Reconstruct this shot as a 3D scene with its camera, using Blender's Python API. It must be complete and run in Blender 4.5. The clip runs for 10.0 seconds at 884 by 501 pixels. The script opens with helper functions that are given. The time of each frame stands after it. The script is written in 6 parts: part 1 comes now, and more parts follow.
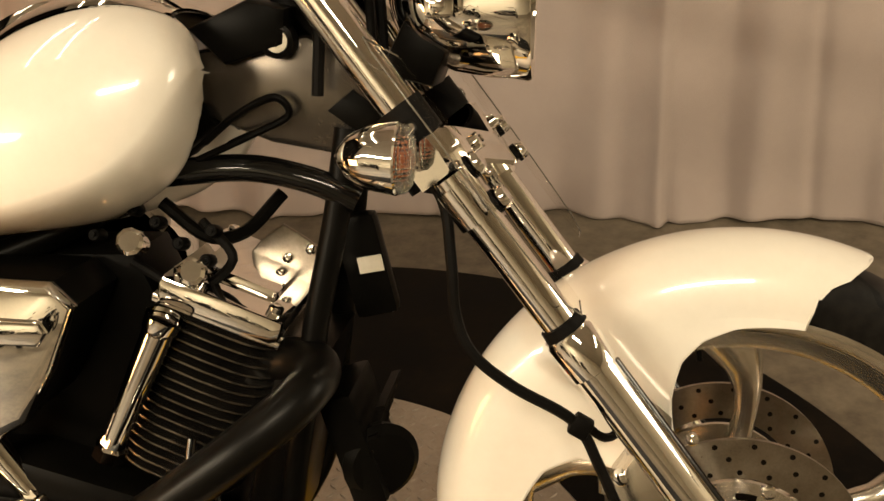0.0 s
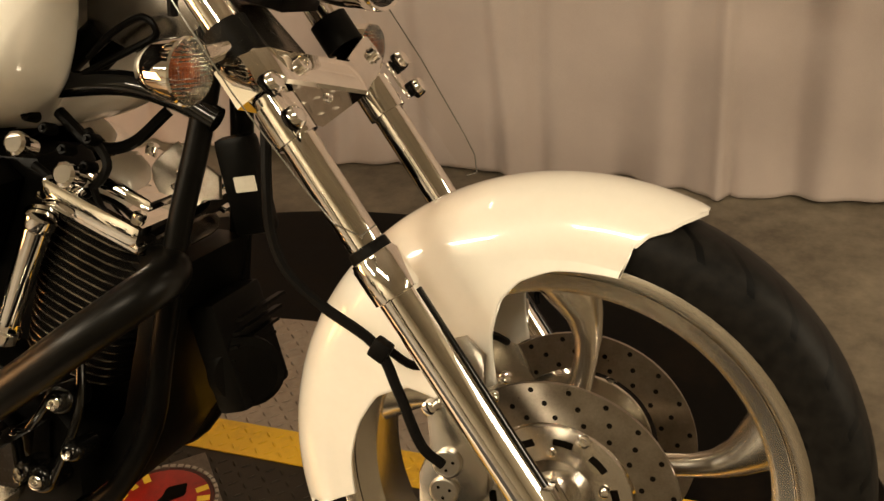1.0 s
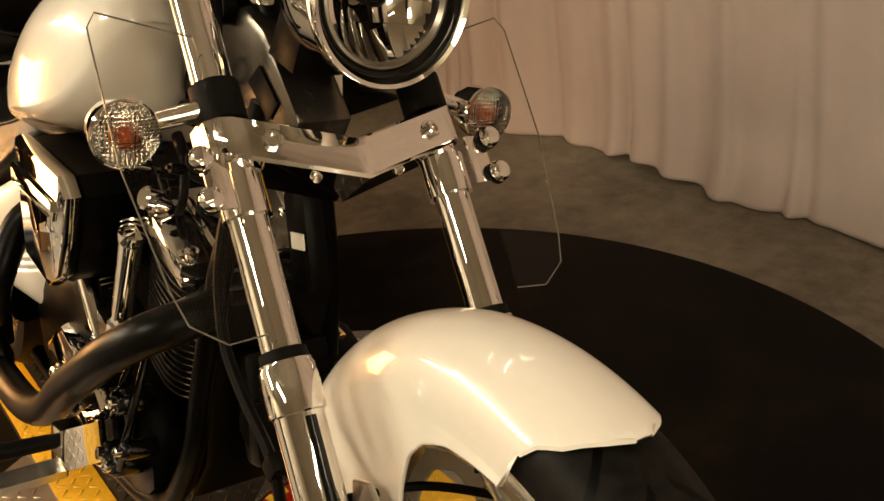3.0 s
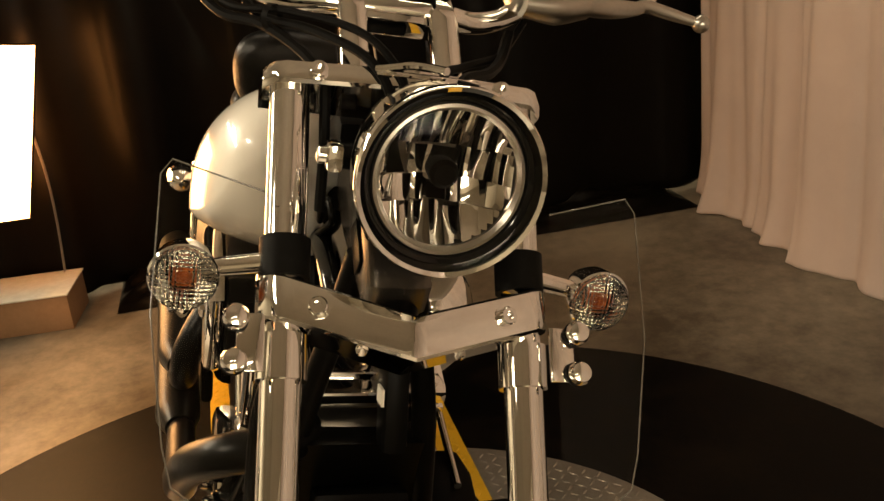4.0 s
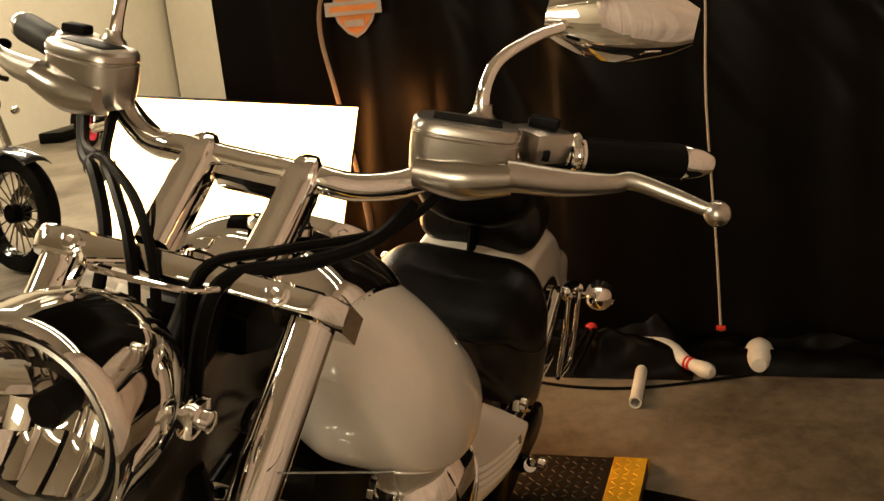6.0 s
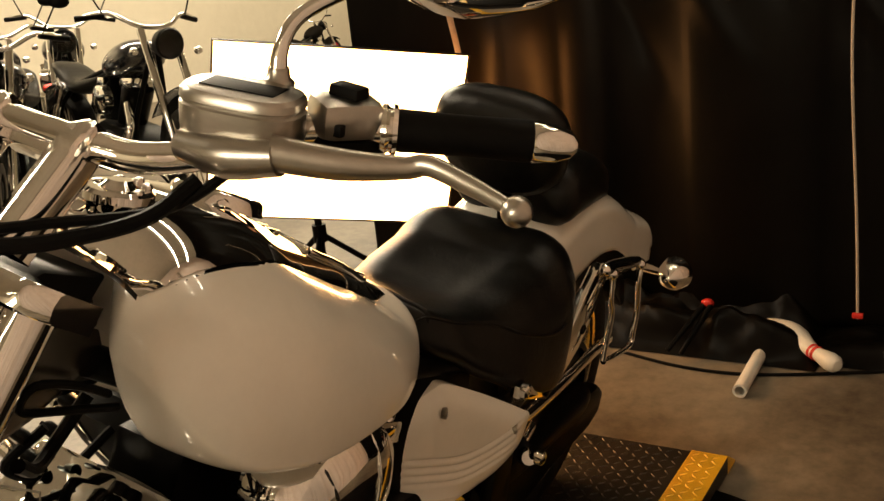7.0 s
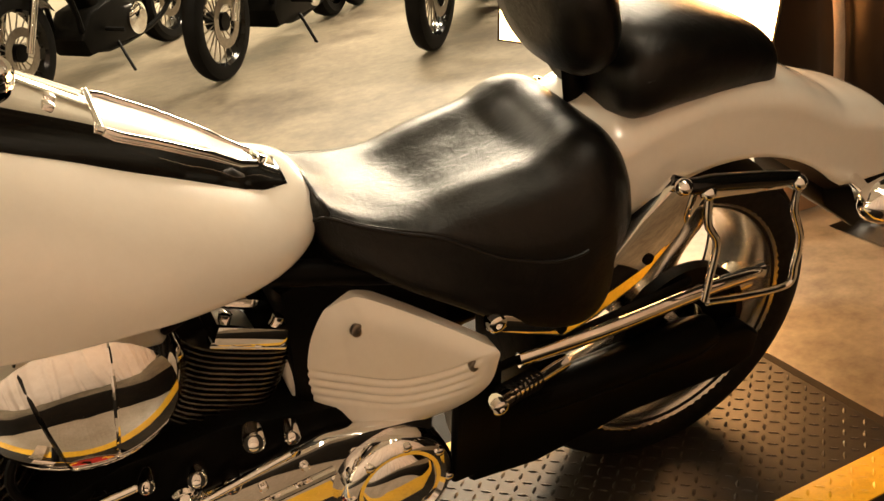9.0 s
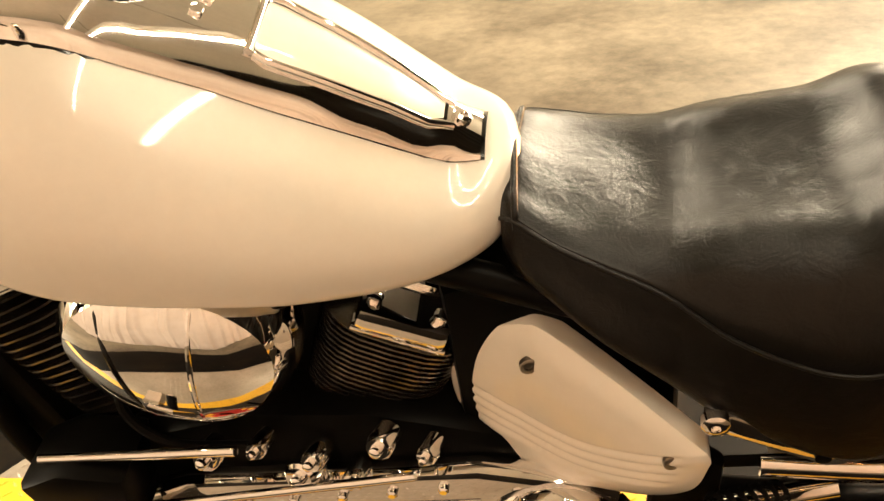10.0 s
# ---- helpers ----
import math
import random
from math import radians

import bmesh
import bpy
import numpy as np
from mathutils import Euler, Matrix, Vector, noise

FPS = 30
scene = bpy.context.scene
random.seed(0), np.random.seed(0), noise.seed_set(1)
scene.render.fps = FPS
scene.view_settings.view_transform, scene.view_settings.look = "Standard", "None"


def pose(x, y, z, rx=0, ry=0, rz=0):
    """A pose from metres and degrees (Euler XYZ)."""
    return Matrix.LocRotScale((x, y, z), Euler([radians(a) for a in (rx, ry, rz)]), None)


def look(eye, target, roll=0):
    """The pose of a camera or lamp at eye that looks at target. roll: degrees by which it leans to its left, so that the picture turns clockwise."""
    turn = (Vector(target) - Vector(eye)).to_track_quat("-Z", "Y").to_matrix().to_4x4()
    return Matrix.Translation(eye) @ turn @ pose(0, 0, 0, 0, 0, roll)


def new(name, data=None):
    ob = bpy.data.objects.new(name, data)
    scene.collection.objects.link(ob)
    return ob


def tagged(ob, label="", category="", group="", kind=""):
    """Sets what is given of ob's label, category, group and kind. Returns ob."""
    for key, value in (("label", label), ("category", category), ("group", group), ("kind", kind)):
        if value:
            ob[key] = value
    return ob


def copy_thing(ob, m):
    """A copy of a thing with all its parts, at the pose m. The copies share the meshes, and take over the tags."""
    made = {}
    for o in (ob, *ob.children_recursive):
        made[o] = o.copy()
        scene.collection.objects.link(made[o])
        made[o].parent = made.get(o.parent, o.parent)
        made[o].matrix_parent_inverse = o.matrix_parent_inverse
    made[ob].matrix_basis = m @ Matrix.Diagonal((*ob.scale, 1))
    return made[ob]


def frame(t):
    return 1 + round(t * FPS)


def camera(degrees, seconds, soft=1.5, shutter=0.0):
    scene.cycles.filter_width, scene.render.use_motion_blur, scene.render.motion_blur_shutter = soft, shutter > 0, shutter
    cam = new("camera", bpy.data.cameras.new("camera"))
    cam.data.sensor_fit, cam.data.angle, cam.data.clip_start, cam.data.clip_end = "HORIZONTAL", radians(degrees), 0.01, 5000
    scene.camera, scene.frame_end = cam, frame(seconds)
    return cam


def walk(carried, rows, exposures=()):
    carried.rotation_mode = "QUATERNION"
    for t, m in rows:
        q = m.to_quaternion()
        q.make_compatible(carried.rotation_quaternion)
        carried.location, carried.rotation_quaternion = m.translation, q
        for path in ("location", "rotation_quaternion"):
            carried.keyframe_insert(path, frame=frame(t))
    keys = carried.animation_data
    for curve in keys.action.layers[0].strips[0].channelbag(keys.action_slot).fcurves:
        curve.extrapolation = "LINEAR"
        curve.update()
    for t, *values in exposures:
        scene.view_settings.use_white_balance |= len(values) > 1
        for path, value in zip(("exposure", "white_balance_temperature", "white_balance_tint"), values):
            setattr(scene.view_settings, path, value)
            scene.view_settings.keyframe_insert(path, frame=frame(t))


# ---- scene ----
cam = camera(48.2, 10.0)
PATH = [
    (0, (0.716, -0.881, 1.218), (0.447, 0.87, 0.289), -3.7),
    (0.5, (0.931, -0.856, 1.209), (0.458, 0.846, 0.271), -5.9),
    (1, (1.121, -0.838, 1.159), (0.472, 0.797, 0.207), -4.9),
    (1.5, (1.216, -0.719, 1.147), (0.367, 0.802, 0.165), -6.9),
    (2, (1.28, -0.573, 1.109), (0.331, 0.786, -0.009), -5.1),
    (2.2, (1.297, -0.529, 1.112), (0.27, 0.783, 0.006), -6.3),
    (3.5, (1.553, -0.128, 1.179), (-0.183, 0.527, 0.431), -6.3),
    (4, (1.496, 0.03, 1.202), (-0.345, 0.401, 0.514), -6.0),
    (4.5, (1.505, 0.253, 1.21), (-0.41, 0.269, 0.632), -8.9),
    (5, (1.481, 0.443, 1.238), (-0.403, 0.102, 0.662), -9.4),
    (5.5, (1.335, 0.586, 1.233), (-0.534, 0.113, 0.701), -3.8),
    (6, (1.171, 0.71, 1.223), (-0.66, 0.095, 0.705), -5.8),
    (6.2, (1.12, 0.77, 1.214), (-0.68, 0.077, 0.683), -6.4),
    (7.3, (0.766, 1.075, 1.183), (-0.746, -0.084, 0.573), -5.9),
    (7.5, (0.681, 1.108, 1.19), (-0.752, -0.132, 0.55), -5.9),
    (8, (0.485, 1.168, 1.17), (-0.741, -0.235, 0.445), -8.2),
    (8.5, (0.261, 1.289, 1.157), (-0.642, -0.31, 0.365), -9.8),
    (9, (0.033, 1.364, 1.107), (-0.635, -0.341, 0.302), -9.7),
    (9.5, (-0.175, 1.228, 1.079), (-0.478, -0.569, 0.255), -10.5),
    (10, (-0.352, 1.06, 1.094), (-0.018, -0.666, 0.141), -7.2),
]
walk(cam, [(t, look(eye, target, roll)) for t, eye, target, roll in PATH],
     [(0, -0.02), (2.0, -0.06), (3.5, -0.15), (5.0, 0.0), (7.5, 0.1), (8.5, 0.7), (9.5, 1.15), (10.0, 1.4)])

# ---- world ----
FLOOR_Z = -0.045
WARM = (1.0, 0.84, 0.60)

world = bpy.data.worlds.new("world")
scene.world = world
world.use_nodes = True
world.node_tree.nodes["Background"].inputs[0].default_value = (1.0, 0.82, 0.62, 1)
world.node_tree.nodes["Background"].inputs[1].default_value = 0.005


def area_lamp(name, place, target, size_x, size_y, watts, colour=WARM):
    data = bpy.data.lights.new(name, "AREA")
    data.shape, data.size, data.size_y = "RECTANGLE", size_x, size_y
    data.energy, data.color = watts, colour
    lamp = new(name, data)
    lamp.matrix_world = look(place, target)
    return lamp


# An unseen lamp added before the front wheel, ceiling strips of the showroom, and thin tubes over the turntable.
area_lamp("added_front_lamp", (3.35, 0.2, 1.42), (0.2, 0.1, 0.75), 1.1, 0.7, 36)
# Unseen lamp added to brighten the east wall that the chrome reflects.
area_lamp("ceiling_lamp", (4.3, 0.3, 3.3), (5.6, 0.2, 0.6), 2.0, 0.4, 120)
area_lamp("ceiling_lamp", (0.9, -2.6, 3.0), (0.6, -0.4, 0.4), 1.3, 0.35, 94)
area_lamp("ceiling_lamp", (-1.2, 0.55, 2.9), (-1.2, 0.55, 0), 0.03, 2.0, 7)
area_lamp("ceiling_lamp", (-0.75, 0.55, 2.9), (-0.75, 0.55, 0), 0.03, 2.0, 7)
area_lamp("ceiling_lamp", (-3.4, -4.9, 3.4), (-2.4, -4.0, 0), 3.4, 0.5, 455)
area_lamp("ceiling_lamp", (-7.5, -4.6, 3.5), (-7.5, -5.0, 0), 4.0, 0.6, 260)


# ---- materials ----
def nodes_of(name):
    m = bpy.data.materials.new(name)
    m.use_nodes = True
    return m, m.node_tree, m.node_tree.nodes["Principled BSDF"]


def add(tree, kind, **values):
    n = tree.nodes.new(kind)
    for key, value in values.items():
        if key in n.inputs:
            n.inputs[key].default_value = value
    return n


def ramp(tree, source, stops):
    r = tree.nodes.new("ShaderNodeValToRGB")
    while len(r.color_ramp.elements) < len(stops):
        r.color_ramp.elements.new(0.5)
    for e, (at, colour) in zip(r.color_ramp.elements, stops):
        e.position = at
        e.color = (*colour, 1) if len(colour) == 3 else colour
    tree.links.new(source, r.inputs["Fac"])
    return r


def surface(name, dark, light, rough, metal=0.0, scale=8.0, fine=60.0, bump=0.0, coat=0.0, rough_var=0.08, stretch=(1, 1, 1), lo=0.35, hi=0.65, spec=0.5):
    """A surface whose colour and gloss vary at two scales."""
    m, tree, b = nodes_of(name)
    co = add(tree, "ShaderNodeTexCoord")
    mp = add(tree, "ShaderNodeMapping")
    mp.inputs["Scale"].default_value = stretch
    tree.links.new(co.outputs["Object"], mp.inputs["Vector"])
    big = add(tree, "ShaderNodeTexNoise", Scale=scale, Detail=5.0, Roughness=0.6)
    small = add(tree, "ShaderNodeTexNoise", Scale=fine, Detail=4.0, Roughness=0.7)
    for n in (big, small):
        tree.links.new(mp.outputs["Vector"], n.inputs["Vector"])
    mix = add(tree, "ShaderNodeMath")
    mix.operation = "MULTIPLY_ADD"
    mix.inputs[1].default_value = 0.35
    tree.links.new(small.outputs["Fac"], mix.inputs[0])
    scaled = add(tree, "ShaderNodeMath")
    scaled.operation = "MULTIPLY"
    scaled.inputs[1].default_value = 0.65
    tree.links.new(big.outputs["Fac"], scaled.inputs[0])
    tree.links.new(scaled.outputs[0], mix.inputs[2])
    r = ramp(tree, mix.outputs[0], [(lo, dark), (hi, light)])
    tree.links.new(r.outputs["Color"], b.inputs["Base Color"])
    g = add(tree, "ShaderNodeMapRange")
    g.inputs["To Min"].default_value = max(0.02, rough - rough_var)
    g.inputs["To Max"].default_value = rough + rough_var
    tree.links.new(mix.outputs[0], g.inputs["Value"])
    tree.links.new(g.outputs["Result"], b.inputs["Roughness"])
    b.inputs["Metallic"].default_value = metal
    b.inputs["Specular IOR Level"].default_value = spec
    b.inputs["Coat Weight"].default_value = coat
    b.inputs["Coat Roughness"].default_value = 0.04
    if bump:
        bp = add(tree, "ShaderNodeBump", Strength=bump, Distance=0.004)
        tree.links.new(mix.outputs[0], bp.inputs["Height"])
        tree.links.new(bp.outputs["Normal"], b.inputs["Normal"])
    return m


WHITE = surface("pearl_white_paint", (0.78, 0.74, 0.66), (0.84, 0.80, 0.72), 0.30, scale=2, coat=1.0, rough_var=0.04)
CHROME = surface("polished_chrome", (0.80, 0.78, 0.75), (0.90, 0.88, 0.85), 0.034, metal=1.0, scale=14, fine=220, rough_var=0.014)
BRUSHED = surface("brushed_aluminium", (0.40, 0.375, 0.335), (0.50, 0.47, 0.42), 0.29, metal=1.0, scale=25, fine=260, rough_var=0.05, stretch=(1, 0.12, 1))
CAST = surface("cast_alloy", (0.60, 0.56, 0.50), (0.74, 0.70, 0.63), 0.25, metal=1.0, scale=6, fine=60, rough_var=0.04)
STEEL = surface("disc_steel", (0.24, 0.21, 0.175), (0.36, 0.32, 0.27), 0.30, metal=1.0, scale=40, fine=300, rough_var=0.08)
BLACK = surface("black_gloss_paint", (0.002, 0.002, 0.002), (0.004, 0.004, 0.0035), 0.12, scale=6, spec=0.35)
SATIN = surface("satin_black_metal", (0.0015, 0.0014, 0.0012), (0.004, 0.0036, 0.003), 0.36, scale=12, fine=90, bump=0.1, spec=0.05)
EXHAUST = surface("black_ceramic_pipe", (0.0015, 0.0014, 0.0012), (0.004, 0.0036, 0.003), 0.34, scale=9, fine=80, spec=0.13)
RUBBER = surface("black_rubber", (0.003, 0.0028, 0.0025), (0.007, 0.0064, 0.0058), 0.5, scale=10, fine=120, bump=0.12, spec=0.05)
CLOTH = surface("beige_curtain_cloth", (0.385, 0.316, 0.283), (0.46, 0.38, 0.34), 0.9, scale=3, fine=500, bump=0.06)
DRAPE = surface("black_backdrop_cloth", (0.0012, 0.0009, 0.0006), (0.0042, 0.0031, 0.002), 0.36, scale=2, fine=30, bump=0.15, rough_var=0.08, spec=0.07)
CONCRETE = surface("concrete_floor", (0.062, 0.048, 0.033), (0.215, 0.180, 0.130), 0.45, scale=1.3, fine=18, bump=0.08, rough_var=0.16, lo=0.38, hi=0.62, spec=0.4)
MAT_BLACK = surface("black_board", (0.0015, 0.0012, 0.0009), (0.008, 0.006, 0.004), 0.6, scale=3.5, fine=30, bump=0.08, spec=0.03)
BOARD = surface("scuffed_black_board", (0.0008, 0.0006, 0.0004), (0.012, 0.0075, 0.004), 0.5, scale=4.5, fine=50, bump=0.06, rough_var=0.15, lo=0.46, hi=0.72, spec=0.08)
PLATE_DARK = surface("dark_tread_plate", (0.010, 0.008, 0.006), (0.032, 0.025, 0.018), 0.46, scale=6, fine=90, bump=0.06, spec=0.25)
PLATE_GREY = surface("bare_tread_plate", (0.30, 0.265, 0.22), (0.46, 0.41, 0.35), 0.38, metal=0.75, scale=5, fine=70, bump=0.05)
YELLOW = surface("worn_yellow_paint", (0.50, 0.27, 0.012), (0.78, 0.46, 0.02), 0.42, scale=7, fine=60, bump=0.1, lo=0.3, hi=0.5)
WALL = surface("cream_wall_paint", (0.62, 0.56, 0.44), (0.70, 0.64, 0.51), 0.7, scale=0.9, fine=12)
CEILING = surface("grey_ceiling_paint", (0.48, 0.45, 0.40), (0.55, 0.52, 0.46), 0.8, scale=1, fine=9)
PVC = surface("white_plastic", (0.66, 0.62, 0.54), (0.78, 0.74, 0.66), 0.35, scale=5, fine=60)
RED = surface("red_plastic", (0.5, 0.02, 0.012), (0.62, 0.03, 0.018), 0.35)
PINK = surface("pink_red_paint", (0.62, 0.03, 0.07), (0.75, 0.05, 0.10), 0.3)
STRAP = surface("beige_webbing", (0.40, 0.33, 0.25), (0.5, 0.42, 0.33), 0.8, scale=20, fine=200)
CARTON = surface("brown_cardboard", (0.24, 0.125, 0.055), (0.32, 0.175, 0.085), 0.8, scale=6)
AMBER = surface("amber_bulb", (0.42, 0.08, 0.008), (0.55, 0.13, 0.015), 0.3)
SIGN_RED = surface("red_enamel", (0.20, 0.004, 0.002), (0.46, 0.014, 0.006), 0.35, scale=14)
SIGN_DARK = surface("burnt_enamel", (0.02, 0.002, 0.001), (0.06, 0.004, 0.002), 0.35, scale=14)
BADGE_PLATE = surface("worn_badge_plate", (0.09, 0.078, 0.064), (0.20, 0.175, 0.145), 0.4, metal=0.7, scale=14, fine=90)
SIGN_YELLOW = surface("yellow_enamel", (0.75, 0.5, 0.03), (0.85, 0.58, 0.04), 0.35)
ORANGE = surface("orange_print", (0.55, 0.18, 0.03), (0.65, 0.23, 0.05), 0.6)
GREYPRINT = surface("grey_print", (0.30, 0.26, 0.22), (0.40, 0.35, 0.30), 0.6)
NECK = surface("grey_frame_paint", (0.085, 0.074, 0.062), (0.12, 0.105, 0.09), 0.26, metal=0.85, scale=5, fine=80, bump=0.05)
# Pale colour stands in for light caught in the clear sheet's edge.
EDGE_GLINT = surface("acrylic_edge_glint", (0.10, 0.09, 0.075), (0.16, 0.145, 0.12), 0.2, scale=30)
LABEL = surface("paper_label", (0.60, 0.55, 0.45), (0.7, 0.65, 0.55), 0.6, scale=30)


def leather(name):
    m, tree, b = nodes_of(name)
    co = add(tree, "ShaderNodeTexCoord")
    vor = add(tree, "ShaderNodeTexVoronoi", Scale=300.0)
    cre = add(tree, "ShaderNodeTexNoise", Scale=30.0, Detail=8.0, Roughness=0.7, Distortion=1.8)
    big = add(tree, "ShaderNodeTexNoise", Scale=7.0, Detail=3.0)
    for n in (vor, cre, big):
        tree.links.new(co.outputs["Object"], n.inputs["Vector"])
    r = ramp(tree, cre.outputs["Fac"], [(0.38, (0.0014, 0.0013, 0.001)), (0.62, (0.005, 0.0045, 0.0036))])
    tree.links.new(r.outputs["Color"], b.inputs["Base Color"])
    g = add(tree, "ShaderNodeMapRange")
    g.inputs["To Min"].default_value, g.inputs["To Max"].default_value = 0.26, 0.40
    tree.links.new(big.outputs["Fac"], g.inputs["Value"])
    tree.links.new(g.outputs["Result"], b.inputs["Roughness"])
    b1 = add(tree, "ShaderNodeBump", Strength=0.10, Distance=0.001)
    b2 = add(tree, "ShaderNodeBump", Strength=0.26, Distance=0.005)
    tree.links.new(vor.outputs["Distance"], b1.inputs["Height"])
    tree.links.new(cre.outputs["Fac"], b2.inputs["Height"])
    tree.links.new(b1.outputs["Normal"], b2.inputs["Normal"])
    tree.links.new(b2.outputs["Normal"], b.inputs["Normal"])
    return m


LEATHER = leather("black_leather")
LEATHER.node_tree.nodes["Principled BSDF"].inputs["Specular IOR Level"].default_value = 0.26


def tyre_rubber(name, count):
    """Rubber with slanting tread cuts round the wheel's own y axis, shaded in the colour."""
    m, tree, b = nodes_of(name)
    co = add(tree, "ShaderNodeTexCoord")
    sep = add(tree, "ShaderNodeSeparateXYZ")
    tree.links.new(co.outputs["Object"], sep.inputs[0])

    def op(kind, a, c=None):
        n = add(tree, "ShaderNodeMath")
        n.operation = kind
        for k, v in enumerate((a, c)):
            if isinstance(v, (int, float)):
                n.inputs[k].default_value = v
            elif v is not None:
                tree.links.new(v, n.inputs[k])
        return n.outputs[0]

    ang = op("ARCTAN2", sep.outputs["Z"], sep.outputs["X"])
    side = op("ABSOLUTE", sep.outputs["Y"])
    turn = op("ADD", op("MULTIPLY", ang, count / (2 * math.pi)), op("MULTIPLY", side, 17.0))
    saw = op("PINGPONG", turn, 0.5)
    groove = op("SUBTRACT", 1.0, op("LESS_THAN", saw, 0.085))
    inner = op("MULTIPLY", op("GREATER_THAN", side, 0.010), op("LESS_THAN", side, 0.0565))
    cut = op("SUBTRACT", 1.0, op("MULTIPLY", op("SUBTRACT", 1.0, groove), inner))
    noise_n = add(tree, "ShaderNodeTexNoise", Scale=70.0, Detail=3.0)
    tree.links.new(co.outputs["Object"], noise_n.inputs["Vector"])
    r = ramp(tree, noise_n.outputs["Fac"], [(0.35, (0.0035, 0.0031, 0.0027)), (0.65, (0.009, 0.008, 0.0068))])
    # The grooves' shade is put into the base colour by darkening the cuts.
    groove_shade = add(tree, "ShaderNodeMixRGB")
    groove_shade.blend_type = "MULTIPLY"
    groove_shade.inputs[0].default_value = 0.92
    tree.links.new(r.outputs["Color"], groove_shade.inputs[1])
    tree.links.new(cut, groove_shade.inputs[2])
    tree.links.new(groove_shade.outputs[0], b.inputs["Base Color"])
    b.inputs["Roughness"].default_value = 0.55
    b.inputs["Specular IOR Level"].default_value = 0.12
    bp = add(tree, "ShaderNodeBump", Strength=1.0, Distance=0.012)
    tree.links.new(cut, bp.inputs["Height"])
    tree.links.new(bp.outputs["Normal"], b.inputs["Normal"])
    return m


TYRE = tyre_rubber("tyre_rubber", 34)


def clear(name, tint, rough=0.0, ior=1.45, cuts=0.0, weight=1.0):
    m, tree, b = nodes_of(name)
    b.inputs["Base Color"].default_value = (*tint, 1)
    b.inputs["Roughness"].default_value = rough
    b.inputs["IOR"].default_value = ior
    b.inputs["Transmission Weight"].default_value = weight
    if cuts:
        co = add(tree, "ShaderNodeTexCoord")
        v = add(tree, "ShaderNodeTexVoronoi", Scale=cuts, Randomness=0.0)
        tree.links.new(co.outputs["Object"], v.inputs["Vector"])
        bp = add(tree, "ShaderNodeBump", Strength=0.9, Distance=0.004)
        tree.links.new(v.outputs["Distance"], bp.inputs["Height"])
        tree.links.new(bp.outputs["Normal"], b.inputs["Normal"])
    return m


def clear_sheet(name):
    """Thin clear plastic sheet: mostly see-through with a sharp gloss."""
    m, tree, b = nodes_of(name)
    out = tree.nodes["Material Output"]
    tr = add(tree, "ShaderNodeBsdfTransparent")
    tr.inputs["Color"].default_value = (0.985, 0.98, 0.97, 1)
    gl = add(tree, "ShaderNodeBsdfGlossy", Roughness=0.02)
    mx = add(tree, "ShaderNodeMixShader")
    mx.inputs[0].default_value = 0.009
    tree.links.new(tr.outputs[0], mx.inputs[1])
    tree.links.new(gl.outputs[0], mx.inputs[2])
    tree.links.new(mx.outputs[0], out.inputs["Surface"])
    return m


GLASS = clear_sheet("lamp_glass")
ACRYLIC = clear_sheet("clear_acrylic")
LENS = clear("moulded_lens", (0.9, 0.88, 0.84), rough=0.05, cuts=215.0)


def glow(name, colour, strength):
    m, tree, b = nodes_of(name)
    b.inputs["Base Color"].default_value = (0.8, 0.8, 0.8, 1)
    b.inputs["Emission Color"].default_value = (*colour, 1)
    b.inputs["Emission Strength"].default_value = strength
    return m


DIFFUSER = glow("lit_diffuser_cloth", (1.0, 0.47, 0.15), 19.0)
# Strip added at the softbox edge to cast a warm glow on the backdrop.
DRAPE_GLOW = glow("added_glow_strip", (1.0, 0.36, 0.08), 60.0)


# ---- building tools ----
def mesh_from(bm, name, smooth_deg=38):
    bmesh.ops.recalc_face_normals(bm, faces=bm.faces)
    me = bpy.data.meshes.new(name)
    bm.to_mesh(me)
    bm.free()
    if smooth_deg:
        me.polygons.foreach_set("use_smooth", [True] * len(me.polygons))
        me.set_sharp_from_angle(angle=radians(smooth_deg))
    return me


def part(name, bm, material, parent, label="", smooth_deg=38):
    me = mesh_from(bm, name, smooth_deg)
    me.materials.append(material)
    ob = new(name, me)
    ob.parent = parent
    if label:
        tagged(ob, label)
    return ob


def thing(name, label, category, m=None, group="", kind=""):
    ob = new(name)
    ob.empty_display_size = 0.1
    if m is not None:
        ob.matrix_world = m
    return tagged(ob, label, category, group, kind)


def solo(name, bm, material, label, category, m=None, group="", kind="", smooth_deg=38):
    ob = part(name, bm, material, None, "", smooth_deg)
    if m is not None:
        ob.matrix_world = m
    return tagged(ob, label, category, group, kind)


def curve_through(points, steps=6):
    """Points of a Catmull-Rom line through the given ones."""
    p = [Vector(q) for q in points]
    p = [2 * p[0] - p[1]] + p + [2 * p[-1] - p[-2]]
    out = []
    for i in range(1, len(p) - 2):
        for k in range(steps):
            t = k / steps
            a, b, c, d = p[i - 1:i + 3]
            out.append(0.5 * ((2 * b) + (c - a) * t + (2 * a - 5 * b + 4 * c - d) * t * t + (3 * b - a - 3 * c + d) * t ** 3))
    return out + [p[-2]]


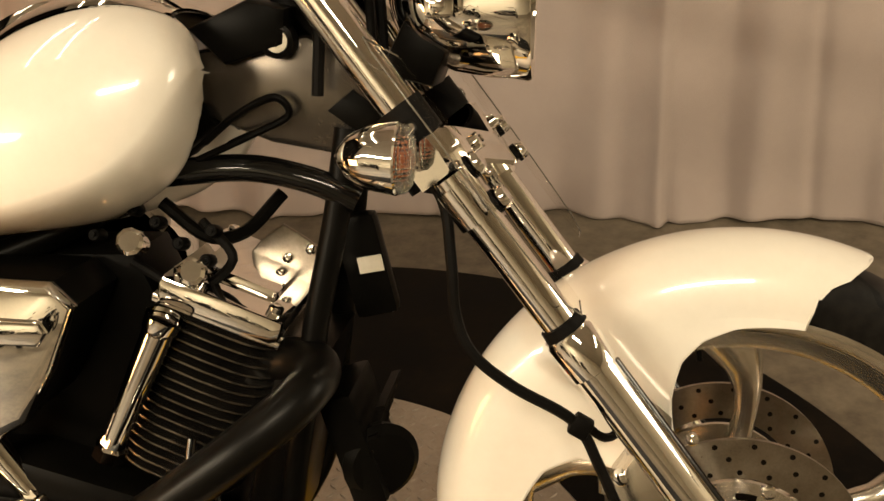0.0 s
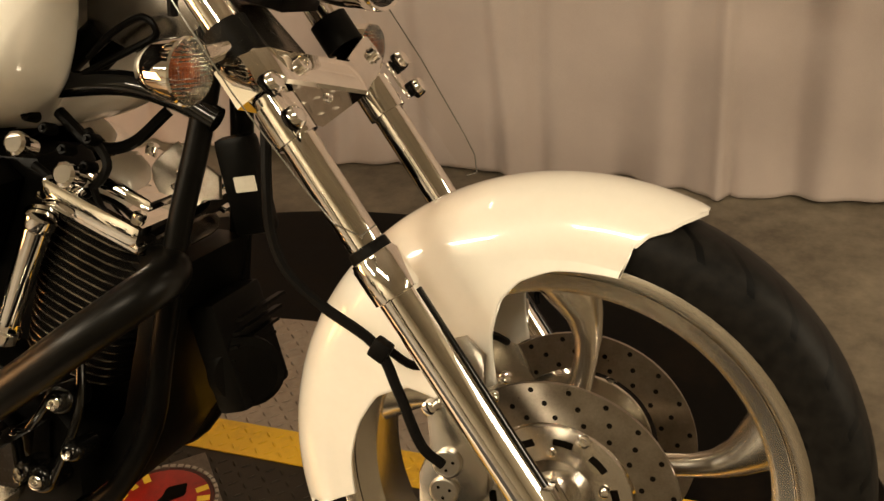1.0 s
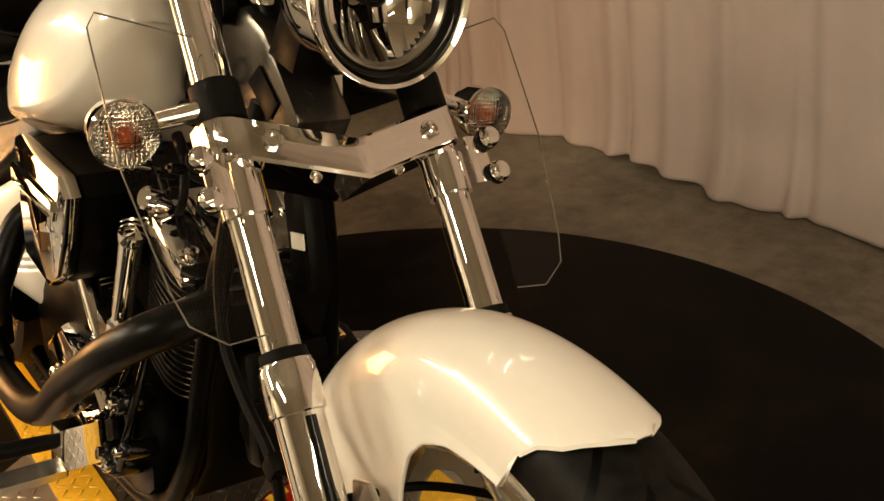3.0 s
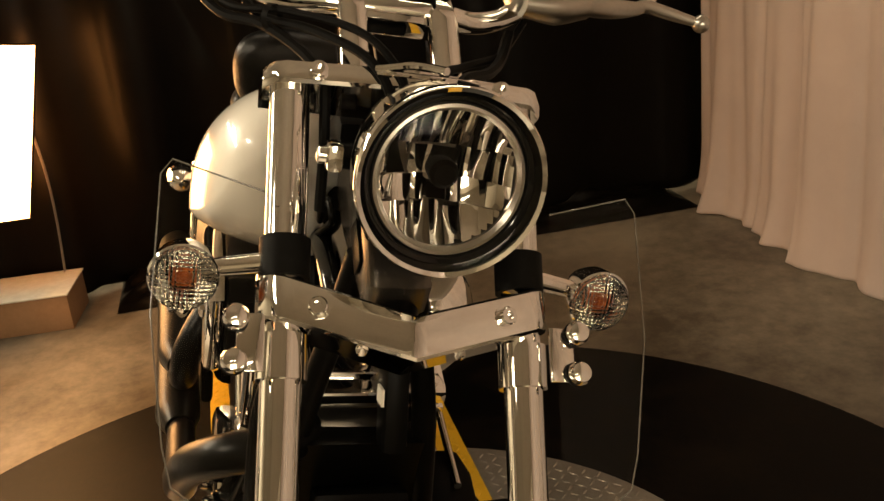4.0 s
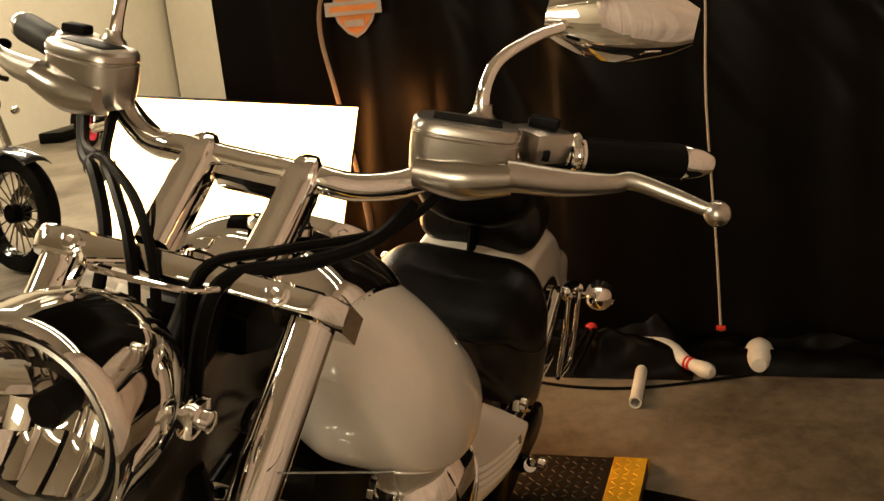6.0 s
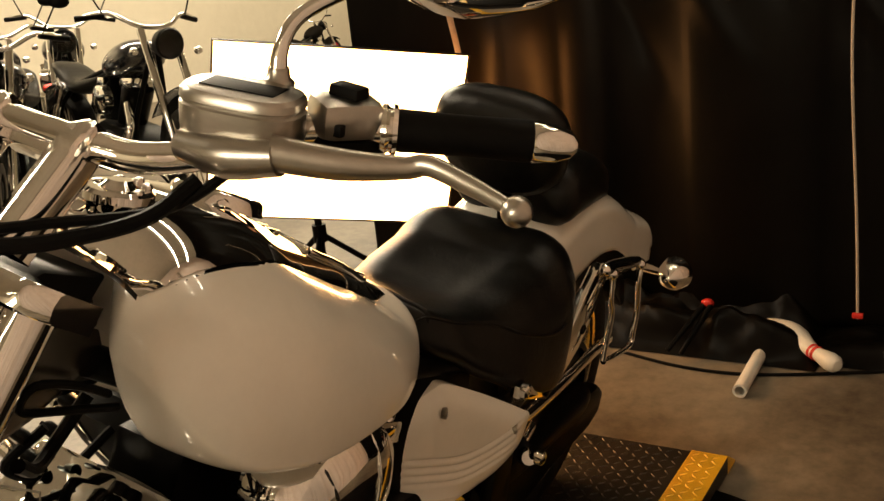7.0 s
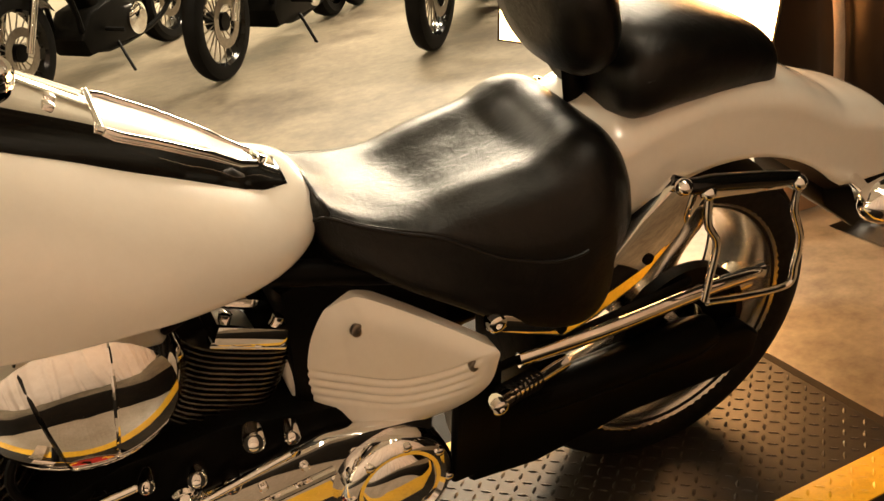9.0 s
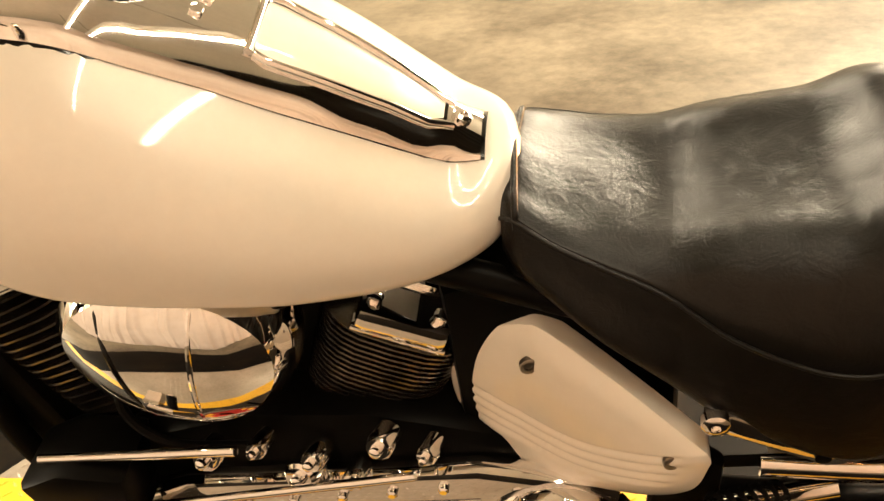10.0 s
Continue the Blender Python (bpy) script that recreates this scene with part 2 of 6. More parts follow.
def sweep(points, radius, seg=12, bm=None, flat=1.0, caps=True):
    """A tube along points; radius is a number or one for each point; flat squeezes it along the second axis."""
    bm = bm or bmesh.new()
    pts = [Vector(q) for q in points]
    rad = [radius] * len(pts) if isinstance(radius, (int, float)) else list(radius)
    if len(rad) != len(pts):
        rad = list(np.interp(np.linspace(0, 1, len(pts)), np.linspace(0, 1, len(rad)), rad))
    rad = [float(r) for r in rad]
    rings, side = [], None
    for i, q in enumerate(pts):
        d = (pts[min(i + 1, len(pts) - 1)] - pts[max(i - 1, 0)]).normalized()
        if side is None:
            side = d.orthogonal().normalized() if abs(d.y) > 0.9 else d.cross(Vector((0, 1, 0))).normalized()
        side = (side - d * side.dot(d)).normalized()
        other = d.cross(side)
        rings.append([bm.verts.new(q + rad[i] * (math.cos(a) * side + flat * math.sin(a) * other)) for a in np.linspace(0, 2 * math.pi, seg, endpoint=False)])
    for a, b in zip(rings, rings[1:]):
        for k in range(seg):
            bm.faces.new((a[k], a[(k + 1) % seg], b[(k + 1) % seg], b[k]))
    if caps:
        bm.faces.new(rings[0][::-1])
        bm.faces.new(rings[-1])
    return bm


def rod(a, b, r, r2=None, seg=16, bm=None):
    return sweep([a, b], [r, r if r2 is None else r2], seg, bm)


def lathe(profile, origin, axis, seg=32, bm=None, closed=False):
    """Turns a profile of (along, radius) round the axis through origin."""
    bm = bm or bmesh.new()
    o, d = Vector(origin), Vector(axis).normalized()
    side = d.orthogonal().normalized()
    other = d.cross(side)
    rings = []
    for h, r in profile:
        h, r = float(h), float(r)
        if r < 1e-6:
            rings.append([bm.verts.new(o + d * h)])
        else:
            rings.append([bm.verts.new(o + d * h + r * (math.cos(a) * side + math.sin(a) * other)) for a in np.linspace(0, 2 * math.pi, seg, endpoint=False)])
    pairs = list(zip(rings, rings[1:])) + ([(rings[-1], rings[0])] if closed else [])
    for a, b in pairs:
        for k in range(seg):
            j = (k + 1) % seg
            if len(a) == 1 and len(b) == 1:
                continue
            if len(a) == 1:
                bm.faces.new((a[0], b[j], b[k]))
            elif len(b) == 1:
                bm.faces.new((a[k], a[j], b[0]))
            else:
                bm.faces.new((a[k], a[j], b[j], b[k]))
    return bm


def ball(centre, radii, bm=None, u=20, v=12):
    bm = bm or bmesh.new()
    bmesh.ops.create_uvsphere(bm, u_segments=u, v_segments=v, radius=1, matrix=Matrix.Translation(centre) @ Matrix.Diagonal((*radii, 1)))
    return bm


def block(centre, size, bevel=0.0, m=None, bm=None, seg=2):
    """A box with rounded edges; m turns it about its centre."""
    bm2 = bmesh.new()
    bmesh.ops.create_cube(bm2, size=1, matrix=Matrix.Diagonal((*size, 1)))
    if bevel:
        bmesh.ops.bevel(bm2, geom=bm2.edges[:], offset=bevel, segments=seg, profile=0.6, affect="EDGES")
    bmesh.ops.transform(bm2, matrix=Matrix.Translation(centre) @ (m or Matrix.Identity(4)), verts=bm2.verts)
    if bm is None:
        return bm2
    me = bpy.data.meshes.new("tmp")
    bm2.to_mesh(me)
    bm2.free()
    bm.from_mesh(me)
    bpy.data.meshes.remove(me)
    return bm


def slab(outline, y0, y1, bevel=0.0, seg=2):
    """An (x, z) outline made solid between y0 and y1."""
    bm = bmesh.new()
    a = [bm.verts.new((x, y0, z)) for x, z in outline]
    f = bm.faces.new(a)
    r = bmesh.ops.extrude_face_region(bm, geom=[f])
    bmesh.ops.translate(bm, vec=(0, y1 - y0, 0), verts=[g for g in r["geom"] if isinstance(g, bmesh.types.BMVert)])
    if bevel:
        bmesh.ops.bevel(bm, geom=[e for e in bm.edges if abs(e.verts[0].co.y - e.verts[1].co.y) < 1e-6], offset=bevel, segments=seg, profile=0.5, affect="EDGES")
    return bm


def loft(rings, caps=True):
    bm = bmesh.new()
    made = [[bm.verts.new(p) for p in ring] for ring in rings]
    n = len(made[0])
    for a, b in zip(made, made[1:]):
        for k in range(n):
            bm.faces.new((a[k], a[(k + 1) % n], b[(k + 1) % n], b[k]))
    if caps:
        bm.faces.new(made[0][::-1])
        bm.faces.new(made[-1])
    return bm


def sheet(grid):
    """A surface through a grid of points."""
    bm = bmesh.new()
    v = [[bm.verts.new(p) for p in row] for row in grid]
    for a, b in zip(v, v[1:]):
        for k in range(len(a) - 1):
            bm.faces.new((a[k], a[k + 1], b[k + 1], b[k]))
    return bm


def thicken(ob, depth, offset=-1.0):
    s = ob.modifiers.new("thickness", "SOLIDIFY")
    s.thickness, s.offset = depth, offset
    return ob


def spread(keys, xs):
    """Smooth values at xs through rows of (x, a, b, ...)."""
    k = np.array(keys, float)
    out = []
    for x in xs:
        i = int(np.clip(np.searchsorted(k[:, 0], x) - 1, 0, len(k) - 2))
        t = (x - k[i, 0]) / (k[i + 1, 0] - k[i, 0])
        t = min(max(t, 0), 1)
        a, b = k[max(i - 1, 0)], k[min(i + 2, len(k) - 1)]
        h = k[i + 1, 0] - k[i, 0]
        m0 = (k[i + 1, 1:] - a[1:]) / max(k[i + 1, 0] - a[0], 1e-6) * h
        m1 = (b[1:] - k[i, 1:]) / max(b[0] - k[i, 0], 1e-6) * h
        out.append((2 * t ** 3 - 3 * t ** 2 + 1) * k[i, 1:] + (t ** 3 - 2 * t ** 2 + t) * m0 + (-2 * t ** 3 + 3 * t ** 2) * k[i + 1, 1:] + (t ** 3 - t ** 2) * m1)
    return out


def oval(x, half, top, bottom, power=2.4, n=40, dish=0.0):
    """A rounded cross-section at x, in y and z."""
    zc, h, ring = (top + bottom) / 2, (top - bottom) / 2, []
    for a in np.linspace(0, 2 * math.pi, n, endpoint=False):
        c, s = math.cos(a), math.sin(a)
        y = half * math.copysign(abs(c) ** (2 / power), c)
        z = zc + h * math.copysign(abs(s) ** (2 / power), s)
        if s > 0 and dish:
            z -= dish * s * (1 - (y / half) ** 2)
        ring.append((x, y, z))
    return ring


# ---- the place ----
def structure(name, bm, material, label, category, smooth_deg=0):
    return solo(name, bm, material, label, category, kind="structure", smooth_deg=smooth_deg)


structure("floor", block((-2.5, -2.0, FLOOR_Z - 0.05), (18, 11, 0.1)), CONCRETE, "mottled worn grey-beige concrete showroom floor", "floor")
structure("ceiling", block((-2.5, -2.0, 3.75), (18, 11, 0.1)), CEILING, "plain grey painted showroom ceiling", "ceiling")
structure("wall_south", block((-2.5, -7.3, 1.85), (18, 0.2, 3.8)), WALL, "plain cream painted showroom wall", "wall")
structure("wall_north", block((-2.5, 3.2, 1.85), (18, 0.2, 3.8)), WALL, "plain cream painted wall behind the curtain", "wall")
structure("wall_west", block((-11.3, -2.0, 1.85), (0.2, 10.2, 3.8)), WALL, "plain cream painted end wall", "wall")
structure("wall_east", block((6.3, -2.0, 1.85), (0.2, 10.2, 3.8)), WALL, "plain cream painted end wall", "wall")


def hanging_cloth(x0, y0, x1, y1, z0, z1, folds, depth, seed, rows=26, columns=420, pool=0.0, pulls=()):
    """Cloth that hangs from z1 to z0 between two points, with folds that grow towards the hem."""
    rnd = random.Random(seed)
    phase = [(rnd.uniform(0.4, 1.0), rnd.uniform(0, 6.28), folds * rnd.uniform(0.3, 2.0)) for _ in range(7)]
    across = Vector((x1 - x0, y1 - y0, 0))
    length = across.length
    across.normalize()
    out = Vector((-across.y, across.x, 0))
    grid = []
    for r in range(rows + 1):
        v = r / rows
        row = []
        for c in range(columns + 1):
            u = c / columns
            bend = 0.16 * math.sin(3.1 * v + 9 * u)
            w = sum(a * math.sin(6.28 * f * (u + 0.012 * bend) + p) for a, p, f in phase) / 3.2
            w = math.copysign(abs(w) ** 0.8, w)
            deep = depth * (0.35 + 0.65 * (1 - v)) * w
            hem = 0.0
            if pool:
                lift = max(0.0, 1 - v * rows / 3.0)
                deep += pool * lift * (0.5 + 0.5 * math.sin(29 * u + 2 * w))
                hem = 0.014 * lift * (0.5 + 0.5 * math.sin(17 * u + 5 * w + 1.3))
            q = Vector((x0, y0, 0)) + across * (u * length) + out * deep
            z = z0 + (z1 - z0) * v ** 1.25 + hem * (1 - v)
            for (ya, za), (yb, zb), amount, wide in pulls:
                t = min(1.0, max(0.0, ((q.y - ya) * (yb - ya) + (z - za) * (zb - za)) / ((yb - ya) ** 2 + (zb - za) ** 2)))
                away = math.hypot(q.y - ya - t * (yb - ya), z - za - t * (zb - za))
                q = q + out * (amount * math.sin(math.pi * (0.1 + 0.8 * t)) * math.exp(-(away / wide) ** 2))
            row.append((q.x, q.y, z))
        grid.append(row)
    return sheet(grid)


def curtain_cloth(x0, y0, x1, y1, z0, z1, seed, rows=60, columns=640):
    """A loose cloth: wide soft waves, narrow slack creases that lean a little, and a hem that rests on the floor."""
    rnd = random.Random(seed)
    waves = [(rnd.uniform(0.4, 1.0), rnd.uniform(0, 6.28), rnd.uniform(5, 15)) for _ in range(6)]
    creases = [(rnd.random(), rnd.uniform(0.003, 0.010), rnd.uniform(-1, 1), rnd.uniform(-0.03, 0.03), rnd.uniform(0.08, 0.9)) for _ in range(84)]
    across = Vector((x1 - x0, y1 - y0, 0))
    grid = []
    for r in range(rows + 1):
        v = (r / rows) ** 1.4
        row = []
        for c in range(columns + 1):
            u = c / columns
            w = 0.011 * sum(a * math.sin(6.28 * f * u + p + 0.5 * math.sin(4 * v)) for a, p, f in waves)
            for at_u, wide, amount, lean, reach in creases:
                d = (u - at_u - lean * v) / wide
                if abs(d) < 3:
                    w += 0.034 * amount * math.exp(-d * d) * max(0.0, 1 - v / reach)
            slack = max(0.0, 1 - v / 0.06)
            w -= 0.040 * slack * slack * (0.6 + 0.4 * math.sin(47 * u) * math.sin(19 * u + 1))
            lift = 0.034 * slack * max(0.0, math.sin(31 * u) * math.sin(13 * u + 0.7)) ** 2
            row.append((x0 + across.x * u, y0 + across.y * u + w, z0 + (z1 - z0) * v + lift))
        grid.append(row)
    return sheet(grid)


drape = solo("curtain", curtain_cloth(4.2, 1.62, -1.985, 1.80, FLOOR_Z + 0.004, 3.4, 4), CLOTH,
             "pleated beige cloth curtain hanging to the floor in soft folds", "curtain", smooth_deg=180)
thicken(drape, 0.003)
# creases pulled slantwise across the backdrop
PULLS = [((-0.55 + 0.21 * k, 1.75 - 0.05 * k), (0.02 + 0.24 * k, 0.72 + 0.07 * (k % 3)), 0.012 if k % 2 else -0.011, 0.035) for k in range(8)]
back = solo("backdrop", hanging_cloth(-2.06, 2.02, -2.0, -1.10, FLOOR_Z + 0.012, 3.4, 5, 0.05, 11, rows=110, columns=260, pool=-0.03, pulls=PULLS), DRAPE,
            "black glossy cloth backdrop with creases behind the motorcycle", "backdrop", kind="structure", smooth_deg=180)
thicken(back, 0.003)


# ---- turntable ----
def tread(bm, x0, x1, y0, y1, z, pitch=0.024, inside=None):
    """Raised lozenges of tread plate, laid in alternate directions."""
    rows = int((x1 - x0) / pitch)
    cols = int((y1 - y0) / pitch)
    for i in range(rows):
        for j in range(cols):
            x, y = x0 + (i + 0.5) * pitch, y0 + (j + 0.5) * pitch
            if inside and not inside(x, y):
                continue
            a = radians(45 if (i + j) % 2 else -45)
            ux, uy = math.cos(a), math.sin(a)
            l, w, h = 0.0105, 0.0032, 0.0016
            base = [bm.verts.new((x + ux * s * l - uy * t * w, y + uy * s * l + ux * t * w, z)) for s, t in ((-1, 0), (-0.4, -1), (0.4, -1), (1, 0), (0.4, 1), (-0.4, 1))]
            top = [bm.verts.new((x + ux * s * l, y + uy * s * l, z + h)) for s in (-0.55, 0.55)]
            bm.faces.new((base[0], base[1], top[0]))
            bm.faces.new((base[1], base[2], top[1], top[0]))
            bm.faces.new((base[2], base[3], top[1]))
            bm.faces.new((base[3], base[4], top[1]))
            bm.faces.new((base[4], base[5], top[0], top[1]))
            bm.faces.new((base[5], base[0], top[0]))
    return bm


TX, TY = 0.15, 0.14
spinner = thing("turntable", "low tread-plate motorcycle turntable with yellow edges on a black base", "turntable", pose(TX, TY, FLOOR_Z))
part("base_disc", lathe([(0, 0), (0, 1.25), (0.008, 1.25), (0.012, 1.245), (0.012, 0)], (0, 0, 0), (0, 0, 1), 120), BOARD, spinner, "scuffed black round base board")
part("disc", lathe([(0.012, 0), (0.012, 0.67), (0.026, 0.67), (0.03, 0.666), (0.03, 0)], (0, 0, 0), (0, 0, 1), 96), PLATE_GREY, spinner, "bare metal tread plate disc")
PX0, PX1, PY0, PY1 = -1.16 - TX, 1.28 - TX, -0.145 - TY, 0.425 - TY


def inside_disc(x, y):
    return x * x + y * y < 0.655 ** 2 and not PY0 - 0.01 < y < PY1 + 0.01


tagged(part("disc_tread", tread(bmesh.new(), -0.66, 0.66, -0.66, 0.66, 0.0302, inside=inside_disc), PLATE_GREY, spinner), "", kind="stuff")
part("runway", block(((PX0 + PX1) / 2, (PY0 + PY1) / 2, 0.0225), (PX1 - PX0, PY1 - PY0, 0.042), 0.003), PLATE_DARK, spinner, "dark tread plate runway under the wheels")
tagged(part("runway_tread", tread(bmesh.new(), PX0 + 0.005, PX1 - 0.005, PY0 + 0.09, PY1 - 0.09, 0.0436), PLATE_DARK, spinner), "", kind="stuff")
for y0, y1 in ((PY0, PY0 + 0.085), (PY1 - 0.085, PY1)):
    part("edge_strip", block(((PX0 + PX1) / 2, (y0 + y1) / 2, 0.0448), (PX1 - PX0 - 0.004, y1 - y0, 0.0036), 0.001), YELLOW, spinner, "worn yellow painted edge strip")
    tagged(part("edge_tread", tread(bmesh.new(), PX0 + 0.005, PX1 - 0.005, y0 + 0.004, y1 - 0.004, 0.0466), YELLOW, spinner), "", kind="stuff")

def ramp_end(x, out, y0, y1, top):
    """A wedge that slopes from the plate's end to the floor."""
    bm = bmesh.new()
    v = [bm.verts.new(p) for y in (y0, y1) for p in ((x, y, 0.001), (x, y, top), (x + out, y, 0.006), (x + out, y, 0.001))]
    for f in ((0, 1, 2, 3), (4, 7, 6, 5), (0, 4, 5, 1), (1, 5, 6, 2), (2, 6, 7, 3), (3, 7, 4, 0)):
        bm.faces.new([v[k] for k in f])
    return bm


part("ramp", ramp_end(PX0 + 0.001, -0.06, PY0 + 0.086, PY1 - 0.086, 0.0432), PLATE_DARK, spinner, "sloping dark ramp end", smooth_deg=0)
for y0, y1 in ((PY0, PY0 + 0.085), (PY1 - 0.085, PY1)):
    part("ramp_strip", ramp_end(PX0 + 0.001, -0.06, y0, y1, 0.0464), YELLOW, spinner, "sloping yellow strip end", smooth_deg=0)

# The maker's plate on the runway: drawn in plain shapes.
badge = thing("turntable_badge", "square metal plate with a round red emblem lying on the runway", "badge", pose(0.153, 0.183, 0.0, 0, 0, 43))
part("plate", block((0, 0, 0.002), (0.205, 0.205, 0.003), 0.001), BADGE_PLATE, badge)
for k in range(44):
    a = 2 * math.pi * k / 44
    part("chain_link", block((0.100 * math.cos(a), 0.100 * math.sin(a), 0.0048), (0.007, 0.0105, 0.0025), 0.001, m=pose(0, 0, 0, 0, 0, math.degrees(a))), BRUSHED, badge)
part("dark_edge", lathe([(0.0036, 0), (0.0036, 0.096), (0.0044, 0.095), (0.0044, 0)], (0, 0, 0), (0, 0, 1), 64), SIGN_DARK, badge, "dark burnt edge of the emblem")
part("red_field", lathe([(0.0044, 0), (0.0044, 0.089), (0.0050, 0.088), (0.0050, 0)], (0, 0, 0), (0, 0, 1), 64), SIGN_RED, badge, "red enamel field")
for k in range(12):
    a = radians((-84 + k * 20) if k < 7 else (106 + (k - 7) * 19)) + radians(180)
    part("letter_bar", block((0.077 * math.cos(a), 0.077 * math.sin(a), 0.0056), (0.022, 0.013, 0.001), m=pose(0, 0, 0, 0, 0, math.degrees(a))), SIGN_YELLOW, badge, "yellow bar")
outline = []
for k in range(48):
    x = 0.062 * math.cos(2 * math.pi * k / 48)
    h = 0.007 + 0.014 * math.exp(-((abs(x) - 0.040) / 0.016) ** 2)
    outline.append((x, 0.12 * x + h * math.sin(2 * math.pi * k / 48) * 1.2))
part("silhouette", slab(outline, -0.0006, 0.0006), MAT_BLACK, badge, "black shape").matrix_basis = pose(0, 0, 0.0057, 90, 0, 35)


# ---- the motorcycle ----
LEAN = 12.0
bike = thing("motorcycle", "white chopper-style cruiser motorcycle with much chrome, leaning on its stand", "motorcycle", pose(0, 0, 0, -LEAN))
FRONT, REAR = (0.90, 0.0, 0.35), (-0.83, 0.0, 0.295)
UP = Vector((-0.585, 0.0, 0.811))  # up along the fork
AHEAD = Vector((0.811, 0.0, 0.585))  # square to it, forward


def on_fork(z, y):
    """A point of the fork's axis at height z."""
    return Vector((0.912 - 0.722 * (z - 0.35), y, z))


def front_wheel():
    c = FRONT
    w = part("front_wheel", lathe([(-0.05, 0.10), (-0.045, 0.028), (0.045, 0.028), (0.05, 0.10)][1:3], c, (0, 1, 0), 24), CAST, bike, "polished cast alloy front wheel")
    prof = [(-0.048, 0.262), (-0.056, 0.283), (-0.061, 0.305), (-0.058, 0.325), (-0.045, 0.339), (-0.024, 0.345), (0, 0.347), (0.024, 0.345), (0.045, 0.339), (0.058, 0.325), (0.061, 0.305), (0.056, 0.283), (0.048, 0.262)]
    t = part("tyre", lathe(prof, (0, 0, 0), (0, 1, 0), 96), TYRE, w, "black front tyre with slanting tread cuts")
    t.location = c
    half = [(0.018, 0.236), (0.036, 0.238), (0.044, 0.246), (0.046, 0.260), (0.049, 0.264), (0.055, 0.268), (0.0575, 0.277), (0.055, 0.284)]
    rim = [(-x, r) for x, r in reversed(half)] + half + [(0.02, 0.262), (-0.02, 0.262)]
    part("rim", lathe(rim, c, (0, 1, 0), 96, closed=True), CAST, w)
    part("hub", lathe([(-0.07, 0), (-0.07, 0.032), (-0.05, 0.045), (-0.02, 0.055), (0.02, 0.055), (0.05, 0.045), (0.07, 0.032), (0.07, 0)], c, (0, 1, 0), 40), CAST, w)
    for k in range(5):
        a0 = radians(92 - 72 * k)
        pts, rad = [], []
        for s in np.linspace(0, 1, 9):
            r = 0.045 + 0.208 * s
            a = a0 - radians(20) * math.sin(s * 2.2) * (1 - 0.25 * s) + radians(14) * s
            pts.append((c[0] + r * math.cos(a), 0, c[2] + r * math.sin(a)))
            rad.append(0.026 - 0.012 * math.sin(math.pi * min(1, s * 1.15)) + 0.010 * max(0, s - 0.72) / 0.28)
        part("spoke", sweep(pts, rad, 14, flat=0.95), CAST, w)
    part("valve", rod((c[0] - 0.045, -0.012, c[2] + 0.243), (c[0] - 0.04, -0.012, c[2] + 0.212), 0.004, 0.003), RUBBER, w)
    for s in (-1, 1):
        y = s * 0.078
        d = part("brake_disc", lathe([(-0.0025, 0.098), (-0.0025, 0.146), (0.0025, 0.146), (0.0025, 0.098)], (c[0], y, c[2]), (0, 1, 0), 72, closed=True), STEEL, w, "drilled steel brake disc")
        hole = mesh_from(lathe([(-0.0029, 0), (-0.0029, 0.0033), (0.0029, 0.0033), (0.0029, 0)], (0, 0, 0), (0, 1, 0), 8), "drill_hole")
        hole.materials.append(MAT_BLACK)
        for k in range(60):
            a, r = 2 * math.pi * k / 60, 0.105 + 0.0165 * (k % 3)
            h = new("drill_hole", hole)
            h.parent = d
            h.location = (c[0] + r * math.cos(a), y, c[2] + r * math.sin(a))
        part("carrier", lathe([(-0.003, 0.050), (-0.003, 0.092), (0.003, 0.092), (0.003, 0.050)], (c[0], y - s * 0.004, c[2]), (0, 1, 0), 60, closed=True), CAST, d)
        for k in range(10):
            a = 2 * math.pi * (k + 0.3) / 10
            pts = [(c[0] + 0.073 * math.cos(a + q), y - s * 0.0009, c[2] + 0.073 * math.sin(a + q)) for q in (-0.16, 0, 0.16)]
            part("carrier_slot", sweep(pts, 0.0045, 8, flat=0.12), MAT_BLACK, d)
        for k in range(5):
            a = radians(68 - 72 * k)
            for r, q, rr in ((0.088, 0.0, 0.0085), (0.062, 0.42, 0.006)):
                o = (c[0] + r * math.cos(a + q), y + s * 0.0015, c[2] + r * math.sin(a + q))
                part("disc_bolt", lathe([(0, rr), (0.003, rr), (0.0042, rr * 0.7), (0.0042, rr * 0.4), (0.0025, rr * 0.35), (0.0025, 0)], o, (0, s, 0), 14), CHROME, d)
        part("axle_cap", lathe([(0, 0.022), (0.03, 0.022), (0.035, 0.018), (0.035, 0)], (c[0], s * 0.07, c[2]), (0, s, 0), 24), CHROME, w)
    return w


wheel_front = front_wheel()


